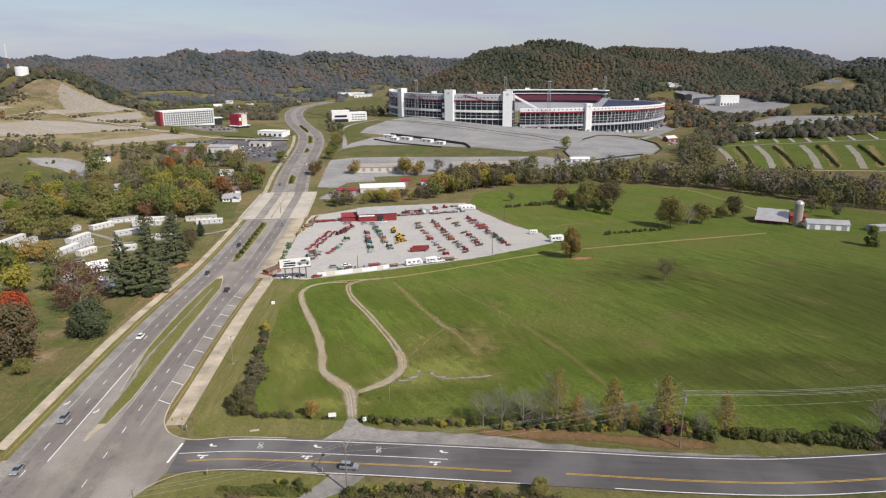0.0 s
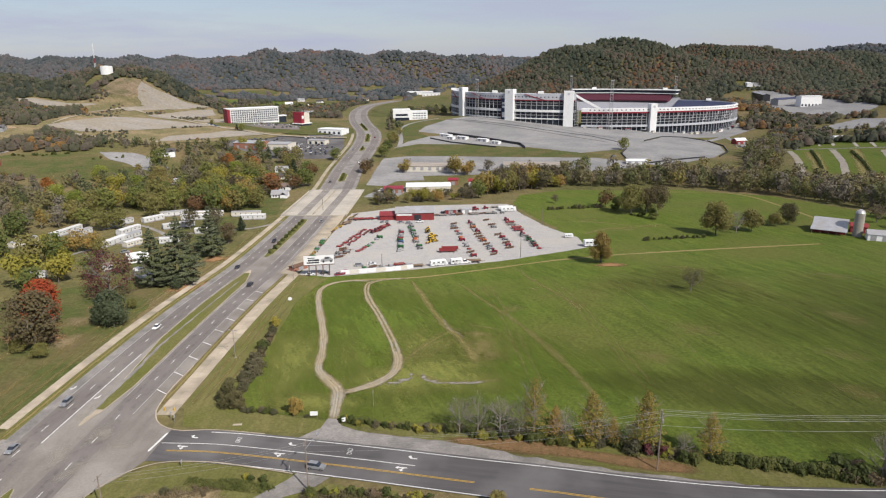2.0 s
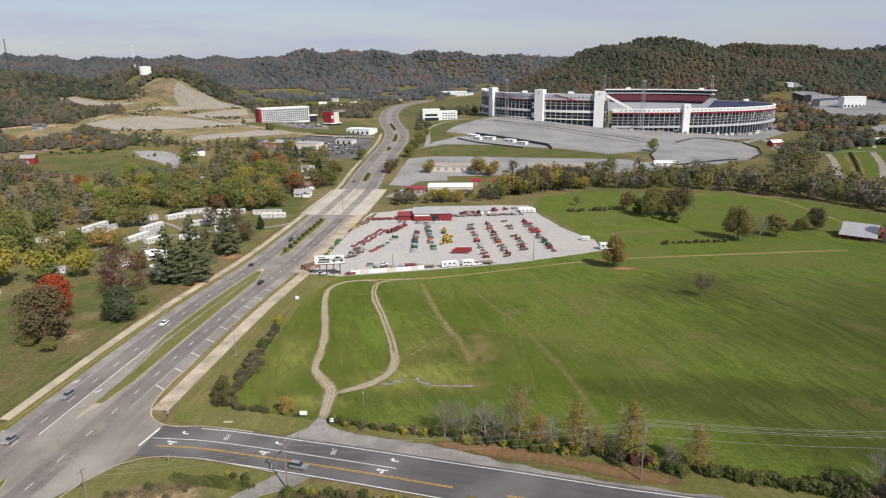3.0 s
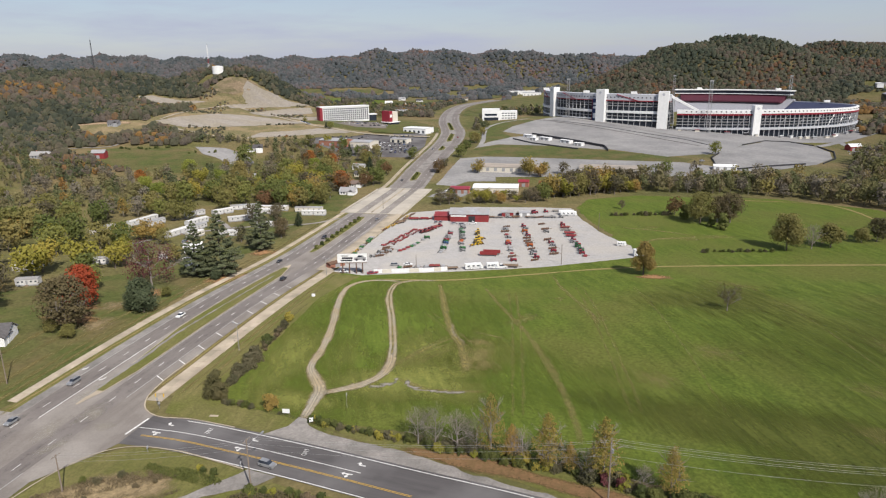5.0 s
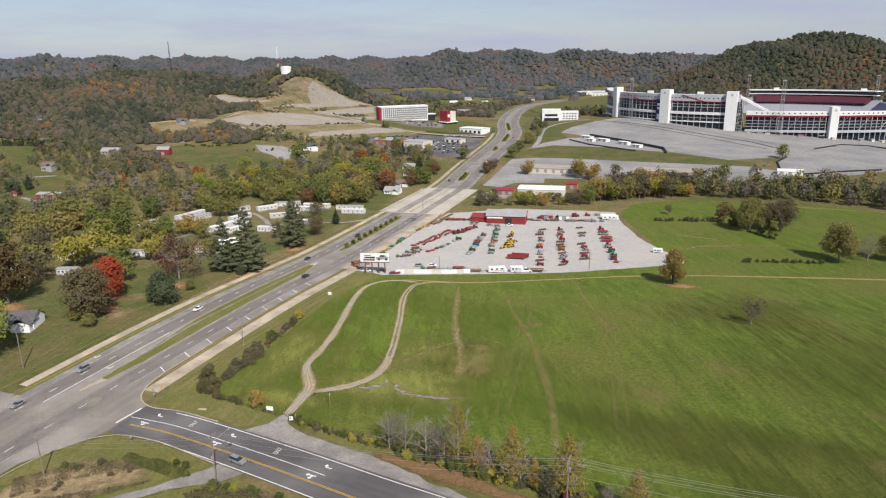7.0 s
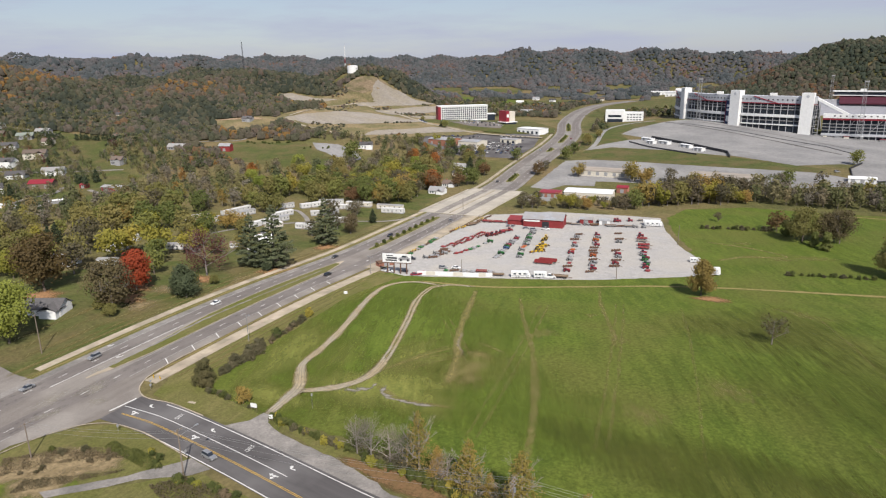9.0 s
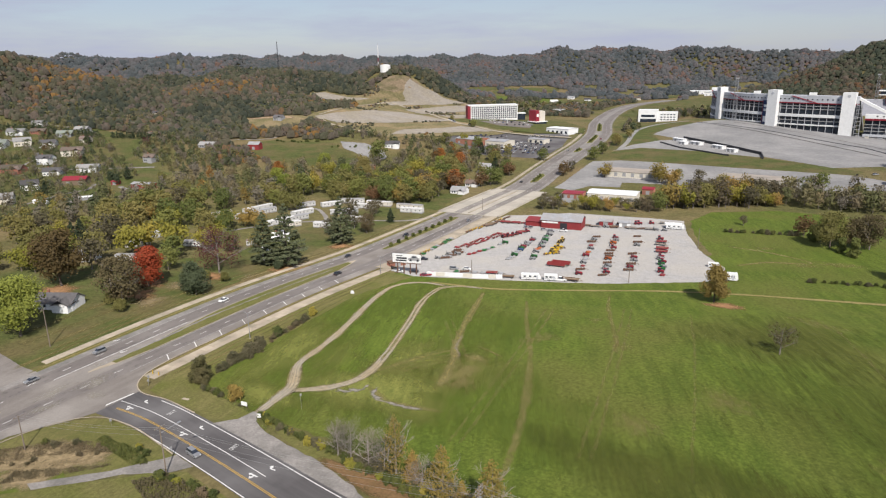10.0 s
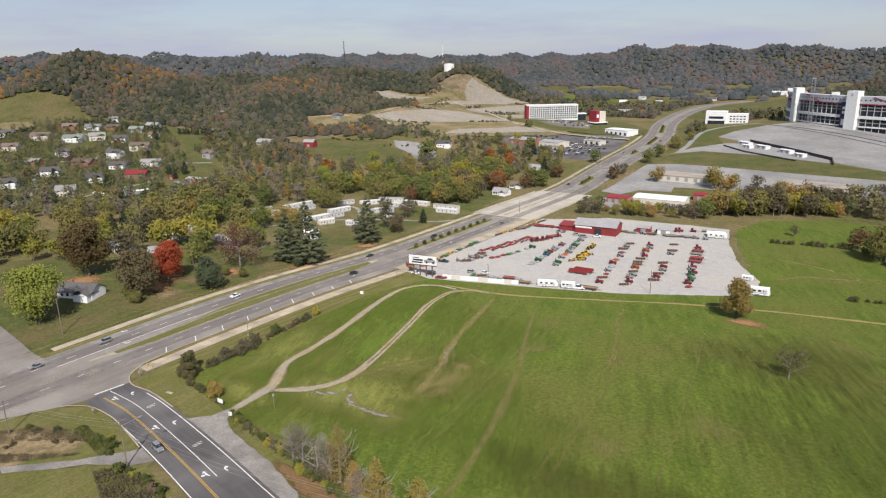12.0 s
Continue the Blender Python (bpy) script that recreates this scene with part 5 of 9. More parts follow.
strips("lane_dashes_bridge", [along(o, y, y + 3.05) for o in (-11, 6.4) for y in np.arange(458, 556, 12.19)], 0.28, M_faint_line, "worn dashed lane lines", 0.45)

# ---- concrete paths, slab by slab ----
def slab_path(name, y0, y1, lo, hi, length, label, lift=0.17, skip=()):
    """A path of cast slabs along the highway, with open joints between them."""
    base = ribbon(name, hwy_line(y0, y1, lo + 0.1, hi - 0.1), M_verge, label, "path", lift - 0.07)
    y, n = y0, 0
    while y < y1 - 0.5:
        c = [hwy(y + 0.05, lo), hwy(y + 0.05, hi), hwy(min(y + length, y1) - 0.05, hi), hwy(min(y + length, y1) - 0.05, lo)]
        d = lot_dip[n % len(lot_dip)]
        v = [(*p, float(lie(*p)) - 0.1) for p in c] + [(*p, float(lie(*p)) + lift + d) for p in c]
        part("slab", Solid().add(v, [(3, 2, 1, 0), (4, 5, 6, 7), (0, 1, 5, 4), (1, 2, 6, 5), (2, 3, 7, 6), (3, 0, 4, 7)]), M_conc, base)
        y, n = y + length, n + 1
    return base


lot_dip = [0.0, 0.02, -0.01, 0.012, -0.015, 0.006, 0.018]
slab_path("footpath_west", 158, 470, -24.6, -21.4, 4.6, "tan concrete path of cast slabs")
slab_path("frontage_strip", 168, 312, 17.0, 19.7, 4.6, "broad weathered strip of concrete slabs")
slab_path("frontage_strip", 168, 312, 19.75, 22.4, 4.6, "broad weathered strip of concrete slabs")

# ---- trees ----
def inside(x, y, poly):
    hit = False
    for (x0, y0), (x1, y1) in zip(poly, poly[1:] + poly[:1]):
        if (y0 > y) != (y1 > y) and x < (x1 - x0) * (y - y0) / (y1 - y0) + x0:
            hit = not hit
    return hit


RND = np.random.RandomState(5)


def leaf_quads(c, n, size, rs):
    """Small bent leaf clumps at the places c, facing roughly along n."""
    m = len(c)
    n = n + rs.normal(0, 0.65, (m, 3))
    n /= np.linalg.norm(n, axis=1)[:, None] + 1e-9
    r = rs.normal(0, 1, (m, 3))
    u = np.cross(n, r)
    u /= np.linalg.norm(u, axis=1)[:, None] + 1e-9
    w = np.cross(n, u)
    s = size * rs.uniform(0.55, 1.35, (m, 1))
    j = lambda: rs.uniform(0.6, 1.15, (m, 1))
    v = np.stack([c + (-u * j() - w * j() * 0.8) * s / 2, c + (u * j() - w * j() * 0.8) * s / 2, c + (u * j() * 0.8 + w * j()) * s / 2 + n * s * 0.15, c + (-u * j() * 0.8 + w * j()) * s / 2], 1)
    return v.reshape(-1, 3), np.arange(4 * m).reshape(-1, 4)


def crown(kind, h, w, count, size, seed):
    """Leaf clumps of a crown whose foot is at 0 and whose top is at h."""
    rs = np.random.RandomState(seed)
    if kind == "pine":
        tiers, spokes = 17, 7
        boughs = tiers * spokes
        bt = np.clip(np.repeat(np.linspace(0, 1, tiers) ** 1.1, spokes) + rs.normal(0, 0.008, boughs), 0, 1)
        ba = np.tile(np.arange(spokes) * 2 * np.pi / spokes, tiers) + np.repeat(rs.uniform(0, 6, tiers), spokes) + rs.normal(0, 0.22, boughs)
        bl = w / 2 * np.clip(1.03 - bt, 0, 1) ** 0.8 * rs.uniform(0.55, 1.12, boughs) * np.clip(0.6 + bt * 3.5, 0, 1)
        pick = rs.choice(boughs, count, p=(bl + 0.5) / (bl + 0.5).sum())
        r = rs.uniform(0.18, 1.0, count) ** 0.65
        reach, ang = bl[pick] * r, ba[pick] + rs.normal(0, 0.13, count) * (1.3 - r * 0.6)
        z = h * (0.09 + 0.9 * bt[pick]) + reach * (0.34 * (bt[pick] - 0.45)) + reach ** 2 * 0.010 + rs.normal(0, 0.007 * h, count)
        c = np.stack([np.cos(ang) * reach, np.sin(ang) * reach, np.clip(z, 0.4, h)], 1)
        n = np.stack([np.cos(ang) * 0.5, np.sin(ang) * 0.5, np.ones(count)], 1)
        return leaf_quads(c, n, size, rs)
    if kind == "spire":
        q = rs.beta(1.5, 1.9, count)
        r = w / 2 * np.clip(1.02 - q, 0, 1) ** 0.72 * np.clip(0.45 + q * 3.0, 0, 1) * rs.uniform(0.05, 1.0, count) ** 0.5
        a = rs.uniform(0, 2 * np.pi, count)
        r *= 0.78 + 0.3 * np.sin(a * 3 + q * 19) * np.sin(q * 31 + a)
        c = np.stack([np.cos(a) * r, np.sin(a) * r, h * (0.16 + 0.84 * q)], 1)
        return leaf_quads(c, np.stack([np.cos(a), np.sin(a), np.full(count, 0.7)], 1) + rs.normal(0, 0.5, (count, 3)), size, rs)
    lobes = {"round": 34, "tall": 30, "open": 24, "bush": 16}[kind]
    base = {"round": 0.16, "tall": 0.10, "open": 0.22, "bush": 0.02}[kind]
    f = rs.uniform(0, 1, lobes)
    zz = base * h + (0.93 - base) * h * (f + 0.12) / 1.12
    q = (zz / h - base) / (1 - base)
    prof = {"round": np.sqrt(np.clip(1 - (2 * q - 0.85) ** 2, 0.05, 1)), "tall": np.clip(1.15 - q, 0.2, 1) ** 0.7 * np.clip(q * 6, 0.5, 1),
            "open": np.sqrt(np.clip(1 - (2 * q - 1.15) ** 2, 0.08, 1)), "bush": np.sqrt(np.clip(1.05 - q, 0.1, 1))}[kind]
    a = rs.uniform(0, 2 * np.pi, lobes)
    d = w / 2 * 0.68 * prof * np.sqrt(rs.uniform(0.15, 1, lobes))
    lc = np.stack([np.cos(a) * d, np.sin(a) * d, zz], 1)
    lr = w * rs.uniform(0.09, 0.22, lobes) * (0.55 + 0.45 * prof)
    pick = rs.choice(lobes, count, p=lr ** 2 / (lr ** 2).sum())
    n = rs.normal(0, 1, (count, 3))
    n[:, 2] += 0.35
    n /= np.linalg.norm(n, axis=1)[:, None]
    c = lc[pick] + n * (lr[pick] * rs.uniform(0.5, 1.25, count))[:, None]
    out = c - np.array([0, 0, h * 0.42])
    n = n + 0.7 * out / (np.linalg.norm(out, axis=1)[:, None] + 1e-9)
    c[:, 2] = np.clip(c[:, 2], 0.25, h)
    return leaf_quads(c, n, size, rs)


def limbs(h, w, r, seed, levels=2, clear=0.25, split=5):
    """A tapered trunk with limbs."""
    rnd, s = random.Random(seed), Solid()
    top = Vector((rnd.uniform(-0.04, 0.04) * h, rnd.uniform(-0.04, 0.04) * h, h * 0.82))
    s.tube((0, 0, -0.3), top * 0.5, r, r * 0.65, 7)
    s.tube(top * 0.5, top, r * 0.65, r * 0.15, 6)

    def grow(p, d, length, rad, left):
        q = p + d * length
        s.tube(p, q, rad, rad * 0.45, 4 if left else 3)
        if left:
            for _ in range(split if left > 1 else (2 if levels == 1 else 4)):
                e = (d + Vector((rnd.gauss(0, 0.5), rnd.gauss(0, 0.5), rnd.uniform(0.0, 0.6)))).normalized()
                grow(p + d * length * rnd.uniform(0.4, 1.0), e, length * rnd.uniform(0.4, 0.62), rad * 0.42, left - 1)

    n = 4 if levels == 1 else 9
    for i in range(n):
        t = clear + (0.95 - clear) * i / n
        a = i * 2.4 + rnd.uniform(-0.4, 0.4)
        d = Vector((math.cos(a), math.sin(a), rnd.uniform(0.45, 1.0))).normalized()
        grow(top * t, d, w * 0.42 * (1.15 - 0.6 * t), r * (1 - t) * 0.55 + 0.03, levels)
    return s


def tree_kind(name, label, category, leaf, kind, h, w, count, size, seed, bark=None, levels=1, group=""):
    """One tree to copy: trunk with limbs, and a crown of leaf clumps."""
    ob = thing(name, label, category, group=group)
    if kind != "bush":
        part("trunk", limbs(h, w, h * 0.017 + 0.06, seed, levels, 0.12 if kind == "pine" else 0.25), bark or M_bark, ob)
    if count:
        v, f = crown(kind, h, w, count, size, seed)
        part("crown", mesh_np("crown", v, f, leaf), leaf, ob)
    return ob


def place(kind_ob, x, y, size=1.0, turn=0.0, label="", tall=1.0):
    m = stand(x, y, turn) @ Matrix.Diagonal((size, size, size * tall, 1))
    ob = copy_thing(kind_ob, m)
    return tagged(ob, label) if label else ob


def scrap(kinds):
    """Take the pattern trees out of the scene once copied."""
    for ob in kinds:
        for o in (*ob.children_recursive, ob):
            bpy.data.objects.remove(o)


T = {}
def kinds_of(key, *args, **kw):
    T[key] = tree_kind(*args, **kw)


kinds_of("scarlet", "maple_tree", "scarlet autumn maple with a dense rounded crown", "tree", L_red, "round", 19, 18, 5200, 0.72, 11)
kinds_of("maroon", "tree", "large half-bare grey tree with maroon leaves", "tree", L_maroon, "round", 23, 27, 2000, 0.62, 12, M_twig, 3)
kinds_of("dull", "tree", "grey-brown tree thinning in autumn", "tree", L_dull, "round", 23, 24, 4200, 0.8, 13, M_twig, 2)
kinds_of("russet", "tree", "broad tree turning dark red over green", "tree", L_orange, "round", 26, 27, 6500, 0.85, 14)
kinds_of("green", "tree", "broad green tree with yellowing leaves", "tree", L_olive, "round", 26, 27, 6800, 0.85, 15)
kinds_of("lime", "tree", "broad tree with bright yellow-green leaves", "tree", L_lime, "round", 25, 26, 7600, 0.75, 29)
kinds_of("orange", "tree", "tree in bright orange autumn leaf", "tree", L_bright, "round", 18, 18, 3600, 0.8, 31)
kinds_of("pine", "pine_tree", "tall grey-green pine with broad layered boughs", "tree", L_pine, "pine", 33, 25, 13000, 0.62, 16)
kinds_of("spruce", "cedar_tree", "dense dark green cone-shaped cedar", "tree", L_cedar, "tall", 16, 15, 5200, 0.6, 17)
kinds_of("golden", "tree", "golden-brown roadside tree in the field", "tree", L_amber, "tall", 17, 15, 5600, 0.6, 18)
kinds_of("sapling", "tree", "small bare grey tree standing alone in the grass", "tree", L_dull, "open", 10, 10, 650, 0.4, 19, M_twig, 2)
kinds_of("bare", "tree", "bare grey multi-stemmed tree in the hedgerow", "tree", L_haze, "round", 13, 12, 1500, 0.22, 20, M_paletwig, 3)
kinds_of("poplar", "tree", "slender pointed tree with thin golden leaves", "tree", L_gold, "spire", 16, 11.5, 1900, 0.36, 21, M_paletwig, 2)
kinds_of("amber", "tree", "half-bare pointed tree with thin amber leaves", "tree", L_amber, "spire", 18, 12.5, 2000, 0.28, 22, M_paletwig, 3)
kinds_of("hedge", "bush", "dense dark green hedgerow bush", "bush", L_hedge, "bush", 3.0, 4.6, 620, 0.42, 23)
kinds_of("farbush", "bush", "low clipped dark green hedge bush", "bush", L_hedge, "bush", 3.0, 4.6, 150, 0.9, 28)
kinds_of("scrub", "bush", "dry brown leafless scrub bush", "bush", L_scrub, "bush", 2.4, 4.4, 520, 0.36, 24)
kinds_of("ybush", "bush", "yellow-green leafy hedgerow bush", "bush", L_yellow, "bush", 3.2, 4.2, 600, 0.42, 25)
kinds_of("bigbush", "bush", "tall rounded dark green bush", "bush", L_olive, "round", 9, 11, 3000, 0.52, 26)
kinds_of("vergebush", "bush", "tall rounded dark olive bush", "bush", L_verge, "bush", 8, 10, 3800, 0.42, 33)
kinds_of("goldbush", "tree", "small round tree with golden leaves", "tree", L_gold, "round", 5.2, 5.2, 1100, 0.36, 34)
kinds_of("brush", "bush", "low tangled grey-brown brush", "bush", L_brush, "bush", 2.9, 5.4, 1100, 0.32, 35)
kinds_of("fieldbush", "bush", "broad rounded green clump of saplings", "bush", L_green, "bush", 11, 11, 2000, 0.7, 36)
kinds_of("redbush", "bush", "small dark red hedgerow bush", "bush", L_maroon, "bush", 3, 3.8, 480, 0.4, 27)
for key, leaf, label in (("w_green", L_green, "green tree in the autumn woods"), ("w_olive", L_olive, "olive-green tree in the autumn woods"), ("w_yellow", L_yellow, "yellow-green tree in the autumn woods"),
                         ("w_gold", L_gold, "golden tree in the autumn woods"), ("w_orange", L_orange, "orange tree in the autumn woods"), ("w_brown", L_brown, "brown half-bare tree in the autumn woods")):
    kinds_of(key, "tree", label, "tree", leaf, "round" if key not in ("w_brown", "w_yellow") else "open", 15, 16, 800 if key != "w_brown" else 500, 1.02, 40 + len(key) * 3, M_twig if key == "w_brown" else None, 1, "woodland trees")
kinds_of("w_cedar", "cedar_tree", "dark cedar in the autumn woods", "tree", L_dark, "pine", 14, 10, 800, 1.0, 61, group="woodland trees")

# roadside trees west of the highway
place(T["lime"], -150.5, 163.5, 0.95, 20)
place(T["russet"], -190, 201, 1.0, 50)
place(T["dull"], -146, 203, 0.95, 10)
place(T["bigbush"], -141, 198, 0.62, 30, "rounded bush with yellow-green leaves")
place(T["bigbush"], -150, 200, 0.6, 130, "rounded dark bush under the grey-brown tree")
place(T["scarlet"], -159, 224, 0.98, 80)
place(T["spruce"], -133.5, 230, 1.0, 0)
place(T["spruce"], -139.5, 232, 0.8, 90)
place(T["maroon"], -153, 259, 1.0, 30)
place(T["bigbush"], -138.5, 250, 0.5, 70, "low rounded dark green bush")
place(T["bigbush"], -147, 246, 0.55, 10, "low rounded dark green bush")
place(T["pine"], -136, 289, 1.0, 0)
place(T["pine"], -147, 284, 0.85, 100)
place(T["pine"], -147, 344, 0.86, 200)
place(T["spruce"], -134, 281, 0.45, 40)
place(T["dull"], -150, 372, 0.55, 40)
for px, py, rx, ry in ((-155, 214, 12, 11), (-163, 226, 10, 9), (-132, 282, 9, 9), (-142, 338, 9, 8), (-185, 196, 12, 10), (70, 337, 10, 6), (-150, 252, 9, 8), (-128, 288, 5, 10)):
    soft_spot("leaf_litter", px, py, rx, ry, M_litter, "rust-brown fallen leaves under the trees", "leaves", 0.14, 1.0)
# trees in the field
place(T["golden"], 65, 341, 1.0, 15)
place(T["sapling"], 96.5, 284, 1.1, 0)
FIELD_TREES = ((142, 414, "green", 0.80, "rounded dark olive tree alone in the hay field"), (156, 421, "bare", 1.1, "hazy bare grey tree in the hay field"), (167, 427, "bigbush", 1.5, "rounded yellow-olive tree in the hay field"),
               (196, 448, "dull", 0.62, "grey-brown rounded tree in the hay field"), (187, 444, "bigbush", 1.0, "low dark rounded tree in the hay field"), (101, 475, "green", 0.80, "broad olive tree in the field clump"),
               (112, 480, "dull", 0.75, "tall grey-brown tree in the field clump"), (120, 481, "dull", 0.85, "tall grey-brown tree in the field clump"), (114, 460, "fieldbush", 0.95, "dense dark green saplings in the field clump"),
               (91, 486, "fieldbush", 0.9, "dense dark green saplings in the field clump"), (86, 498, "w_orange", 0.95, "small russet tree beside the field clump"), (108, 466, "fieldbush", 0.8, "dense dark green saplings in the field clump"),
               (240, 366, "fieldbush", 1.1, "broad green clump in the field"), (262, 440, "w_brown", 0.7, "brown tree beside the barn"), (255, 458, "w_brown", 0.8, "brown tree beside the barn"), (272, 470, "w_olive", 1.0, "olive tree behind the barn"))
for x, y, k, size, label in FIELD_TREES:
    place(T[k], x, y, size, x * 7 % 360, label)
for px, py, rx, ry in ((108, 438, 16, 7), (92, 428, 9, 5), (70, 455, 10, 5)):
    soft_spot("worn_patch", px, py, rx, ry, M_worn, "thin tan worn patch in the hay field", "worn grass", 0.09, 0.4, 12)
# hedgerow above the side road
CAMP_HEDGES = ((354, 814, 306, 664), (386, 788, 346, 658), (424, 766, 385, 652), (458, 743, 428, 650), (-480, 616, -433, 646), (-525, 662, -473, 682), (-396, 622, -368, 635))
hedge_rnd = random.Random(3)
def row_of(keys, line, gap, lo, hi, spread=1.2):
    """Bushes along a line of places."""
    for (x0, y0), (x1, y1) in zip(line, line[1:]):
        n = max(1, int(math.hypot(x1 - x0, y1 - y0) / gap))
        for a in range(n):
            s = (a + hedge_rnd.random() * 0.7) / n
            place(T[hedge_rnd.choice(keys)], x0 + (x1 - x0) * s + hedge_rnd.uniform(-spread, spread), y0 + (y1 - y0) * s + hedge_rnd.uniform(-spread, spread), hedge_rnd.uniform(lo, hi), hedge_rnd.uniform(0, 360))


row_of(["brush", "hedge"], [(97, 397), (116, 404), (136, 409)], 2.3, 0.45, 0.85, 0.8)
row_of(["brush", "hedge"], [(42, 484), (60, 491), (84, 498)], 3.0, 0.5, 1.2, 1.0)
row_of(["hedge", "brush", "hedge", "ybush"], [(-26, 168.2), (-16, 167), (-4, 164.6), (3, 163.6)], 1.1, 0.35, 0.75, 0.8)
row_of(["brush", "hedge"], [(4, 163.8), (28, 161.6)], 2.1, 0.55, 1.0, 1.4)
row_of(["ybush", "hedge"], [(12, 161.4), (28, 159.6), (40, 157.8)], 2.6, 0.6, 0.95, 0.7)
row_of(["hedge", "brush", "ybush"], [(28, 161.2), (56, 156.5), (72, 154)], 1.5, 0.7, 1.25, 1.6)
row_of(["hedge"], [(72, 154.2), (100, 151.5)], 1.3, 0.8, 1.05, 0.5)
row_of(["scrub", "hedge", "redbush"], [(99, 152), (122, 151)], 1.5, 1.1, 1.7, 1.8)
row_of(["brush", "hedge"], [(-57, 173), (-46, 172)], 1.3, 0.4, 0.7, 0.6)
row_of(["brush", "hedge"], [(-38, 171), (-33, 170.4)], 1.7, 0.35, 0.6, 0.4)
for x, y, k, s in ((8, 163.5, "bare", 0.8), (13, 162.5, "bare", 0.9), (19, 162.5, "bare", 0.85), (24, 162, "bare", 0.8), (28, 161.3, "amber", 1.0), (33.4, 160.8, "poplar", 0.66), (36, 160.5, "bare", 0.7), (42.5, 159, "poplar", 0.98), (44.6, 158.6, "bare", 0.6),
                   (48, 158.6, "poplar", 0.55), (55.8, 157.4, "poplar", 1.08), (71, 155, "poplar", 0.85), (52, 157.5, "bare", 0.6), (65, 156, "bare", 0.5), (110, 152, "bare", 1.0), (116, 151.5, "bare", 1.05), (113, 150, "dull", 0.4)):
    place(T[k], x, y, s, x * 31 % 360)
for x, y in ((60, 155), (56, 156)):
    place(T["redbush"], x, y, 1.0, x * 17)
# bushes between verge and field
place(T["vergebush"], -63.5, 177, 1.0, 40, "tall rounded dark olive bush on the verge")
place(T["vergebush"], -60, 174.5, 0.7, 140, "tall rounded dark olive bush on the verge")
place(T["goldbush"], -41, 172, 1.05, 0, "small round golden tree by the field gate")
row_of(["brush", "brush", "hedge"], [(-62, 183), (-63.4, 190)], 1.9, 0.6, 0.9, 0.7)
row_of(["brush"], [(-63.4, 190), (-64.4, 199), (-65.6, 207)], 1.6, 0.9, 1.35, 1.2)
row_of(["brush", "scrub"], [(-66, 209), (-70.4, 236)], 1.5, 0.4, 0.85, 0.8)
place(T["hedge"], -68, 216, 1.25, 0, "rounded olive-green bush on the verge")
place(T["ybush"], -71.2, 239, 1.25, 0)
place(T["brush"], -71, 234, 0.8, 60)
row_of(["scrub", "brush", "hedge"], [(-72, 128), (-62, 135), (-50, 138)], 4.2, 0.3, 0.65, 2.6)
row_of(["scrub"], [(-66, 118), (-57, 127), (-46, 134)], 3.6, 0.3, 0.6, 3.0)
row_of(["hedge", "ybush"], [(-45, 141), (-37, 139), (-34, 135)], 2.2, 0.4, 0.7, 1)
row_of(["scrub", "hedge", "ybush"], [(-27, 135), (-14, 136), (2, 134), (16, 130)], 2.2, 0.5, 1.0, 1.2)
place(T["bigbush"], 19, 132, 0.5, 0, "round dark green roadside bush")
def thicket(name, poly, count, high, size, leaf, label, seed):
    """Low tangled growth filling a plot: many small twiggy clumps, one mesh."""
    rs = np.random.RandomState(seed)
    xs, ys = [p[0] for p in poly], [p[1] for p in poly]
    c = []
    while len(c) < count:
        x, y = rs.uniform(min(xs), max(xs)), rs.uniform(min(ys), max(ys))
        lump = 0.5 + 0.5 * math.sin(x * 0.55 + 2 * math.sin(y * 0.31)) * math.sin(y * 0.6 + x * 0.2)
        if inside(x, y, poly) and rs.rand() < 0.25 + lump:
            c.append((x, y, float(lie(x, y)) + high * rs.rand() * (0.35 + lump)))
    c = np.array(c)
    v, f = leaf_quads(c, rs.normal(0, 1, c.shape) + np.array([0, 0, 0.6]), size, rs)
    return tagged(new(name, mesh_np(name, v, f, leaf)), label, "scrub", kind="stuff")


thicket("scrub", [(-77, 121), (-68, 131), (-56, 138), (-46, 137), (-55, 132), (-65, 124), (-70, 115)], 4200, 0.7, 0.26, L_scrub, "tangled dry brown scrub on the corner plot", 71)
thicket("scrub", [(-62, 118), (-50, 127), (-42, 132.5), (-45, 129), (-54, 119), (-60, 113)], 2600, 0.6, 0.26, L_scrub, "tangled dry brown scrub along the driveway", 74)
thicket("scrub", [(-58, 140), (-44, 140), (-35, 138), (-37, 135), (-48, 136), (-58, 137)], 3600, 0.9, 0.3, L_hedge, "low green brambles on the corner plot", 72)
thicket("scrub", [(-26, 137), (0, 134.5), (24, 131), (24, 120), (-10, 124), (-30, 130)], 9000, 1.5, 0.36, L_scrub, "tangled dry brown scrub below the side road", 73)
# shrubs on the planted median
for a in range(10):
    place(T["hedge"], *hwy(353 + a * 8.6, -4.5), 0.85, a * 40, "clipped dark shrub on the median")
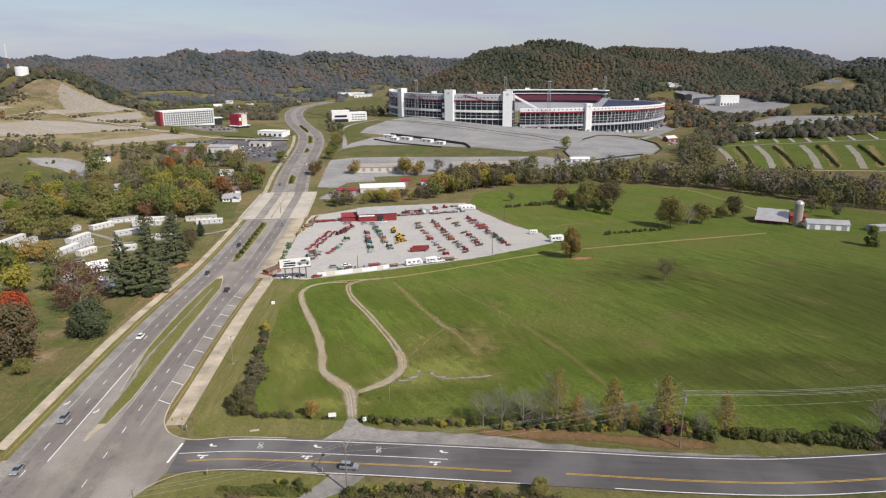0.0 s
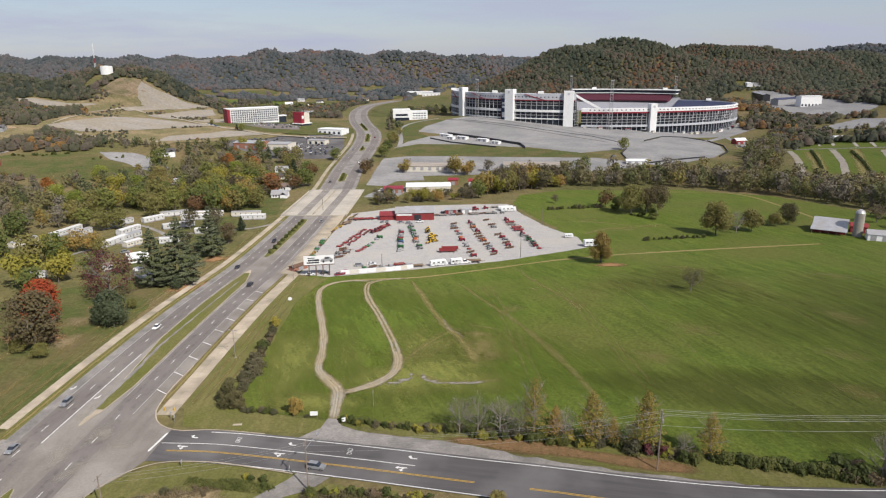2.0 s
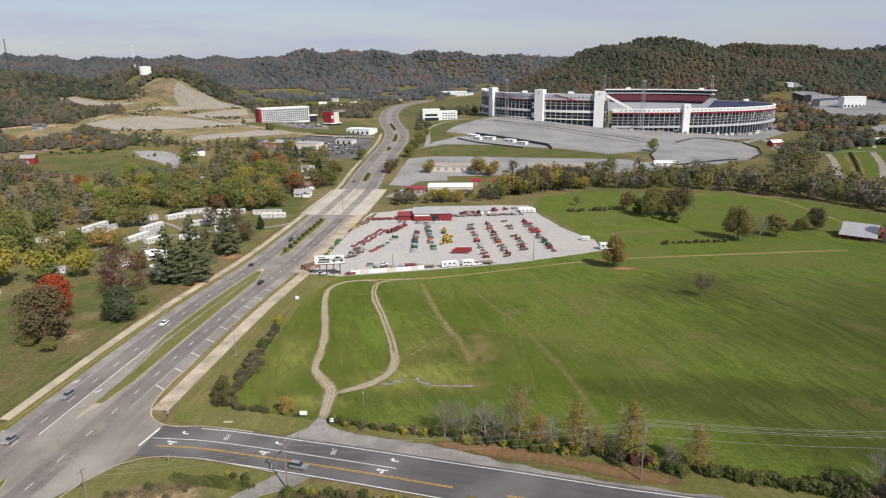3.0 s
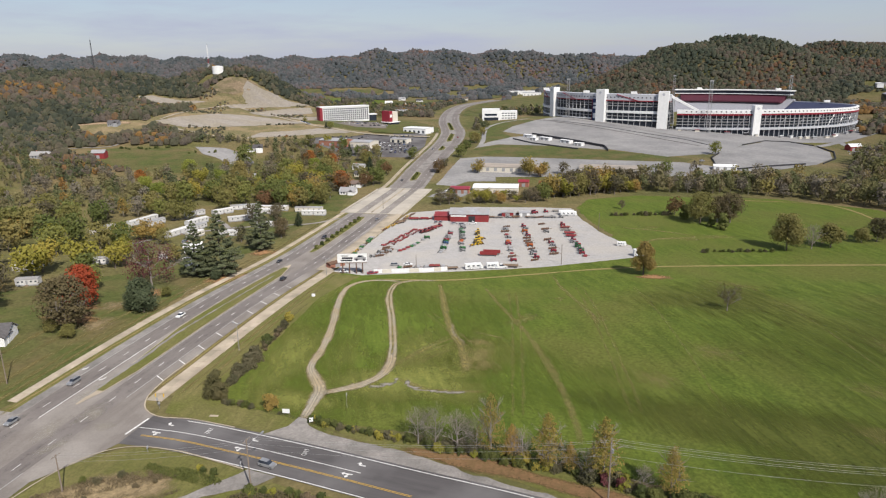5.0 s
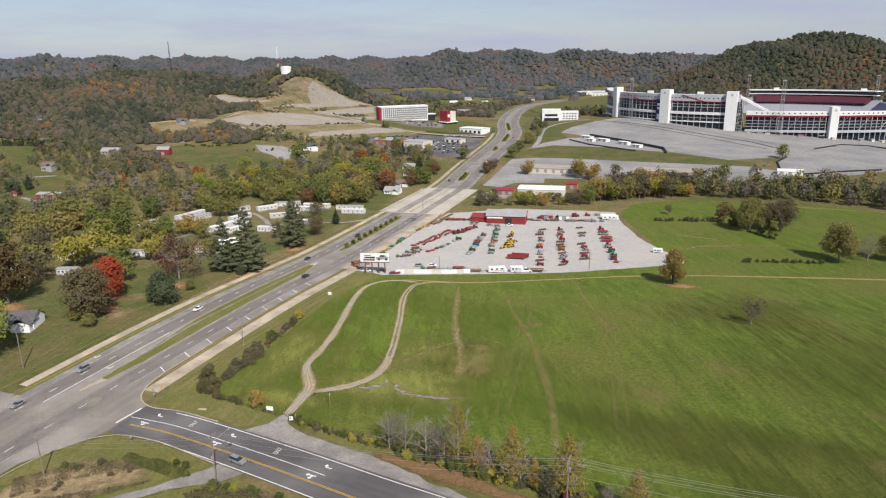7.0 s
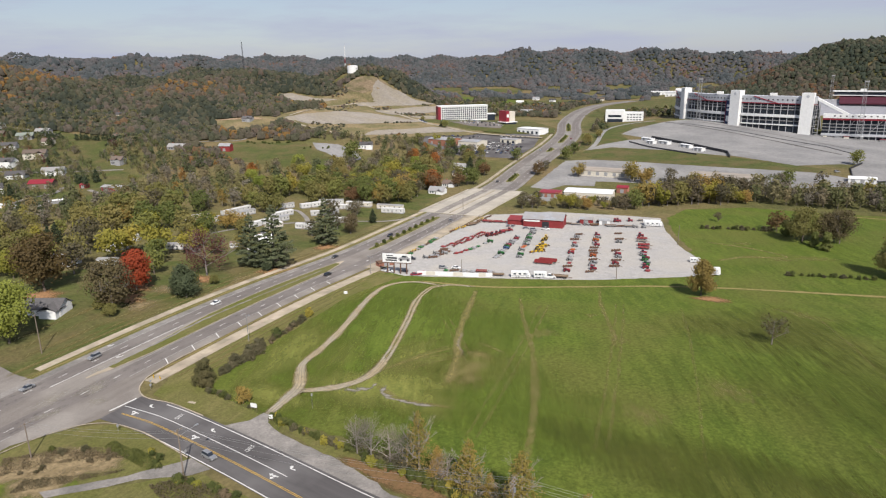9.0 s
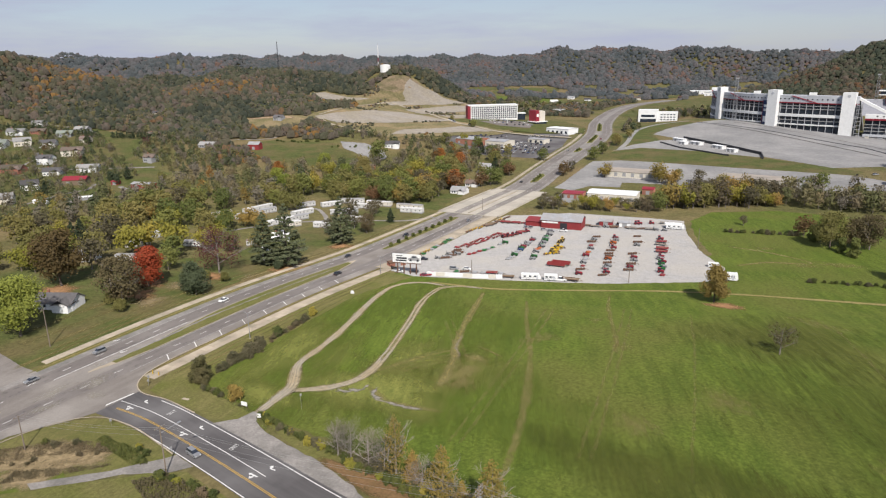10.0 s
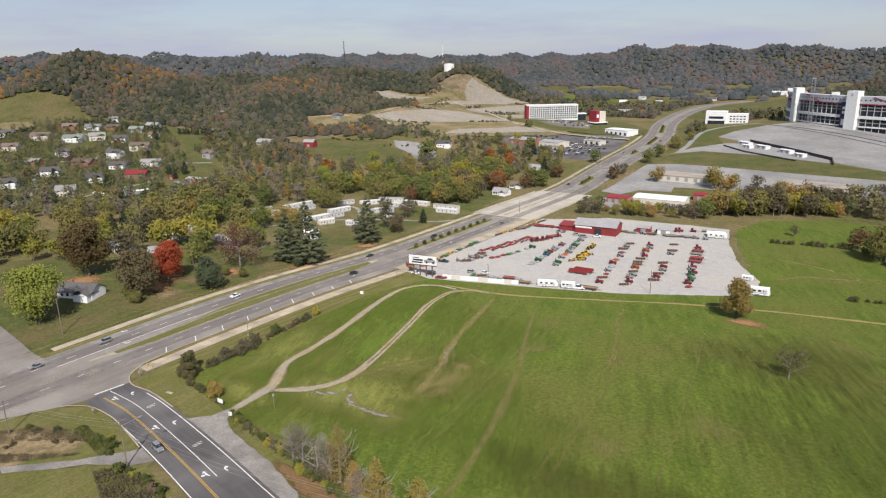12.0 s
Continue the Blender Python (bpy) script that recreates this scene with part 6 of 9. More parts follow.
for k, (x0, y0, x1, y1) in enumerate(CAMP_HEDGES):
    vs, fs, n = [], [], int(math.hypot(x1 - x0, y1 - y0) / 3.5)
    for a in range(n):
        v, f = crown("bush", 2.6, 4.4, 110, 0.9, 300 + a % 7)
        px, py = x0 + (x1 - x0) * a / n, y0 + (y1 - y0) * a / n
        if k > 3:
            if hedge_rnd.random() < 0.3:
                continue
            v = v * hedge_rnd.uniform(0.5, 1.2)
            px, py = px + hedge_rnd.uniform(-3, 3), py + hedge_rnd.uniform(-4, 4)
        vs.append(v + np.array([px, py, float(lie(px, py))]))
        fs.append(f + sum(len(u) for u in vs[:-1]))
    hedge = thing("hedge", "long clipped dark green hedge between camping lanes" if k < 4 else "row of dark shrubs across the pasture", "hedge")
    part("foliage", mesh_np("foliage", np.concatenate(vs), np.concatenate(fs), L_hedge), L_hedge, hedge)
for y0, y1 in ((608, 634), (742, 755), (800, 842), (888, 950)):
    for y in range(y0, y1, 7):
        place(T["farbush"], *hwy(y, -2.5), 0.9, y * 40, "dark shrub on the median")


# ---- woodland trees, each a thing of its own where the camera passes nearest ----
CLEAR = []   # (x, y, radius) kept free for houses and yards

# ---- stadium ----
CX, CY, RA, RB = 131.0, 1115.0, 222.0, 170.0


def rim(deg, inward=0.0):
    """A place on the stadium's oval and the way out of it."""
    a = radians(deg)
    p = Vector((CX + RA * math.cos(a), CY + RB * math.sin(a)))
    n = Vector((math.cos(a) / RA, math.sin(a) / RB)).normalized()
    return p - n * inward, n


def sweep(d0, d1, profile, n=0):
    """A closed profile of (metres inward, height) drawn along the oval; profile may be a function of the angle."""
    n = n or max(2, int(abs(d1 - d0) / 2.5))
    s, rows = Solid(), []
    for a in range(n + 1):
        deg = d0 + (d1 - d0) * a / n
        pr = profile(deg) if callable(profile) else profile
        rows.append([(*rim(deg, d)[0], z) for d, z in pr])
    m = len(rows[0])
    v = [p for r in rows for p in r]
    f = [(a * m + b, a * m + (b + 1) % m, (a + 1) * m + (b + 1) % m, (a + 1) * m + b) for a in range(n) for b in range(m)]
    return s.add(v, f + [tuple(range(m - 1, -1, -1)), tuple(n * m + b for b in range(m))])


def foot(deg):
    p, _ = rim(deg)
    return float(lie(p.x, p.y)) - 1.5


stadium = thing("stadium", "large oval racing stadium with white towers, glass galleries and red trim", "stadium")
TALL, LOW = (-192, -99), (-97, 42)
# tall grandstand
part("roof_band", sweep(*TALL, [(0, 53), (6, 53.5), (6, 44), (0, 45)]), M_band, stadium, "silver top band with a row of vents")
part("gallery_floor", sweep(*TALL, [(-0.8, 31.5), (8, 31.5), (8, 28.3), (-0.8, 28.3)]), M_white, stadium, "white gallery band")
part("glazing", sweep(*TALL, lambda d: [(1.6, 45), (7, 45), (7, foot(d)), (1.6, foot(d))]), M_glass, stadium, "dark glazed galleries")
part("trim", sweep(*TALL, [(-0.5, 44.9), (1.2, 44.9), (1.2, 43.9), (-0.5, 43.9)]), M_brightred, stadium, "red trim")
part("plinth", sweep(*TALL, lambda d: [(-0.6, 20.0), (2, 20.0), (2, 18.6), (-0.6, 18.6)]), M_white, stadium, "white lower band")
part("seating", sweep(*TALL, [(5, 52), (6, 52), (60, 12), (58, 10)]), M_seatgrey, stadium, "grey banked seating")
# lower bowl
part("parapet", sweep(*LOW, lambda d: [(0, 34 - max(0, d + 60) * 0.05), (3, 34.3 - max(0, d + 60) * 0.05), (3, 29 - max(0, d + 60) * 0.05), (0, 29.4 - max(0, d + 60) * 0.05)]), M_white, stadium, "white parapet with a row of openings")
part("trim", sweep(*LOW, lambda d: [(-0.6, 28.9 - max(0, d + 60) * 0.05), (2, 28.9 - max(0, d + 60) * 0.05), (2, 27.4 - max(0, d + 60) * 0.05), (-0.6, 27.4 - max(0, d + 60) * 0.05)]), M_brightred, stadium, "red band below the parapet")
# one dark sheet behind the columns stands for shade in the open galleries
part("glazing", sweep(*LOW, lambda d: [(3, 29 - max(0, d + 60) * 0.05), (8, 29 - max(0, d + 60) * 0.05), (8, foot(d)), (3, foot(d))]), M_glass, stadium, "dark glazed sheet standing for the shade in open galleries")
part("concourse", sweep(*LOW, [(-1, 11.8), (6, 11.8), (6, 9.2), (-1, 9.2)]), M_band, stadium, "silver concourse band")
part("seating", sweep(-97, -20, lambda d: [(3, 33 - max(0, d + 60) * 0.05), (4, 33 - max(0, d + 60) * 0.05), (58, 6), (56, 4)]), M_seatgrey, stadium, "grey banked seating")
part("seating", sweep(-20, 42, lambda d: [(3, 33 - max(0, d + 60) * 0.05), (4, 33 - max(0, d + 60) * 0.05), (58, 6), (56, 4)]), M_seatblue, stadium, "dark blue banked seating")
# far side of the bowl
part("seating", sweep(42, 168, [(2, 31), (3, 31), (58, 6), (56, 4)]), M_seatgrey, stadium, "grey banked seating on the far side")
part("seating", sweep(46, 92, [(1, 38.5), (22, 28), (22, 26), (0, 26)]), M_seat, stadium, "dark crimson upper seating")
part("press_box", sweep(44, 94, [(-8, 44), (6, 44), (6, 38), (-8, 38)]), M_glass, stadium, "dark glazed suites on the far side")
part("press_box_roof", sweep(43.5, 94.5, [(-9, 45.2), (8, 45.2), (8, 43.9), (-9, 43.9)]), M_white, stadium, "white roof edge of the suites")
part("press_box_edge", sweep(43.5, 94.5, [(-2, 39.2), (7, 39.2), (7, 38.0), (-2, 38.0)]), M_white, stadium, "white lower edge of the suites")
part("outer_wall", sweep(42, 168, lambda d: [(0, 32), (2, 32), (2, 0), (0, 0)]), M_band, stadium, "plain outer wall on the far side")
part("infield", Solid().prism([tuple(rim(d, 57)[0]) for d in range(0, 360, 10)], 3, 4.5), M_park, stadium, "paved infield")
# slanting end of the tall stand
part("stand_end", sweep(-99, -90, lambda d: [(0, 52 - (d + 99) * 2.0), (8, 52 - (d + 99) * 2.0), (8, 49 - (d + 99) * 2.0), (0, 49 - (d + 99) * 2.0)]), M_white, stadium, "white slanting end of the tall stand")
for d0, d1 in ((-186, -180), (-168, -160), (-145, -137), (-118, -110)):
    p, q = rim(d0, -0.6)[0], rim(d1, -0.6)[0]
    part("truss", Solid().tube((*p, 52.5), (*q, 44.5), 0.6, 0.6, 4), M_brightred, stadium, "red slanting truss")
vent = Solid().box(-0.4, 0, -0.85, 0.85, 0, 1.4).mesh("vent", M_dark)
for d, z in [(-190 + a * 1.45, 48.1) for a in range(62)] + [(-94 + a * 1.55, 31.2 - max(0, -34 + a * 1.55) * 0.05) for a in range(86)]:
    p, n = rim(d, -0.12)
    ob = part("vent", vent, M_dark, stadium)
    ob.matrix_basis = pose(p.x, p.y, z, 0, 0, math.degrees(math.atan2(n.y, n.x)))
# columns
col_tall = Solid().box(-0.35, 0.35, -0.3, 0.3, 0, 1).mesh("column", M_column)
for lo, hi, step, top in ((-191, -100, 2.1, 45), (-95, 40, 1.75, 29)):
    d = lo
    while d < hi:
        p, n = rim(d, 0.4)
        z0 = foot(d)
        ob = part("column", col_tall, M_column, stadium)
        ob.matrix_basis = pose(p.x, p.y, z0, 0, 0, math.degrees(math.atan2(n.y, n.x))) @ Matrix.Diagonal((1, 1, top - max(0, d + 60) * 0.05 * (top < 40) - z0, 1))
        d += step
# gallery rails and landings between the columns
for z in (24.2, 37.6, 41.0):
    part("gallery_rail", sweep(*TALL, [(0.7, z + 0.45), (1.3, z + 0.45), (1.3, z - 0.45), (0.7, z - 0.45)]), M_grey, stadium, "grey gallery rail")
for z in (15.4, 19.0, 22.6):
    part("gallery_rail", sweep(*LOW, [(1.6, z + 0.4), (2.4, z + 0.4), (2.4, z - 0.4), (1.6, z - 0.4)]), M_grey, stadium, "grey gallery rail")
# sloping braces in front of the lower galleries
for d in range(-92, 36, 7):
    p, q = rim(d, 0.8)[0], rim(d + 3.4, 0.8)[0]
    part("brace", Solid().tube((*p, 11.8), (*q, 27.2 - max(0, d + 60) * 0.05), 0.28, 0.28, 4), M_steel, stadium, "pale sloping brace")
# booths along the foot of the bowl
booth_rnd = random.Random(12)
for d in range(-96, 20, 3):
    if booth_rnd.random() < 0.75:
        p, n = rim(d + booth_rnd.uniform(-0.8, 0.8), -booth_rnd.uniform(3, 9))
        z = float(lie(p.x, p.y))
        booth = thing("booth", "small flat-roofed booth at the foot of the stadium", "booth", pose(p.x, p.y, z, 0, 0, math.degrees(math.atan2(n.y, n.x))), group="stadium booths")
        w, h = booth_rnd.uniform(1.5, 3.4), booth_rnd.uniform(2.4, 3.4)
        part("wall", Solid().box(-1.5, 1.5, -w, w, -0.4, h), booth_rnd.choice((M_white, M_grey, M_cream, M_dark)), booth)
        part("roof", Solid().box(-1.8, 2.2, -w - 0.3, w + 0.3, h, h + 0.25), booth_rnd.choice((M_white, M_band, M_brightred)), booth)
# towers
for deg, w, top in ((-152, 11, 59.5), (-124, 13, 59), (-101.5, 13, 57.5), (-72, 9, 40.0)):
    p, n = rim(deg, 0)
    s = Solid().box(-5, 5, -w / 2, w / 2, foot(deg), top)
    t = part("tower", s, M_white, stadium, "plain white stair tower")
    t.matrix_basis = pose(p.x, p.y, 0, 0, 0, math.degrees(math.atan2(n.y, n.x)))
    part("emblem", Solid().tube((5.0, 0, top - 4), (5.25, 0, top - 4), 1.7, 1.7, 12), M_band, t, "round grey emblem")
p, n = rim(-126.8, -1)
b = part("banner", Solid().box(-0.5, 1.2, -3.4, 3.4, 17, 46), M_banner, stadium, "tall navy and white banner beside a tower")
b.matrix_basis = pose(p.x, p.y, 0, 0, 0, math.degrees(math.atan2(n.y, n.x)))
for z0, z1 in ((20, 27), (33, 36), (38, 41)):
    part("bar", Solid().box(1.2, 1.35, -2, 2, z0, z1), M_white, b, "white bar of unreadable writing")
part("edge", Solid().box(-0.4, 1.4, -3.9, -3.4, 17, 46).box(-0.4, 1.4, 3.4, 3.9, 17, 46), M_brightred, b, "red frame")
# stair frame beside the third tower
p, n = rim(-98.6, -3)
st = Solid()
for a in range(9):
    st.box(-2, 2, -2.5, 2.5, 8 + a * 4.4, 8.4 + a * 4.4)
for x in (-2, 2):
    for y in (-2.5, 2.5):
        st.box(x - 0.2, x + 0.2, y - 0.2, y + 0.2, 3, 46)
so = part("stair_frame", st, M_grey, stadium, "open steel stair frame")
so.matrix_basis = pose(p.x, p.y, 0, 0, 0, math.degrees(math.atan2(n.y, n.x)))
# small huts along the roofs
for deg, z in ((84, 45.2), (50, 45.2), (24, 30), (-170, 53.4), (-132, 53.4), (-112, 53.4)):
    p, n = rim(deg, 3)
    part("roof_hut", Solid().box(p.x - 4, p.x + 4, p.y - 2, p.y + 2, z, z + 3.2), M_white, stadium)


def light_mast(x, y, top):
    """A lattice mast with a lamp rack."""
    z = float(lie(x, y)) - 0.3
    ob = thing("light_mast", "tall grey lattice floodlight mast", "light mast", pose(x, y, z), group="floodlight masts")
    h, w = top - z, 2.1
    for i, (a, b) in enumerate(((-w, -w), (w, -w), (w, w), (-w, w))):
        part("leg", Solid().tube((a, b, 0), (a * 0.75, b * 0.75, h), 0.22, 0.18, 4), M_steel, ob)
    br, k = Solid(), int(h / 4.2)
    for a in range(k):
        z0, z1 = h * a / k, h * (a + 1) / k
        s0, s1 = 1 - 0.25 * a / k, 1 - 0.25 * (a + 1) / k
        c = [(-w, -w), (w, -w), (w, w), (-w, w)]
        for i in range(4):
            p, q = c[i], c[(i + 1) % 4]
            br.tube((p[0] * s0, p[1] * s0, z0), (q[0] * s1, q[1] * s1, z1), 0.1, 0.1, 3)
            br.tube((p[0] * s1, p[1] * s1, z1), (q[0] * s1, q[1] * s1, z1), 0.1, 0.1, 3)
    part("bracing", br, M_steel, ob)
    part("lamp_rack", Solid().box(-2.4, 2.4, -0.5, 0.5, h, h + 1.6), M_grey, ob)
    return ob


for x, y, top in ((-42, 1000, 71), (142, 936, 70), (111, 1262, 68), (289, 1240, 67)):
    light_mast(x, y, top)

# ---- buildings ----
def windows(ob, face, x0, x1, z0, z1, cols, rows, w, h, name="window", material=None, recess=0.12):
    """Rows of single windows on a wall that lies across y = face, looking towards -y."""
    me = Solid().box(-w / 2, w / 2, -0.05, recess, 0, h).mesh(name, material or M_glass)
    for a in range(cols):
        for b in range(rows):
            o = part(name, me, material or M_glass, ob)
            o.matrix_basis = pose(x0 + (x1 - x0) * (a + 0.5) / cols, face, z0 + (z1 - z0) * (b + 0.5) / rows - h / 2)


def clear_of(x, y, r):
    CLEAR.append((x, y, r))


hx, hy = -366, 871
hotel = thing("hotel", "white seven-storey hotel slab with a red end and rows of windows", "hotel", stand(hx, hy, 41))
part("wall", Solid().box(0, 70, 0, 17, -3, 18.6), M_white, hotel, "white wall")
part("roof", Solid().box(-0.6, 70.6, -0.6, 17.6, 18.6, 19.6), M_white, hotel, "flat white roof edge")
part("end_wall", Solid().box(-1.2, 2.6, -0.4, 17.5, -3, 18.9), M_brightred, hotel, "bright red end wall")
windows(hotel, 0, 3.5, 69, 0.2, 17.8, 22, 6, 2.0, 1.9)
for z in (2.95, 5.95, 8.9, 11.8, 14.8):
    part("sill", Solid().box(8, 69.5, -0.25, 0, z, z + 0.3), M_grey, hotel)
windows(part("end_bay", Solid().box(-1.5, -1.2, 3, 14, 0, 17), M_brightred, hotel), 0, 0.5, 6.5, 0.2, 17.8, 2, 6, 1.6, 1.2)
part("annexe", Solid().box(70, 82, 3, 14, -3, 6), M_glass, hotel, "low glazed annexe")
part("annexe_roof", Solid().box(69.8, 83, 2.4, 14.6, 6, 7.2), M_white, hotel)
tower = thing("hotel_tower", "narrow white and red block beside the highway", "building", stand(-272, 890, 62))
part("wall", Solid().box(0, 15, 0, 15, -2, 17.5), M_cream, tower, "cream wall")
part("corner_wall", Solid().box(-0.5, 5, -0.4, 15.4, 2, 18.6), M_brightred, tower, "bright red corner")
part("ground_floor", Solid().box(-2, 16, -2, 15, -2, 3), M_glass, tower)
part("canopy", Solid().box(-3, 17, -3, 15.4, 3, 4), M_white, tower)
part("sign", Solid().box(0.5, 4, -0.6, -0.4, 10, 14), M_white, tower, "white square sign with unreadable marks")
clear_of(-330, 900, 50), clear_of(-262, 905, 35)
wb = thing("office_building", "white modern office of two cubic blocks with dark windows", "building", stand(-168, 1004, 12))
part("wall", Solid().box(0, 26, 0, 20, -2, 17).box(26, 52, 3, 20, -2, 14), M_white, wb, "white wall")
part("entrance", Solid().box(3, 24, -0.6, 1, -2, 5).box(4, 22, -0.4, 0.3, 7.5, 10.5), M_glass, wb, "dark glazed entrance")
windows(wb, 3, 29, 50, 2, 12.5, 5, 3, 2.6, 1.5)
clear_of(-142, 1010, 45)


def low_building(name, x, y, turn, w, d, h, wall, roof, label, category="building", ridge=1.2, doors=2, door_mat=None):
    """A plain long shed with a low gable roof and doors."""
    ob = thing(name, label, category, stand(x, y, turn))
    part("wall", Solid().box(-w / 2, w / 2, -d / 2, d / 2, -1.5, h), wall, ob)
    part("roof", Solid().gable(-w / 2 - 0.4, w / 2 + 0.4, -d / 2 - 0.4, d / 2 + 0.4, h + 0.1, h + ridge), roof, ob)
    part("gable_end", Solid().add([(-w / 2, -d / 2, h - 0.1), (-w / 2, d / 2, h - 0.1), (-w / 2, 0, h + ridge - 0.3), (w / 2, -d / 2, h - 0.1), (w / 2, d / 2, h - 0.1), (w / 2, 0, h + ridge - 0.3)], [(0, 1, 2), (5, 4, 3), (0, 3, 4, 1), (1, 4, 5, 2), (2, 5, 3, 0)]), wall, ob)
    for a in range(doors):
        cx = -w / 2 + w * (a + 0.5) / doors
        part("door", Solid().box(cx - 1.5, cx + 1.5, -d / 2 - 0.08, -d / 2 + 0.1, 0, min(3.2, h - 0.4)), door_mat or M_grey, ob)
    clear_of(x, y, max(w, d) * 0.55 + 4)
    return ob


low_building("warehouse", -56, 570, 8, 38, 20, 5.2, M_cream, M_white, "long cream warehouse with a pale low roof", "warehouse", 1.4, 5)
low_building("store", -84, 556, 8, 16, 14, 4.2, M_brick, M_brightred, "low store with a bright red roof edge", "store", 0.9, 3)
low_building("store", -18, 603, 4, 11, 9, 4.5, M_white, M_brightred, "small white store with a bright red roof", "store", 2.0, 2)
low_building("store", -38, 606, 4, 9, 9, 4.5, M_brick, M_brightred, "small shed with a bright red roof", "store", 1.6, 1)
low_building("market_hall", -62, 662, 2, 62, 24, 4, M_cream, M_hallroof, "long low hall with a pale flat roof", "building", 0.8, 8)
low_building("market_hall", 34, 668, 0, 56, 24, 4.2, M_cream, M_hallroof, "long low hall with a pale flat roof", "building", 0.8, 7)
low_building("workshop", -278, 728, -10, 32, 22, 6, M_brick, M_tin, "brick workshop with a pale metal roof", "workshop", 2.2, 3)
low_building("workshop", -246, 736, -6, 26, 22, 6, M_cream, M_tin, "pale workshop with a grey metal roof", "workshop", 1.6, 4)
low_building("dealership", -216, 846, -15, 34, 20, 6, M_white, M_white, "white flat-roofed dealership beside the highway", "building", 0.6, 5, M_glass)
low_building("dealership", -214, 772, -10, 22, 12, 4.5, M_cream, M_tin, "small pale dealer's office building", "building", 0.8, 3, M_glass)
low_building("red_barn", 300, 900, 20, 15, 11, 5, M_red, M_white, "red barn with a white roof beside the lot", "barn", 3, 2)
low_building("red_barn", -465, 569, 20, 13, 9, 5.5, M_red, M_tin, "small red barn on the pasture", "barn", 3, 1)
low_building("red_shed", -415, 396, 15, 21, 9, 4, M_red, M_tin, "low red shed with a pale metal roof", "shed", 1.5, 2)
low_building("long_hall", -250, 1830, 12, 70, 20, 8, M_white, M_white, "far long white hall under the wooded hill", "building", 1.2, 6)
low_building("long_hall", -205, 1720, 8, 45, 18, 7, M_white, M_tin, "far white hall under the wooded hill", "building", 1.2, 5)
low_building("strip_tower", 505, 1222, 10, 36, 16, 16, M_white, M_white, "white control building of the racing strip", "building", 0.8, 6, M_glass)
low_building("grandstand", 480, 1262, 40, 60, 14, 8, M_grey, M_seatblue, "low blue grandstand along the racing strip", "grandstand", 2.5, 6)
low_building("grandstand", 462, 1330, 82, 110, 12, 9, M_dark, M_seatgrey, "long grey grandstand beside the racing strip", "grandstand", 2.0, 8)
low_building("strip_shed", 470, 1430, 80, 40, 10, 6, M_white, M_white, "white shed at the head of the racing strip", "building", 0.8, 4)
low_building("wash_house", 421, 901, 20, 22, 8, 3.5, M_white, M_white, "long low white building by the camping field", "building", 0.6, 4)
low_building("ticket_tent", 138, 690, 0, 20, 9, 3, M_white, M_white, "white and red marquee at the lot", "tent", 1.8, 3)


def house(x, y, turn, w, d, h, wall, roof, label, wing=True):
    """A house: walls, gable roof, chimney, windows, door and a wing."""
    ob = thing("house", label, "house", stand(x, y, turn), group="valley houses")
    r = d * 0.33
    s = Solid().box(-w / 2, w / 2, -d / 2, d / 2, -1.5, h)
    s.add([(-w / 2, -d / 2, h), (-w / 2, d / 2, h), (-w / 2, 0, h + r - 0.2), (w / 2, -d / 2, h), (w / 2, d / 2, h), (w / 2, 0, h + r - 0.2)], [(0, 1, 2), (5, 4, 3)])
    part("wall", s, wall, ob)
    part("roof", Solid().gable(-w / 2 - 0.5, w / 2 + 0.5, -d / 2 - 0.6, d / 2 + 0.6, h - 0.15, h + r), roof, ob)
    if wing:
        ww = w * 0.42
        part("wing", Solid().box(w / 2 - ww, w / 2 - 0.2, -d / 2 - d * 0.3, -d / 2 + 0.2, -1.5, h - 0.3), wall, ob)
        m = Solid().gable(-d / 2 - d * 0.3 - 0.4, 0, -ww / 2 - 0.3, ww / 2 + 0.3, h - 0.4, h + r * 0.7)
        wr = part("wing_roof", m, roof, ob)
        wr.matrix_basis = pose(w / 2 - ww / 2 - 0.1, 0, 0, 0, 0, 90)
    part("chimney", Solid().box(-w * 0.3, -w * 0.3 + 0.9, 0.6, 1.5, h, h + r + 0.9), M_brick, ob)
    part("door", Solid().box(-0.55, 0.55, -d / 2 - 0.08, -d / 2 + 0.1, 0.1, 2.2), M_dark, ob)
    for a in (-0.36, -0.2, 0.16):
        part("window", Solid().box(a * w - 0.6, a * w + 0.6, -d / 2 - 0.06, -d / 2 + 0.1, 1.0, 2.3), M_glass, ob)
    if h > 4.5:
        for a in (-0.34, 0, 0.3):
            part("window", Solid().box(a * w - 0.55, a * w + 0.55, -d / 2 - 0.06, -d / 2 + 0.1, 3.9, 5.1), M_glass, ob)
    clear_of(x, y, max(w, d) * 0.5 + (1.5 if x < -440 else 4))
    return ob


low_building("red_barn", -485, 376, 35, 20, 11, 4.5, M_wood, M_brightred, "open barn with a bright red metal roof", "barn", 3.0, 2)
low_building("field_shed", -430, 316, 20, 12, 5, 2.6, M_white, M_white, "long white shed on the lawn", "shed", 0.8, 1)
low_building("red_shed", -451, 392, 20, 6, 5, 3, M_red, M_red, "small red shed among evergreens", "shed", 1.0, 1)
low_building("poultry_shed", -416, 342, 70, 14, 4, 2.6, M_grey, M_white, "narrow white-roofed shed beside the lane", "shed", 0.8, 2)

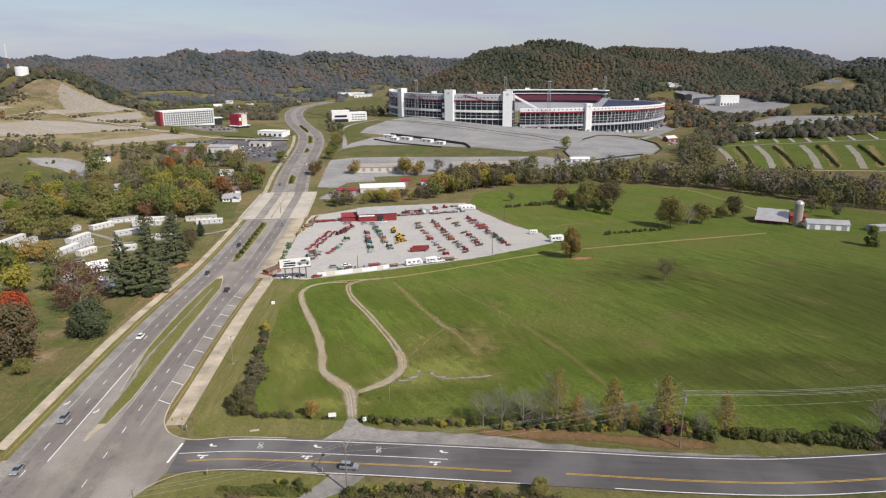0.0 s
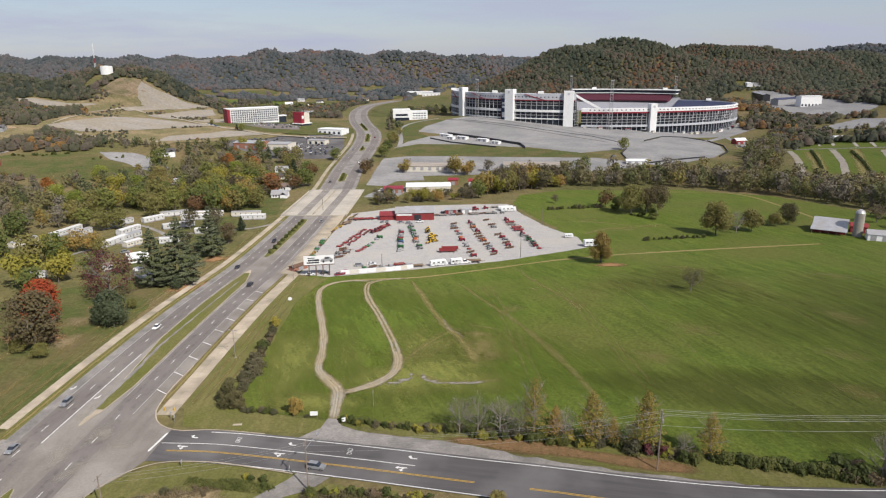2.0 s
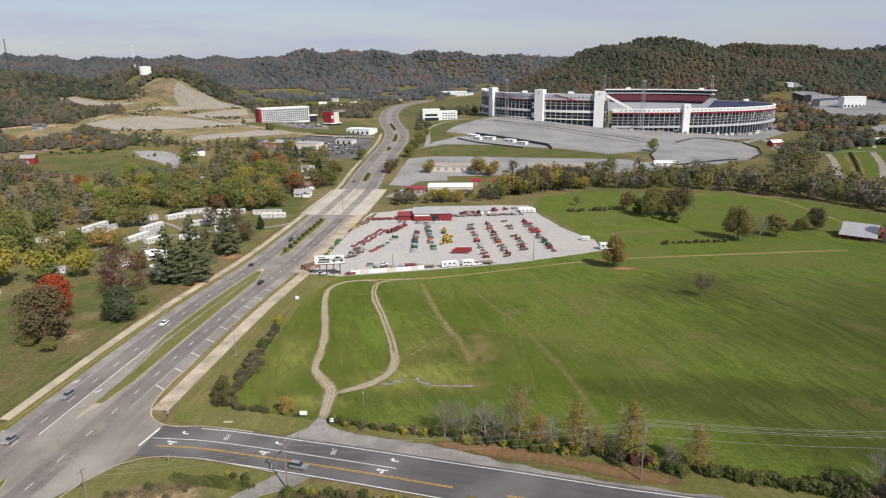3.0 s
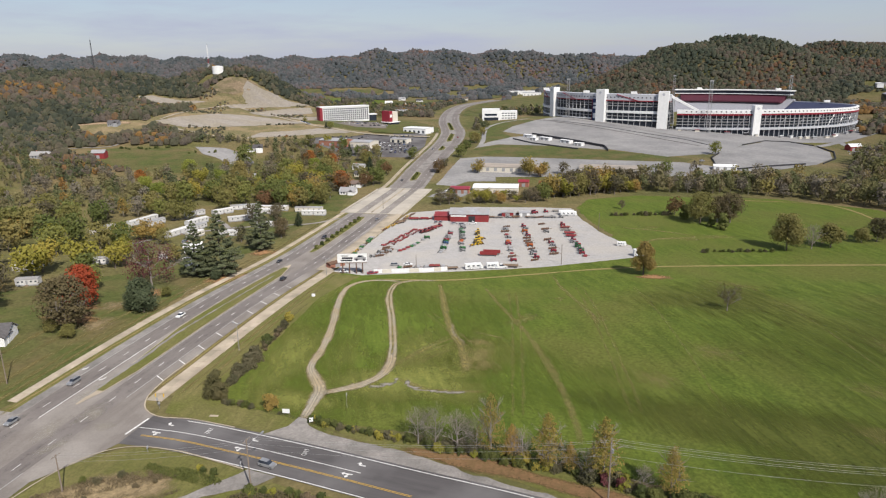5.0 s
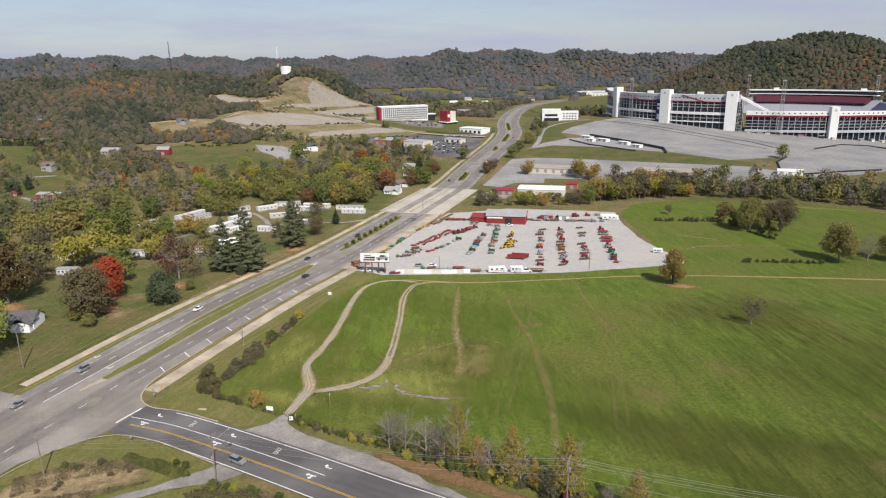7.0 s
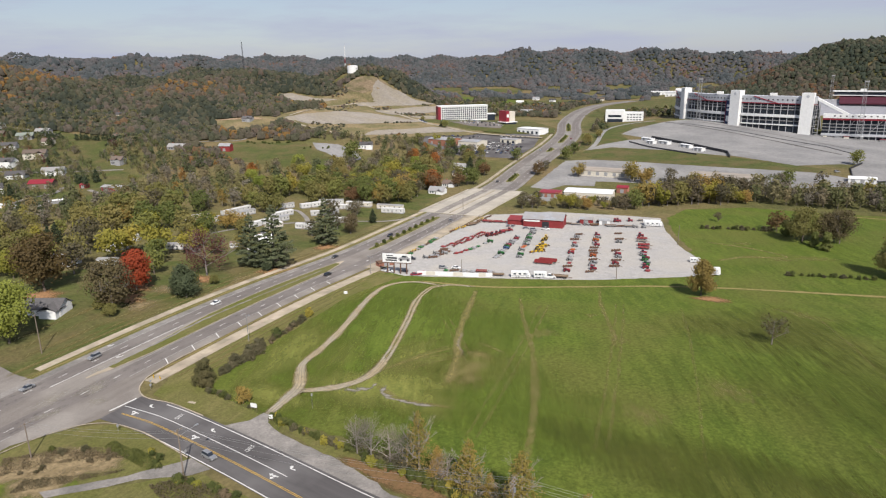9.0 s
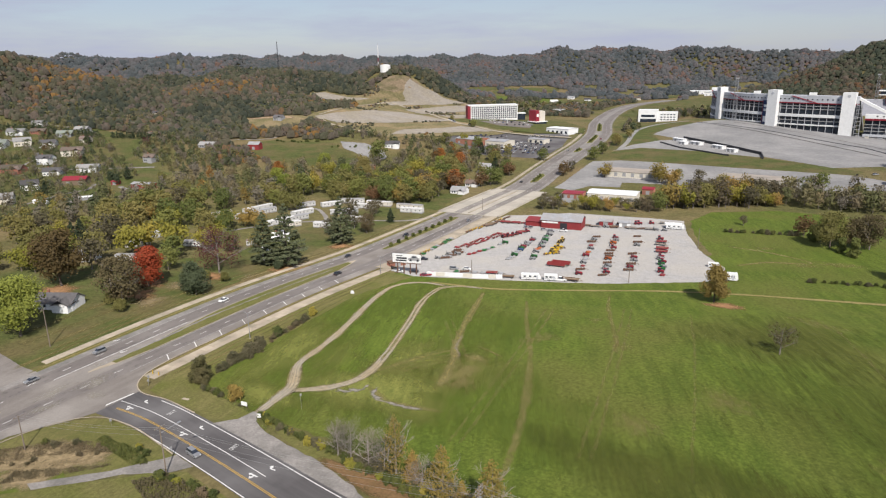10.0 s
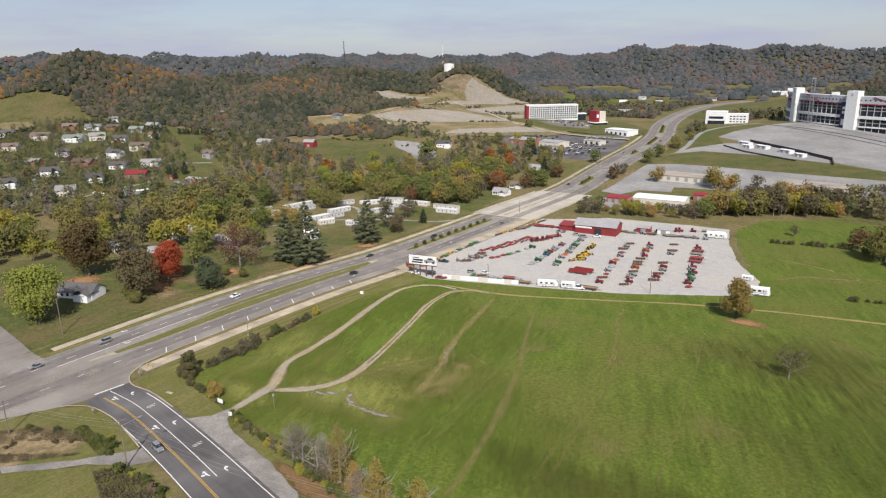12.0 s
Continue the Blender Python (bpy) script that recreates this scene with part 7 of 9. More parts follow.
W, B, S = M_white, M_brick, M_cream
for x, y, t, w, d, h, wall, roof, label in (
        (-166, 187, 28, 17, 9, 3, W, M_shingle, "white single-storey house with a dark roof and porch"),
        (-236, 238, 25, 15, 8, 3, W, M_tin, "white single-storey house with a pale roof"),
        (-172, 523, 8, 13, 9, 3, W, M_tin, "white house with a light metal roof beside the bridge"),
        (-181, 560, 10, 11, 8, 3, W, M_brownroof, "small white house among the trees"),
        (-198, 612, 5, 12, 8, 3, S, M_shingle, "small cream house among the trees"),
        (-212, 640, 5, 12, 8, 3, W, M_tin, "white house with a pale roof in the trees"),
        (-340, 656, 30, 16, 9, 4, W, M_shingle, "white farmhouse beside the paved yard"),
        (-282, 566, 20, 10, 7, 3, W, M_tin, "small white cottage in a clearing"),
        (-308, 572, 10, 13, 7, 3, B, M_brownroof, "low brick house at the yard's edge"),
        (-770, 404, 40, 24, 12, 5.5, S, M_brownroof, "cream two-storey house with a brown hipped roof"),
        (-798, 451, 35, 20, 11, 5, B, M_brownroof, "brick house with a brown roof below the meadow"),
        (-726, 423, 40, 24, 11, 5, W, M_greenroof, "wide white house with a grey-green roof"),
        (-769, 468, 35, 22, 11, 4, W, M_greyroof, "white house with a pale grey roof"),
        (-711, 444, 65, 18, 12, 5, S, M_greyroof, "cream house with a grey gable"),
        (-751, 485, 30, 19, 10, 3.2, B, M_brownroof, "long low house with a brown roof"),
        (-677, 455, 45, 18, 11, 4.5, W, M_shingle, "white house with a dark hipped roof"),
        (-606, 414, 25, 16, 10, 6, W, M_shingle, "tall white house with dormers and a dark roof"),
        (-613, 447, 40, 22, 11, 5.5, S, M_brownroof, "cream and brick house with steep gables"),
        (-528, 413, 40, 20, 10, 4, W, M_greyroof, "long white house with a pale roof and tall gable"),
        (-547, 389, 40, 17, 10, 4, W, M_shingle, "white house with a grey gable roof"),
        (-500, 343, 60, 14, 11, 5, W, M_shingle, "white house with a steep dark gable"),
        (-594, 375, 30, 22, 11, 4.5, B, M_brownroof, "brick house with a broad brown roof"),
        (-568, 332, 60, 17, 11, 5, W, M_shingle, "white house with dark panels on its roof"),
        (-663, 385, 35, 17, 10, 5, W, M_shingle, "white house beside a maroon tree"),
        (-637, 344, 30, 14, 9, 4, B, M_greyroof, "small brick house on the upper street"),
        (-453, 299, 55, 15, 11, 5, S, M_greyroof, "cream house with a grey hipped roof"),
        (-597, 536, 25, 14, 9, 4.5, B, M_brownroof, "brick house under the wooded hill"),
        (-504, 465, 20, 12, 9, 5, M_grey, M_brownroof, "weathered grey farmhouse in the brush"),
        (-714, 518, 25, 17, 10, 4, M_grey, M_greyroof, "grey house at the end of the upper street"),
        (-795, 509, 30, 17, 10, 4, W, M_greyroof, "white house above the evergreen hedge"),
        (-526, 280, 60, 16, 11, 5, W, M_shingle, "white house with a dark gable at the lower street"),
        (-741, 359, 45, 19, 11, 4.5, S, M_brownroof, "tan house at the village edge"),
        (-655, 487, 30, 12, 9, 4, S, M_brownroof, "small cream house under dark trees"),
        (-506, 539, 20, 19, 10, 3.2, M_grey, M_greyroof, "low grey house beside the climbing lane"),
        (-708, 493, 40, 18, 10, 4, M_grey, M_greenroof, "house with a grey-green roof among trees"),
        (-836, 390, 40, 18, 11, 5, S, M_shingle, "pale house behind a dark hedge"),
        (-480, 246, 50, 16, 10, 4, W, M_shingle, "white house at the lower street"),
        (-560, 700, 20, 13, 9, 4, M_grey, M_shingle, "small grey house high on the cut slope"),
        (-752, 652, 20, 13, 9, 4, S, M_shingle, "small pale house on the wooded hillside"),
        (-340, 1130, 15, 20, 12, 4, W, M_tin, "far white farmhouse beside the highway"),
        (-471, 1413, 25, 16, 10, 4, W, M_white, "far white house in the upper valley"),
        (-493, 1563, 10, 15, 10, 4, W, M_tin, "far white house by the meadow"),
        (-342, 1574, 10, 18, 10, 4, S, M_brownroof, "far cream house on the valley road"),
        (-397, 1337, 20, 16, 10, 4, W, M_white, "far white house in the upper valley"),
        (-429, 1500, 20, 15, 10, 4, W, M_shingle, "far white house with a dark roof")):
    house(x, y, t, w, d, h, wall, roof, label)


def mobile_home(x, y, turn, length=17, width=4.3, label="long white mobile home", roof=None, wall=None):
    """A mobile home: body, shallow roof, skirt, door, steps and windows."""
    ob = thing("mobile_home", label, "mobile home", stand(x, y, turn), group="mobile homes")
    a, b = length / 2, width / 2
    part("body", Solid().box(-a, a, -b, b, 0.7, 3.4), wall or M_homewhite, ob)
    part("skirt", Solid().box(-a + 0.1, a - 0.1, -b + 0.1, b - 0.1, -0.6, 0.7), M_grey, ob)
    part("roof", Solid().gable(-a - 0.15, a + 0.15, -b - 0.2, b + 0.2, 3.42, 3.85, 0.12), roof or M_homewhite, ob)
    for k in (-0.36, -0.18, 0.2, 0.4):
        part("window", Solid().box(k * length - 0.4, k * length + 0.4, -b - 0.04, -b + 0.05, 1.8, 2.55), M_glass, ob)
    part("door", Solid().box(-0.4, 0.5, -b - 0.05, -b + 0.05, 0.8, 2.8), M_grey, ob)
    part("steps", Solid().box(-0.6, 0.7, -b - 1.3, -b, 0, 0.35).box(-0.6, 0.7, -b - 0.8, -b, 0.35, 0.7), M_wood, ob)
    clear_of(x, y, length * 0.36 + 1)
    return ob


TAN = M_cream
for x, y, t, l, lab, wall, roof in (
        (-161, 438, 12, 17, "white caravan and awning beside the highway", None, None), (-170, 448, 12, 20, "long tan mobile home behind the caravan", TAN, M_tin), (-197, 446, 12, 20, "long pale mobile home with a tan wall", TAN, None),
        (-222, 444, 30, 19, "long white mobile home with a porch", None, M_tin), (-201, 433, 12, 18, "long pale mobile home beside a lane", None, None), (-228, 426, 60, 15, "white mobile home with a carport", None, None),
        (-243, 414, 70, 15, "white mobile home at the woods' edge", None, M_tin), (-201, 410, 40, 20, "long white mobile home with a red car port", None, None), (-226, 393, 78, 17, "long white mobile home on a lawn", None, None),
        (-216, 379, 78, 14, "white mobile home with a pale grey roof", None, M_tin), (-186, 370, 15, 11, "low white trailer beside the pine", None, None), (-264, 386, 84, 24, "long white mobile home beside an open lawn", None, None),
        (-252, 384, 84, 14, "white mobile home beside an open lawn", None, M_tin), (-219, 364, 82, 22, "long white mobile home above a parked car", None, None), (-205, 362, 70, 11, "white and tan travel trailer", TAN, None),
        (-257, 357, 70, 10, "white trailer under trees with clutter", None, M_tin), (-272, 358, 76, 17, "pale mobile home with a dull grey roof", TAN, M_tin), (-160, 297, -42, 19, "long rounded pale trailer behind the pines", None, None),
        (-188, 311, 40, 5, "small white garden shed with a brown roof", None, M_brownroof), (-258, 292, 30, 15, "white mobile home under bare trees", None, None), (-212, 247, 25, 10, "white trailer beside a red car", None, M_tin),
        (-240, 272, 70, 14, "white mobile home half hidden by trees", TAN, None), (-214, 290, 28, 12, "white mobile home deep under trees", None, M_tin), (-176, 396, 15, 12, "white trailer behind the pine", None, None)):
    mobile_home(x, y, t, l, label=lab, roof=roof, wall=wall)
house(-183, 330, 40, 10, 7, 3, W, M_white, "small white gabled house behind the pine", False)

# farmstead
barn = thing("barn", "old barn with a rusting pale metal roof and open red front", "barn", stand(216, 433, -28) @ Matrix.Diagonal((0.9, 0.9, 0.82, 1)))
part("wall", Solid().box(-10, 10, -8, 8, -1, 5), M_red, barn, "weathered red boards")
part("roof", Solid().gable(-10.6, 10.6, -8.8, 8.8, 5, 10.5), M_tin, barn, "pale patched metal roof")
part("lean_to_roof", Solid().add([(-11, -8.4, 5.2), (11, -8.4, 5.2), (11, -13, 3.4), (-11, -13, 3.4), (-11, -8.4, 5.0), (11, -8.4, 5.0), (11, -13, 3.2), (-11, -13, 3.2)], [(0, 1, 2, 3), (7, 6, 5, 4), (0, 4, 5, 1), (1, 5, 6, 2), (2, 6, 7, 3), (3, 7, 4, 0)]), M_tin, barn, "pale lean-to roof")
for x in (-10, -5, 0, 5, 10):
    part("post", Solid().box(x - 0.15, x + 0.15, -12.7, -12.4, -1, 3.3), M_wood, barn)
part("gable_end", Solid().add([(-10, -8, 5), (-10, 8, 5), (-10, 0, 10.2), (10, -8, 5), (10, 8, 5), (10, 0, 10.2)], [(0, 1, 2), (5, 4, 3)]), M_red, barn)
silo = thing("silo", "tall grey concrete silo with a pale domed cap", "silo", stand(226, 420))
part("shaft", Solid().tube((0, 0, -1), (0, 0, 14.5), 2.7, 2.7, 20), M_deck, silo, smooth_faces=False)
for z in range(1, 14, 2):
    part("hoop", Solid().tube((0, 0, z), (0, 0, z + 0.15), 2.76, 2.76, 20), M_grey, silo)
part("dome", Solid().tube((0, 0, 14.5), (0, 0, 15.9), 2.8, 2.1, 20).tube((0, 0, 15.9), (0, 0, 16.8), 2.1, 0.3, 20), M_tin, silo, "pale metal dome")
low_building("milking_barn", 240, 411, -16, 24, 9, 3.8, M_white, M_tin, "long white barn with a pale metal roof", "barn", 2.2, 4)
low_building("red_shed", 232, 432, -20, 9, 7, 4, M_red, M_red, "small red shed behind the silo", "shed", 1.8, 1)
low_building("hay_shed", 268, 405, 10, 10, 6, 3, M_grey, M_tin, "small grey shed at the farm drive", "shed", 1.0, 1)

# tank and masts on the hill
tank = thing("water_tank", "squat white water tank on the hilltop", "water tank", stand(-642, 1047, 0, 2.5))
part("drum", Solid().tube((0, 0, -4), (0, 0, 9), 9.2, 9.2, 28), M_white, tank)
part("cap", Solid().tube((0, 0, 9), (0, 0, 10), 9.2, 1.5, 28), M_white, tank)
for x, y, h, label in ((-678, 1074, 46, "red and white lattice radio mast on the hilltop"), (-815, 955, 56, "thin dark lattice radio mast on the ridge")):
    ob = thing("radio_mast", label, "radio mast", stand(x, y))
    n = 6
    for a in range(n):
        lattice = Solid()
        z0, z1, w0, w1 = h * a / n, h * (a + 1) / n, 1.7 - 0.2 * a, 1.5 - 0.2 * a
        c0 = [(w0 * math.cos(k * 2.094), w0 * math.sin(k * 2.094)) for k in range(3)]
        c1 = [(w1 * math.cos(k * 2.094), w1 * math.sin(k * 2.094)) for k in range(3)]
        for k in range(3):
            lattice.tube((*c0[k], z0), (*c1[k], z1), 0.17, 0.17, 4)
            for b in range(3):
                u, v = b / 3, (b + 1) / 3
                p, q = Vector((*c0[k], z0)).lerp(Vector((*c1[k], z1)), u), Vector((*c0[(k + 1) % 3], z0)).lerp(Vector((*c1[(k + 1) % 3], z1)), v)
                lattice.tube(p, q, 0.13, 0.13, 3)
        part("section", lattice, (M_white if a % 2 or a > 3 else M_brightred) if "red" in label else M_dark, ob)
    part("antenna", Solid().tube((0, 0, h), (0, 0, h + 4), 0.18, 0.1, 5), M_steel, ob)
sign = thing("hillside_sign", "row of blue-white blocks on a bare hillside", "sign", stand(676, 1200, -38, 1.5))
for a in range(9):
    part("block", Solid().box(-13 + a * 2.9, -10.6 + a * 2.9, -0.3, 0.3, 0, 4.6), M_band, sign)
patch("bare_slope", [(626, 1235), (656, 1222), (689, 1230), (709, 1232), (702, 1182), (693, 1148), (646, 1166), (626, 1202)], M_bank, "bare tan slope around the hillside sign", "hillside", lift=1.0, step=10, uneven=3)

# ---- vehicles and machines ----
def wheel(ob, x, y, r, w, rim=None):
    t = part("wheel", Solid().tube((x, y - w / 2, r), (x, y + w / 2, r), r, r, 12), M_tyre, ob)
    part("rim", Solid().tube((x, y - w / 2 - 0.02, r), (x, y + w / 2 + 0.02, r), r * 0.55, r * 0.55, 10), rim or M_rim, t)


PAINT = {"white": M_white, "silver": M_steel, "black": M_dark, "red": M_brightred, "blue": M_blue, "grey": M_grey}


def car_kind(colour, style):
    """A parked or stopped car to copy, nose along +x."""
    label = {"car": f"{colour} saloon car", "suv": f"{colour} sport utility car", "pickup": f"{colour} pickup truck"}[style] + " with dark windows"
    ob = thing({"car": "car", "suv": "car", "pickup": "pickup_truck"}[style], label, {"car": "car", "suv": "car", "pickup": "pickup truck"}[style], group="cars")
    p = PAINT[colour]
    lg = {"car": 2.3, "suv": 2.35, "pickup": 2.8}[style]
    hh = {"car": 0.92, "suv": 1.08, "pickup": 1.08}[style]
    part("body", Solid().side([(-lg, 0.35), (lg - 0.05, 0.35), (lg, 0.6), (lg - 0.12, hh - 0.12), (lg - 1.15, hh), (-lg + 0.15, hh), (-lg, hh - 0.15)], -0.9, 0.9, 0.06, hh - 0.2), p, ob)
    top = {"car": 1.45, "suv": 1.75, "pickup": 1.8}[style]
    cab = {"car": [(-1.75, hh), (1.05, hh), (0.25, top - 0.04), (-1.15, top - 0.04)], "suv": [(-2.2, hh), (1.1, hh), (0.45, top - 0.04), (-2.0, top - 0.04)], "pickup": [(-0.55, hh), (1.35, hh), (0.75, top - 0.04), (-0.45, top - 0.04)]}[style]
    part("window_glass", Solid().side(cab, -0.8, 0.8, 0.14, hh + 0.1), M_glass, ob)
    a, b = cab[3][0], cab[2][0]
    part("roof", Solid().box(a + 0.05, b - 0.05, -0.64, 0.64, top - 0.06, top), p, ob)
    if style == "pickup":
        part("load_bed", Solid().box(-lg + 0.15, -0.7, -0.72, 0.72, hh - 0.02, hh + 0.02), M_dark, ob)
    for x in (-lg + 0.85, lg - 0.85):
        for y in (-0.82, 0.82):
            wheel(ob, x, y, 0.34, 0.24)
    for y in (-0.62, 0.62):
        part("headlight", Solid().box(lg - 0.12, lg - 0.02, y - 0.16, y + 0.16, 0.6, 0.76), M_white, ob)
        part("tail_light", Solid().box(-lg - 0.01, -lg + 0.1, y - 0.14, y + 0.14, 0.66, 0.82), M_brightred, ob)
    return ob


CARS = {(c, s): car_kind(c, s) for c, s in (("white", "car"), ("silver", "car"), ("black", "car"), ("red", "car"), ("blue", "car"), ("white", "suv"), ("black", "suv"), ("silver", "suv"), ("white", "pickup"), ("black", "pickup"), ("red", "pickup"), ("grey", "suv"))}


def park(key, x, y, turn, lift=0.12):
    return copy_thing(CARS[key], stand(x, y, turn, lift))


# cars on the highway and the side road
for key, y, off in ((("white", "car"), 232, -13.0), (("silver", "suv"), 172.5, -13.0), (("silver", "car"), 148, -12.9), (("black", "car"), 322, -13.0), (("black", "suv"), 378, -9.5), (("black", "suv"), 290, 4.6), (("silver", "car"), 432, 8.2), (("black", "car"), 600, -12), (("white", "suv"), 680, 5), (("silver", "car"), 740, -12), (("red", "car"), 820, 6)):
    x0, y0 = hwy(y, off)
    park(key, x0, y0, 94 if off > 0 else -86, 0.2)
for key, x, off in ((("silver", "suv"), -26, -4.6),):
    sx, sy = side_along(off, x, x + 1, 2)[0]
    park(key, sx, sy, -8, 0.22)

lot_rnd = random.Random(21)
colours = [k for k in CARS if k[0] != "red"]
# dealer's lot and hotel car park
for x0, y0, n, dx, dy, t in ((-232, 708, 9, 5.4, 0.9, 96), (-236, 722, 9, 5.4, 0.9, 96), (-240, 742, 10, 5.4, 0.9, 96), (-243, 752, 8, 5.4, 0.9, 96), (-232, 790, 6, 5.4, -1, 80), (-330, 868, 7, 4.0, 4.0, 130), (-318, 858, 8, 4.2, 4.0, 130), (-296, 850, 7, 4.4, 3.6, 130), (-290, 770, 6, 6, 2, 100), (-296, 758, 6, 6, 2, 100)):
    for a in range(n):
        if lot_rnd.random() < 0.88:
            park(lot_rnd.choice(colours), x0 + a * dx, y0 + a * dy, t + lot_rnd.uniform(-3, 3), 1.05 if y0 > 845 else 0.25)
for x, y, t in ((-50, 432, 20), (-56, 434, 30), (-66, 436, 95), (-69, 435, 95), (-44, 437, 10), (-84, 338, 20), (-60, 331, 10), (-54, 334, 5), (-80, 553, 0), (-96, 560, 20), (-88, 578, 10), (-262, 356, 30), (-200, 346, 30), (120, 720, 30), (290, 880, 60), (292, 868, 60), (286, 858, 70), (310, 845, 80)):
    park(lot_rnd.choice(colours), x, y, t, 0.15)


# further rows of cars, too far off for more than body and cabin
far_body = Solid().side([(-2.2, 0.35), (2.2, 0.35), (2.25, 0.8), (1.2, 0.95), (-2.1, 1.0), (-2.25, 0.7)], -0.9, 0.9, 0.05, 0.9)
far_cabin = Solid().side([(-1.7, 0.95), (0.9, 0.95), (0.3, 1.5), (-1.4, 1.5)], -0.8, 0.8, 0.15, 1.2).mesh("cabin", M_glass)
far_paint = [far_body.mesh("body", m) for m in (M_white, M_dark, M_grey, M_steel, M_white, M_dark, M_blue)]
for x0, y0, n, dx, dy, t, lift in ((-232, 715, 9, 5.0, 0.9, 96, 0.3), (-238, 733, 9, 5.0, 0.9, 96, 0.3), (-236, 760, 8, 5.0, 0.9, 96, 0.3), (-300, 748, 6, 5, 3, 110, 0.3), (-238, 800, 6, 5.4, 2, 96, 0.3), (-385, 850, 9, 3.0, -3.0, 45, 1.15), (-340, 900, 8, 5, -2.5, 70, 1.0), (-236, 862, 5, 4.5, 1, 96, 0.3), (-95, 566, 5, 4, 1.5, 100, 0.3)):
    for a in range(n):
        if lot_rnd.random() < 0.85:
            paint = lot_rnd.randrange(len(far_paint))
            ob = thing("car", ("white", "black", "grey", "silver", "white", "black", "blue")[paint] + " car parked in a row on the lot", "car", stand(x0 + a * dx, y0 + a * dy, t + lot_rnd.uniform(-4, 4), lift), group="cars parked in far rows")
            part("body", far_paint[paint], None, ob)
            part("cabin", far_cabin, None, ob)


def tractor_kind(colour, paint, cab):
    """A farm tractor to copy."""
    ob = thing("tractor", f"{colour} farm tractor " + ("with a glazed cab" if cab else "with an open seat and roll bar") + "", "tractor", group="machinery in rows")
    part("hood", Solid().side([(0.1, 0.75), (1.9, 0.75), (1.95, 1.25), (1.7, 1.45), (0.1, 1.5)], -0.36, 0.36, 0.06, 1.3), paint, ob)
    part("chassis", Solid().box(-0.9, 1.8, -0.22, 0.22, 0.45, 0.8), M_dark, ob)
    for y in (-0.95, 0.5):
        part("fender", Solid().box(-1.3, -0.1, y, y + 0.45, 1.35, 1.5), paint, ob)
    if cab:
        part("cab_glass", Solid().box(-1.2, 0.15, -0.55, 0.55, 1.2, 2.35, 0.06), M_glass, ob)
        part("cab_roof", Solid().box(-1.3, 0.25, -0.65, 0.65, 2.35, 2.52), paint, ob)
    else:
        part("seat", Solid().box(-0.9, -0.4, -0.25, 0.25, 1.2, 1.35).box(-1.0, -0.88, -0.25, 0.25, 1.3, 1.75), M_dark, ob)
        part("roll_bar", Solid().box(-1.2, -1.1, -0.5, -0.42, 1.2, 2.3).box(-1.2, -1.1, 0.42, 0.5, 1.2, 2.3).box(-1.2, -1.1, -0.5, 0.5, 2.22, 2.3), M_dark, ob)
    for y in (-0.78, 0.78):
        wheel(ob, -0.7, y, 0.75, 0.42, paint)
        wheel(ob, 1.5, y, 0.42, 0.3, paint)
    return ob


def loader_kind(colour, paint):
    ob = tractor_kind(colour, paint, True)
    ob.name = "loader"
    tagged(ob, f"{colour} tractor loader with a raised front bucket", "loader")
    part("boom", Solid().tube((0.3, -0.5, 1.4), (2.8, -0.5, 0.7), 0.08, 0.08, 4).tube((0.3, 0.5, 1.4), (2.8, 0.5, 0.7), 0.08, 0.08, 4), paint, ob)
    part("bucket", Solid().side([(2.7, 0.2), (3.5, 0.15), (2.9, 0.9), (2.65, 0.9)], -0.9, 0.9), M_rust, ob)
    return ob


def rake_kind(colour, paint):
    """A hay tool: a slanting frame with spoked wheels and tines."""
    ob = thing("hay_rake", f"{colour} hay tool with a slanting frame and tined wheels", "farm tool", group="machinery in rows")
    part("frame", Solid().tube((-2.4, -1.0, 0.7), (2.2, 0.9, 0.8), 0.1, 0.1, 4).tube((-2.2, 0.9, 0.6), (1.2, -0.6, 0.8), 0.08, 0.08, 4).tube((2.2, 0.9, 0.8), (3.6, 0.2, 0.5), 0.08, 0.08, 4), paint, ob)
    for a in range(4):
        x, y = -1.9 + a * 1.1, -0.9 + a * 0.5
        part("tine_wheel", Solid().tube((x, y, 0.7), (x + 0.08, y - 0.12, 0.7), 0.68, 0.68, 10), paint if a % 2 else M_rust, ob)
    for y in (-0.7, 0.7):
        wheel(ob, -0.6, y, 0.35, 0.2)
    return ob


def mower_kind(colour, paint):
    ob = thing("mower", f"{colour} mower deck with a drawbar and gearbox", "farm tool", group="machinery in rows")
    part("deck", Solid().side([(-1.1, 0.25), (0.9, 0.25), (1.0, 0.5), (0.5, 0.72), (-0.9, 0.72)], -1.25, 1.25, 0.1, 0.6), paint, ob)
    part("drawbar", Solid().tube((0.8, 0, 0.5), (2.2, 0, 0.55), 0.09, 0.07, 4), M_rust, ob)
    for y in (-0.9, 0.9):
        wheel(ob, -1.3, y, 0.3, 0.2)
    return ob


def wagon_kind(label, paint, length=6.0, sides=0.5):
    ob = thing("wagon", label, "farm wagon", group="machinery in rows")
    a = length / 2
    part("bed", Solid().box(-a, a, -1.15, 1.15, 0.8, 1.0), M_wood, ob)
    part("sides", Solid().box(-a, a, -1.2, -1.12, 0.9, 0.9 + sides).box(-a, a, 1.12, 1.2, 0.9, 0.9 + sides).box(-a, -a + 0.08, -1.15, 1.15, 0.9, 0.9 + sides), paint, ob)
    part("drawbar", Solid().tube((a, 0, 0.6), (a + 1.6, 0, 0.5), 0.08, 0.08, 4), M_rust, ob)
    for x in (-a + 1.1, a - 1.1):
        for y in (-1.0, 1.0):
            wheel(ob, x, y, 0.42, 0.25)
    return ob


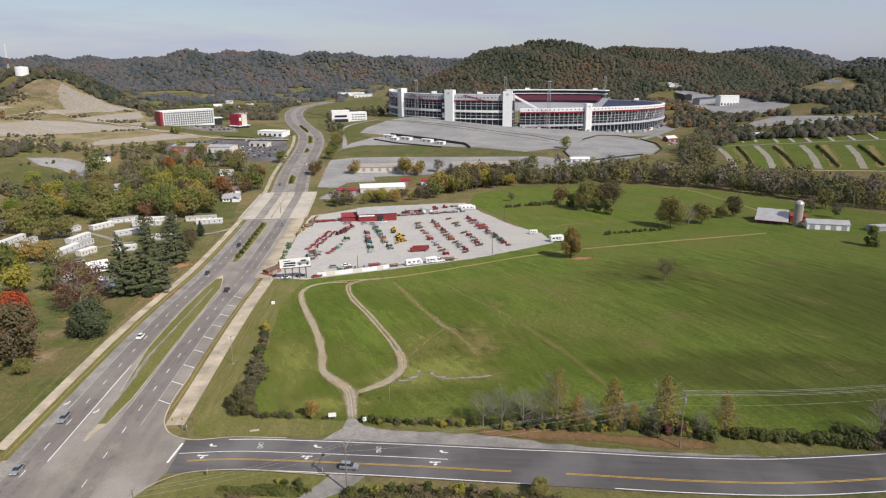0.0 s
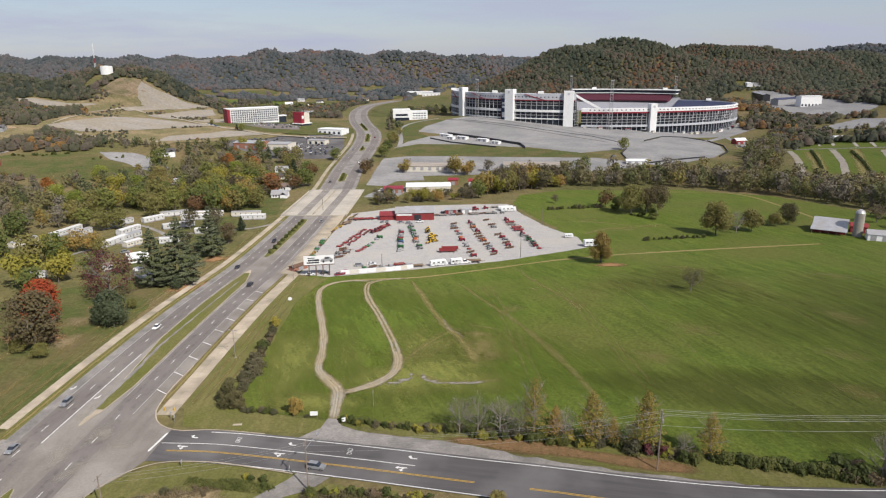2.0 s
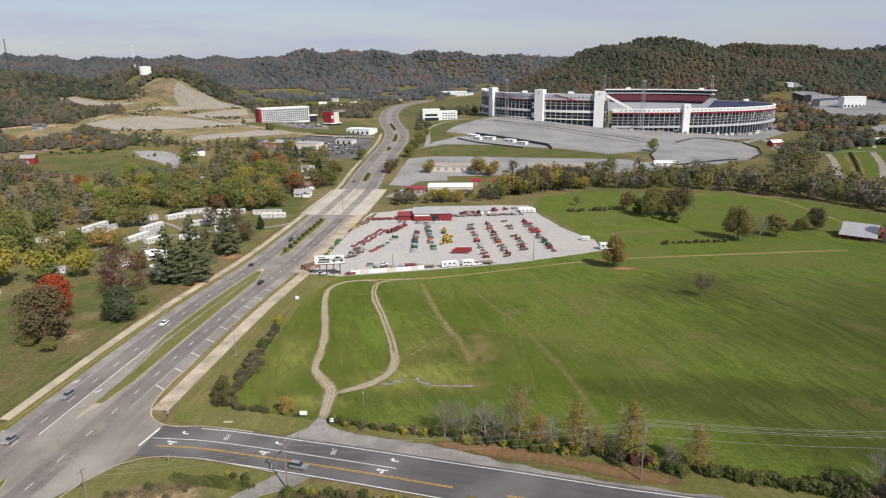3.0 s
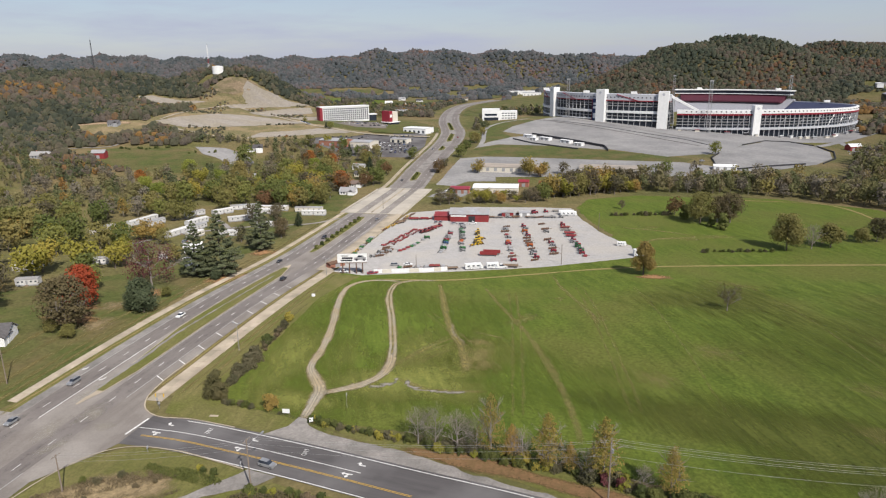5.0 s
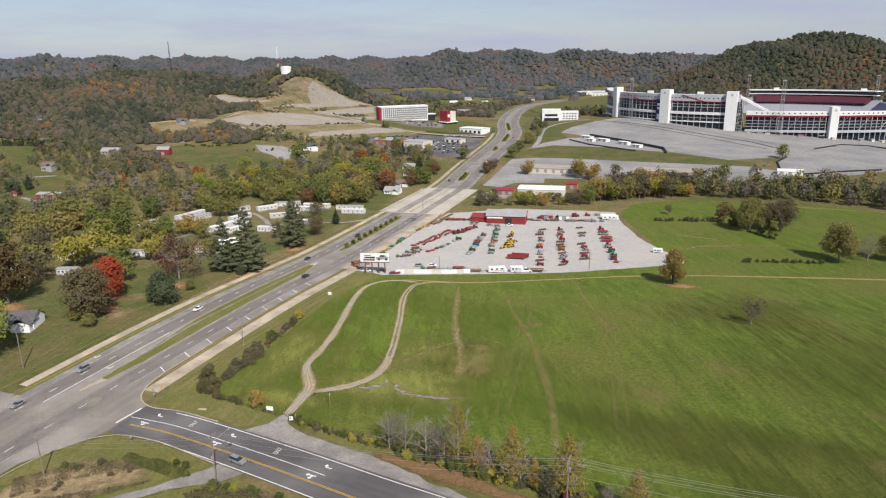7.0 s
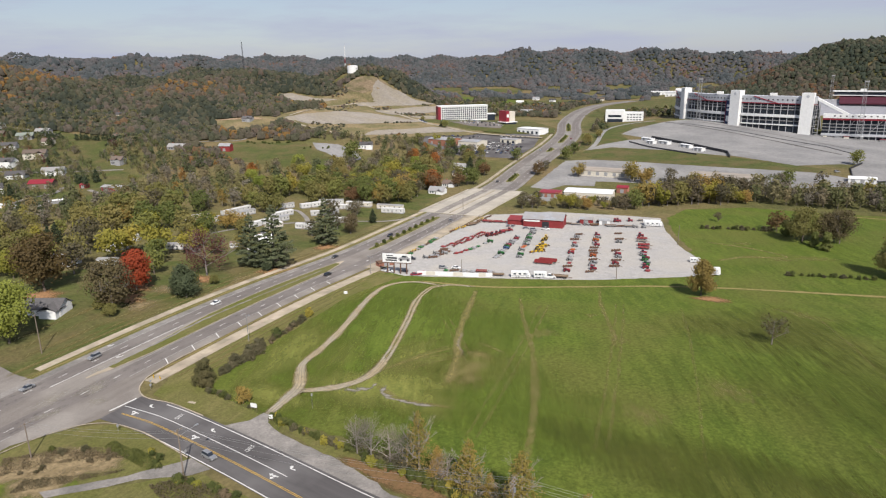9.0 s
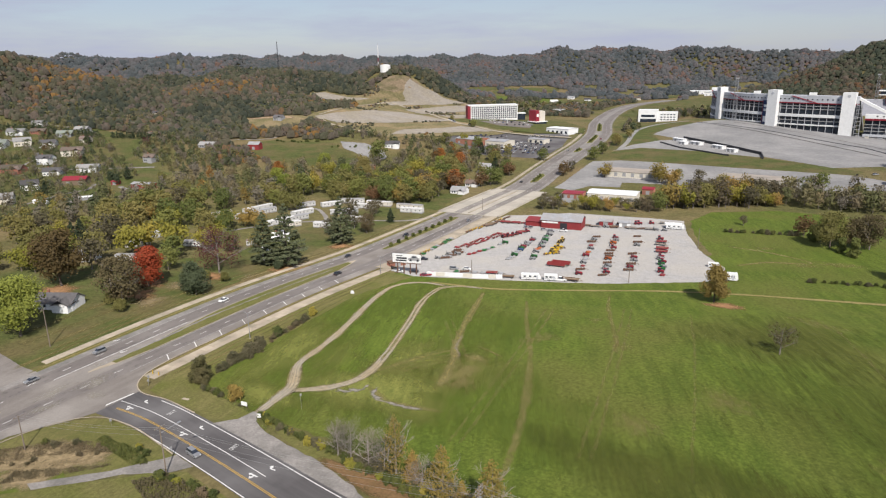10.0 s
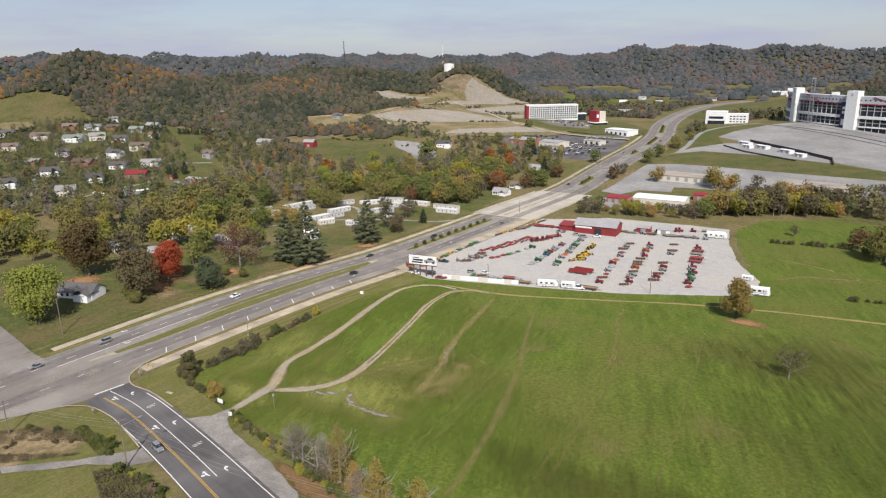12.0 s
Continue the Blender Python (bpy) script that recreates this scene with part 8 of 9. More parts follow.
MACH = {"t_red": tractor_kind("red", M_brightred, False), "t_redcab": tractor_kind("red", M_brightred, True), "t_blue": tractor_kind("blue", M_blue, False), "t_green": tractor_kind("green", M_green, False), "t_greencab": tractor_kind("green", M_green, True),
        "t_orange": tractor_kind("orange", M_orange, False), "t_grey": tractor_kind("grey", M_grey, False), "l_yellow": loader_kind("yellow", M_yellow), "l_red": loader_kind("red", M_red), "r_red": rake_kind("red", M_brightred), "r_rust": rake_kind("rusty", M_rust), "r_yellow": rake_kind("yellow", M_yellow),
        "m_red": mower_kind("red", M_red), "m_green": mower_kind("green", M_green), "m_orange": mower_kind("orange", M_orange), "m_grey": mower_kind("grey", M_grey), "w_red": wagon_kind("red farm wagon with low sides", M_brightred), "w_rust": wagon_kind("brown flat wagon with worn boards", M_rust, 7.5, 0.3),
        "w_long": wagon_kind("long dark red stock trailer", M_red, 9.5, 1.3), "w_grey": wagon_kind("grey flat trailer with low sides", M_grey, 6.5, 0.25)}


def line_up(keys, x0, y0, x1, y1, n, turn, side=0.0, miss=0.06):
    """Machines in a row."""
    for a in range(n):
        if lot_rnd.random() > miss:
            s = (a + lot_rnd.uniform(-0.15, 0.15)) / max(1, n - 1)
            copy_thing(MACH[lot_rnd.choice(keys)], stand(x0 + (x1 - x0) * s + lot_rnd.uniform(-side, side), y0 + (y1 - y0) * s, turn + lot_rnd.uniform(-9, 9), 0.1, lot_rnd.uniform(0.92, 1.15)))


line_up(["r_rust", "m_grey", "t_grey", "r_rust"], -78, 345, -77, 364, 6, 20, 1.0)
line_up(["r_rust", "t_grey", "m_grey"], -74.5, 347, -74, 360, 5, 20, 0.6)
line_up(["r_red", "m_red", "r_red", "m_red"], -81, 370, -76, 412, 11, 70, 0.6)
line_up(["r_red", "m_red", "r_red"], -77, 374, -72, 412, 10, 70, 0.6)
line_up(["t_redcab", "w_red", "l_red", "t_red"], -69, 404, -63, 424, 6, 60, 1.0)
line_up(["m_green", "m_grey", "m_red", "t_green", "m_green"], -67, 360, -62, 392, 9, 10, 0.8)
line_up(["t_red", "t_blue", "t_green", "t_grey", "t_grey", "m_grey", "t_red"], -44, 363, -52, 409, 13, 10, 0.5)
line_up(["t_grey", "t_green", "t_red", "m_orange", "t_grey", "m_red", "m_green"], -34, 369, -48, 423, 13, 10, 0.6)
line_up(["l_yellow", "r_yellow", "l_yellow"], -29, 382, -31, 398, 6, 40, 2.4)
line_up(["l_yellow"], -35, 408, -33.5, 414, 3, 100, 2.0)
line_up(["m_grey", "r_rust", "t_red", "m_red", "t_grey", "m_orange", "r_rust"], -2, 355, -21, 433, 12, 8, 0.9)
line_up(["t_redcab", "t_grey", "t_orange", "r_rust", "l_red", "m_grey", "r_rust", "t_grey", "m_grey"], 10, 358, -11, 442, 15, 8, 0.9)
line_up(["m_grey", "w_grey", "r_rust", "m_grey", "r_rust", "t_grey", "t_red"], 19, 373, 1, 446, 12, 8, 0.9, 0.25)
line_up(["t_greencab", "l_red", "t_grey", "r_rust", "t_green", "m_red", "t_redcab", "m_grey"], 34, 374, 25, 408, 8, 10, 1.0)
line_up(["t_redcab", "w_red", "m_red", "w_grey"], 22, 418, 15, 446, 5, 8, 1.2, 0.2)
line_up(["r_rust", "m_green", "m_grey", "r_yellow", "m_green"], -89.5, 330, -94.5, 385, 16, 85, 0.7)
line_up(["r_rust", "r_yellow", "w_rust"], -94, 405, -92, 455, 12, 60, 1.4)
line_up(["w_red", "r_rust", "r_red"], -86, 440, -70, 446, 6, 20, 1.0)
line_up(["r_rust", "w_rust", "m_grey", "t_grey", "w_grey"], -34, 458, 8, 470, 14, 10, 3.0)
line_up(["m_grey", "r_rust", "t_redcab", "w_grey"], -30, 470, 6, 490, 10, 10, 4.0)
line_up(["m_green", "w_red", "m_grey", "r_rust"], -62, 326, -34, 336, 7, 10, 1.0)
copy_thing(MACH["w_long"], stand(-17, 363, 8, 0.1))
copy_thing(MACH["w_long"], stand(-16, 367, 8, 0.1))
copy_thing(MACH["w_rust"], stand(-1.5, 342.5, 12, 0.1, 1.25))
copy_thing(MACH["w_rust"], stand(-30, 332, 20, 0.1))


def camper_kind(label, length=9.0, motor=False):
    """A camper or van body with windows, stripe and wheels."""
    ob = thing("camper", label, "camper")
    a = length / 2
    part("body", Solid().side([(-a, 0.5), (a - 0.4, 0.5), (a, 1.1), (a - (1.2 if motor else 0.3), 3.1), (-a, 3.1)], -1.22, 1.22, 0.08, 2.9), M_white, ob)
    part("stripe", Solid().box(-a + 0.1, a - 0.8, -1.24, 1.24, 1.15, 1.35), M_grey, ob)
    for k in (-0.32, -0.05, 0.2):
        part("window", Solid().box(k * length - 0.6, k * length + 0.6, -1.25, 1.25, 1.7, 2.4), M_glass, ob)
    part("air_unit", Solid().box(-0.5, 0.5, -0.4, 0.4, 3.1, 3.35), M_white, ob)
    part("door", Solid().box(a - 2.2, a - 1.5, -1.26, -1.2, 0.6, 2.5), M_band, ob)
    for x in (-a * 0.45, -a * 0.2):
        for y in (-1.1, 1.1):
            wheel(ob, x, y, 0.4, 0.25)
    if not motor:
        part("hitch", Solid().tube((a, 0, 0.6), (a + 1.4, 0, 0.55), 0.08, 0.08, 4), M_dark, ob)
    return ob


cp = [camper_kind("white motor home parked at the lot's edge", 9.5, True), camper_kind("large white travel trailer", 11.0), camper_kind("white box trailer beside the lot", 6.5)]
copy_thing(cp[0], stand(-18.5, 335.5, 25, 0.1)), copy_thing(cp[2], stand(-9.5, 339, 22, 0.1))
copy_thing(cp[1], stand(15, 478, 10, 0.1)), copy_thing(cp[1], stand(13, 482, 14, 0.1)), copy_thing(cp[2], stand(53, 402, 10, 0.1, 0.8)), copy_thing(cp[2], stand(64, 381, 15, 0.1, 1.25))
copy_thing(CARS[("white", "pickup")], stand(-5.5, 340.5, 20, 0.1, 1.2))

shed = thing("machinery_shed", "long red metal shed with a pale grey roof and open bay", "shed", stand(-49, 449, 10, 0.1))
part("wall", Solid().box(-13, 13, -6.5, 7.5, -1, 5.4), M_red, shed, "red metal wall")
part("roof", Solid().gable(-13.5, 13.5, -7.2, 8.2, 5.4, 8.4), M_tin, shed, "pale grey metal roof")
part("gable_end", Solid().add([(-13, -6.5, 5.3), (-13, 7.5, 5.3), (-13, 0.5, 8.1), (13, -6.5, 5.3), (13, 7.5, 5.3), (13, 0.5, 8.1)], [(0, 1, 2), (5, 4, 3)]), M_red, shed)
# the wall is closed here; a dark panel stands for the bay's inner shade
part("open_bay", Solid().box(-0.5, 4, -6.6, -6.4, 0, 4.0), M_dark, shed, "dark panel for the shade inside an open bay")
part("sign_band", Solid().box(-12.5, -2, -6.7, -6.5, 3.6, 4.6), M_white, shed, "white sign band with unreadable writing")
part("lean_to", Solid().box(-24, -13, -4, 5, -1, 3.2), M_red, shed, "low red lean-to")
part("lean_to_roof", Solid().add([(-24.4, -4.6, 3.4), (-13, -4.6, 3.4), (-13, 5.6, 4.4), (-24.4, 5.6, 4.4), (-24.4, -4.6, 3.2), (-13, -4.6, 3.2), (-13, 5.6, 4.2), (-24.4, 5.6, 4.2)], [(0, 1, 2, 3), (7, 6, 5, 4), (0, 4, 5, 1), (1, 5, 6, 2), (2, 6, 7, 3), (3, 7, 4, 0)]), M_red, shed)
low_building("store_shed", -26, 466, 10, 8, 6, 3.5, M_red, M_tin, "small red shed with a metal roof", "shed", 1.2, 1)
low_building("store_shed", -15, 470, 15, 7, 5, 3.0, M_white, M_tin, "small white shed beside the machines", "shed", 1.0, 1)
low_building("lumber_rack", -90, 322, 60, 9, 4, 2.4, M_brick, M_rust, "low brown shed behind the billboard", "shed", 0.8, 1)

wall = thing("long_white_wall", "low white wall with weathered panels along the lot", "wall", pose(0, 0, 0))
pts = [(-65.5, 314.3), (-53, 319.4), (-40, 324.6), (-31, 329.5)]
for (x0, y0), (x1, y1) in zip(pts, pts[1:]):
    n = 3
    for a in range(n):
        p, q = Vector((x0 + (x1 - x0) * a / n, y0 + (y1 - y0) * a / n)), Vector((x0 + (x1 - x0) * (a + 1) / n, y0 + (y1 - y0) * (a + 1) / n))
        d = (q - p).normalized()
        m = Vector((-d.y, d.x)) * 0.9
        z = float(lie(p.x, p.y))
        part("panel", Solid().prism([tuple(p), tuple(q - d * 0.08), tuple(q - d * 0.08 + m), tuple(p + m)], z - 0.4, z + 1.9), M_cream if a % 2 else M_white, wall)

board = thing("billboard", "wide white billboard with a car picture on steel posts", "billboard", pose(-75.5, 311.3, float(lie(-75.5, 311.3)), 0, 0, 16))
part("panel", Solid().box(-7.4, 7.4, -0.25, 0.25, 6.0, 10.4), M_white, board, "white poster panel")
part("trim", Solid().box(-7.5, 7.5, -0.35, 0.3, 5.6, 6.0), M_rust, board, "red-brown lower edge")
for x in (-5, -1.6, 1.8, 5):
    part("post", Solid().box(x - 0.25, x + 0.25, -0.1, 0.4, -0.5, 6.0), M_rust, board)
part("writing", Solid().box(-5.4, -2.0, -0.3, -0.25, 9.2, 9.6).box(-5.2, 0.2, -0.3, -0.25, 7.8, 8.7).box(-5.8, 0.0, -0.3, -0.25, 6.7, 7.4), M_dark, board, "dark bars of unreadable writing")
part("picture", Solid().add([(x, -0.3, z) for x, z in ((0.9, 7.3), (6.9, 7.3), (6.9, 8.6), (6.1, 8.9), (5.2, 9.7), (3.2, 9.7), (2.4, 8.8), (0.9, 8.4))], [tuple(range(8))]), M_grey, board, "grey picture of a car")
part("picture_window", Solid().box(2.9, 5.0, -0.34, -0.3, 8.8, 9.5), M_glass, board)
for x in (2.2, 5.9):
    part("picture_wheel", Solid().tube((x, -0.34, 7.4), (x, -0.3, 7.4), 0.6, 0.6, 12), M_dark, board)
park(("red", "car"), -66, 313, 30), park(("black", "car"), -74, 315.5, 20), park(("white", "car"), -80.5, 311.8, 15), park(("red", "pickup"), -63.5, 316.5, 60)

# ---- poles, wires, signs ----
def utility_pole(x, y, h, arms, label, turn=0.0, lamp=False):
    ob = thing("utility_pole", label, "utility pole", stand(x, y, turn))
    part("post", Solid().tube((0, 0, -0.5), (0, 0, h), 0.2, 0.13, 8), M_pole, ob)
    for a in range(arms):
        part("crossarm", Solid().box(-0.07, 0.07, -1.5, 1.5, h - 0.5 - a * 0.9, h - 0.35 - a * 0.9), M_pole, ob)
        for y1 in (-1.35, -0.6, 0.6, 1.35):
            part("insulator", Solid().tube((0, y1, h - 0.35 - a * 0.9), (0, y1, h - 0.1 - a * 0.9), 0.06, 0.05, 6), M_grey, ob)
    part("transformer", Solid().tube((0.35, 0, h - 3.2), (0.35, 0, h - 2.2), 0.26, 0.26, 10), M_steel, ob) if arms > 1 else None
    if lamp:
        part("lamp_arm", Solid().tube((0, 0, h - 2.0), (1.6, 4.2, h - 0.6), 0.06, 0.05, 6), M_steel, ob)
        part("lamp_head", Solid().box(1.4, 1.9, 3.9, 4.9, h - 0.7, h - 0.5), M_steel, ob)
    return ob


utility_pole(57.4, 149.4, 16, 3, "tall wooden power pole with three crossarms")
utility_pole(-26, 137, 13.5, 1, "wooden power pole with a street lamp arm", 0, True)
utility_pole(-71, 125, 10.5, 1, "wooden power pole on the corner plot")
utility_pole(-133, 165, 15, 1, "tall wooden pole on the lawn", 30)
utility_pole(135, 160, 16, 3, "tall wooden power pole with three crossarms")
utility_pole(24, 354, 11, 0, "thin pole at the lot's edge")
utility_pole(38, 436, 12, 0, "thin pole behind the lot")
utility_pole(-47, 327, 8, 0, "thin pole by the white wall")
utility_pole(-120.5, 470, 9, 0, "thin pole beside the bridge")
for x, y, h in ((-75, 208.5, 10.5), (-86.5, 304, 9)):
    ob = thing("street_lamp", "grey twin-arm street lamp beside the concrete strip", "street lamp", stand(x, y))
    part("post", Solid().tube((0, 0, 0), (0, 0, h), 0.13, 0.08, 8), M_steel, ob)
    part("base", Solid().box(-0.3, 0.3, -0.3, 0.3, -0.2, 0.4), M_conc, ob)
    for d in (-1, 1):
        part("arm", Solid().tube((0, 0, h - 0.3), (1.6 * d, 0, h + 0.1), 0.05, 0.04, 6), M_steel, ob)
        part("lamp_head", Solid().box(1.3 * d - 0.4, 1.3 * d + 0.4, -0.16, 0.16, h, h + 0.15), M_steel, ob)


def wire(p, q, sag):
    cu = bpy.data.curves.new("wire", "CURVE")
    cu.dimensions, cu.bevel_depth, cu.bevel_resolution = "3D", 0.024, 0
    sp = cu.splines.new("POLY")
    sp.points.add(12)
    for a in range(13):
        s = a / 12
        sp.points[a].co = (*(Vector(p).lerp(Vector(q), s) - Vector((0, 0, 4 * sag * s * (1 - s)))), 1)
    cu.materials.append(M_wire)
    return tagged(new("power_line", cu), "thin grey overhead wire between the poles", "wire", "overhead wires")


def top_of(x, y, h):
    return Vector((x, y, float(lie(x, y)) + h))


A, B2, C2, D2 = top_of(57.4, 149.4, 15.6), top_of(-26, 137, 13.2), top_of(-71, 125, 10.2), top_of(135, 160, 15.6)
for dy in (-1.35, -0.6, 0.6, 1.35):
    wire(A + Vector((0, dy, 0)), D2 + Vector((0, dy, 0)), 1.4)
for dy in (-1.35, 0.6, 1.35):
    wire(A + Vector((0, dy, -0.5)), B2 + Vector((0, dy, 0)), 1.8)
wire(A + Vector((0, 0, -3.5)), B2 + Vector((0, 0, -2.5)), 1.6)
wire(A + Vector((0, 0, -3.5)), D2 + Vector((0, 0, -3.5)), 1.4)
for dy in (-0.6, 0.6):
    wire(B2 + Vector((0, dy, -0.4)), C2 + Vector((0, dy, 0)), 1.0)
wire(B2 + Vector((0, 0, -2.2)), C2 + Vector((0, 0, -1.6)), 1.0)

for x, y, w, h, t in ((-34.8, 170.2, 2.2, 1.3, 8), (-25.2, 167.2, 1.1, 1.2, 30)):
    ob = thing("notice_board", "white notice board on posts at the field gate", "sign", stand(x, y, t))
    part("board", Solid().box(-w / 2, w / 2, -0.05, 0.05, 0.9, 0.9 + h), M_white, ob)
    for a in (-0.4, 0.4):
        part("post", Solid().box(a * w - 0.05, a * w + 0.05, 0.05, 0.12, -0.2, 1.2 + h * 0.5), M_wood, ob)
for x, y in ((-81.2, 171.5), (-78.4, 171.8)):
    ob = thing("bollard", "yellow bollard at the end of the concrete strip", "bollard", stand(x, y), group="yellow bollards")
    part("post", Solid().tube((0, 0, -0.2), (0, 0, 1.15), 0.16, 0.16, 8), M_yellow, ob)
    part("cap", Solid().tube((0, 0, 1.15), (0, 0, 1.3), 0.17, 0.08, 8), M_yellow, ob)
for x, y, h in ((-76.8, 167, 2.6), (-75, 165.6, 2.3), (-62, 144.5, 2.2), (-33, 143.6, 2.2), (-19, 178, 5)):
    ob = thing("road_sign", "small grey road sign on a thin post", "sign", stand(x, y, 90))
    part("post", Solid().tube((0, 0, -0.2), (0, 0, h), 0.05, 0.05, 6), M_steel, ob)
    part("plate", Solid().box(-0.35, 0.35, -0.08, -0.04, h - 0.8, h), M_grey, ob)
box = thing("utility_box", "pale utility cabinet on the verge", "utility box", stand(-76.5, 270))
part("body", Solid().box(-0.7, 0.7, -0.5, 0.5, 0, 1.2, 0.05), M_white, box)
part("plinth", Solid().box(-1.0, 1.0, -0.8, 0.8, -0.2, 0.05), M_conc, box)
slab = thing("drain_cover", "flat concrete drain slab in the verge", "drain", stand(-56, 165.5, 10))
part("slab", Solid().box(-1.3, 1.3, -0.5, 0.5, -0.1, 0.14), M_conc, slab)

# dark wall round the low oval lot and along the stadium lot
def fence_line(name, pts, h, material, label, thick=0.6):
    ob = thing(name, label, "wall")
    for (x0, y0), (x1, y1) in zip(pts, pts[1:]):
        d = Vector((x1 - x0, y1 - y0)).normalized()
        m = Vector((-d.y, d.x)) * thick
        n = max(1, int(math.hypot(x1 - x0, y1 - y0) / 14))
        for a in range(n):
            p, q = Vector((x0, y0)).lerp(Vector((x1, y1)), a / n), Vector((x0, y0)).lerp(Vector((x1, y1)), (a + 1) / n)
            za, zb = float(lie(*p)), float(lie(*q))
            z0 = min(za, zb) - 1
            v = [(*p, z0), (*q, z0), (*(q + m), z0), (*(p + m), z0), (*p, za + h), (*q, zb + h), (*(q + m), zb + h), (*(p + m), za + h)]
            part("panel", Solid().add(v, [(3, 2, 1, 0), (4, 5, 6, 7), (0, 1, 5, 4), (1, 2, 6, 5), (2, 3, 7, 6), (3, 0, 4, 7)]), material, ob)
    return ob


fence_line("lot_wall", [(-70, 855), (-20, 818), (22, 782), (27, 760)], 3.0, M_dark, "dark banner-hung wall above the grass bank")
fence_line("lot_wall", [(140, 770), (130, 740), (131, 706), (150, 690), (215, 730)], 1.5, M_dark, "dark wall round the oval lot")
fence_line("lot_wall", [(262, 905), (270, 860), (255, 790), (232, 740)], 1.5, M_dark, "dark wall round the oval lot")
fence_line("lot_wall", [(172, 842), (205, 905), (235, 922), (260, 908)], 1.2, M_dark, "dark rail round the oval lot")
fence_line("drain_wall", [(-84, 984), (20, 925), (110, 860), (140, 815)], 0.5, M_dark, "low dark drain across the stadium lot", 1.4)
fence_line("dark_fence", [(-88, 822), (-60, 795), (-5, 765)], 1.6, M_dark, "dark fence panels below the stadium lot")
for x, y, w, t in ((-70, 838, 16, -35), (-48, 822, 14, -35), (-22, 806, 14, -35), (-62, 820, 9, -30), (-6, 790, 10, -30)):
    low_building("site_trailer", x, y, t, w, 6, 3.2, M_white, M_white, "white site trailer beside the stadium lot", "trailer", 0.5, 2)

# ---- woods ----
wood_rnd = random.Random(8)
CLEAR += [(-440, 330, 18), (-425, 372, 14), (-430, 405, 12), (-500, 372, 8), (-690, 410, 10), (-460, 268, 8), (-360, 620, 30), (-395, 632, 20), (-335, 615, 20)]


def scatter(poly, gap, jitter=0.42, margin=0.0):
    """Uneven places inside a polygon, clear of houses, yards and the highway."""
    xs, ys = [p[0] for p in poly], [p[1] for p in poly]
    out, y, odd = [], min(ys), 0
    while y < max(ys):
        x = min(xs) + (gap / 2 if odd else 0)
        while x < max(xs):
            a, b = x + wood_rnd.uniform(-jitter, jitter) * gap, y + wood_rnd.uniform(-jitter, jitter) * gap
            if inside(a, b, poly) and not any((a - p) ** 2 + (b - q) ** 2 < r * r for p, q, r in CLEAR):
                c = hwy(min(max(b, -150), 1500))[0]
                if not c - 33 < a < c + 29:
                    out.append((a, b))
            x += gap
        y += gap * 0.87
        odd = 1 - odd
    return out


WOOD_KEYS = ["w_green", "w_olive", "w_yellow", "w_olive", "w_brown", "w_gold", "w_green", "w_green", "w_yellow", "w_olive", "w_green", "w_olive", "w_brown", "w_yellow", "w_green", "w_cedar", "w_olive", "w_orange"]


def wood(poly, gap, lo, hi, keys=WOOD_KEYS, thin=0.0):
    for a, b in scatter(poly, gap):
        if wood_rnd.random() >= thin:
            place(T[wood_rnd.choice(keys)], a, b, wood_rnd.uniform(lo, hi), wood_rnd.uniform(0, 360), tall=wood_rnd.uniform(0.85, 1.2))


# big garden trees between the mobile homes and the highway
for x, y, k, z in ((-219, 256, "w_yellow", 1.25), (-226, 268, "w_yellow", 1.2), (-203, 272, "w_yellow", 1.25), (-196, 284, "w_yellow", 1.0), (-296, 290, "w_olive", 1.2), (-283, 299, "w_olive", 1.25), (-274, 318, "w_green", 1.3), (-266, 330, "w_green", 1.2),
                   (-235, 316, "w_olive", 1.15), (-228, 326, "w_green", 1.05), (-254, 264, "w_brown", 1.25), (-244, 254, "w_brown", 1.1), (-300, 362, "w_green", 1.2), (-287, 374, "w_green", 1.15), (-290, 352, "w_olive", 1.2), (-231, 346, "w_gold", 0.9),
                   (-240, 340, "w_yellow", 0.85), (-222, 348, "w_gold", 0.8), (-246, 396, "w_olive", 1.0), (-238, 402, "w_olive", 0.95), (-190, 404, "w_brown", 0.9), (-174, 408, "w_brown", 0.8),
                   (-298, 332, "w_olive", 1.25), (-312, 326, "w_olive", 1.3), (-335, 376, "w_olive", 1.25), (-322, 362, "w_brown", 1.1), (-325, 345, "w_yellow", 1.1), (-262, 312, "w_yellow", 1.05), (-250, 300, "w_green", 1.15), (-205, 300, "w_yellow", 0.9),
                   (-184, 292, "w_green", 0.85), (-176, 304, "w_olive", 0.7), (-192, 262, "w_green", 0.9), (-175, 246, "w_green", 0.8), (-208, 226, "w_brown", 1.1), (-222, 236, "w_olive", 1.15), (-236, 226, "w_green", 1.1), (-210, 340, "w_olive", 0.7),
                   (-168, 356, "w_brown", 0.7), (-165, 378, "w_brown", 0.75), (-262, 402, "w_green", 0.9), (-276, 412, "w_olive", 1.1), (-180, 420, "w_brown", 0.75), (-232, 436, "w_olive", 1.0), (-155, 404, "w_cedar", 0.7)):
    place(T[k], x, y, z, x * 37 % 360)
wood([(-215, 205), (-262, 188), (-360, 215), (-330, 280), (-262, 280), (-245, 240)], 13.5, 0.7, 1.1, thin=0.45)
wood([(-300, 300), (-330, 285), (-330, 340), (-310, 350)], 13.5, 0.9, 1.2, thin=0.15)
wood([(-168, 458), (-215, 455), (-255, 448), (-290, 430), (-262, 520), (-215, 600), (-192, 560)], 13.0, 0.85, 1.3, thin=0.12)
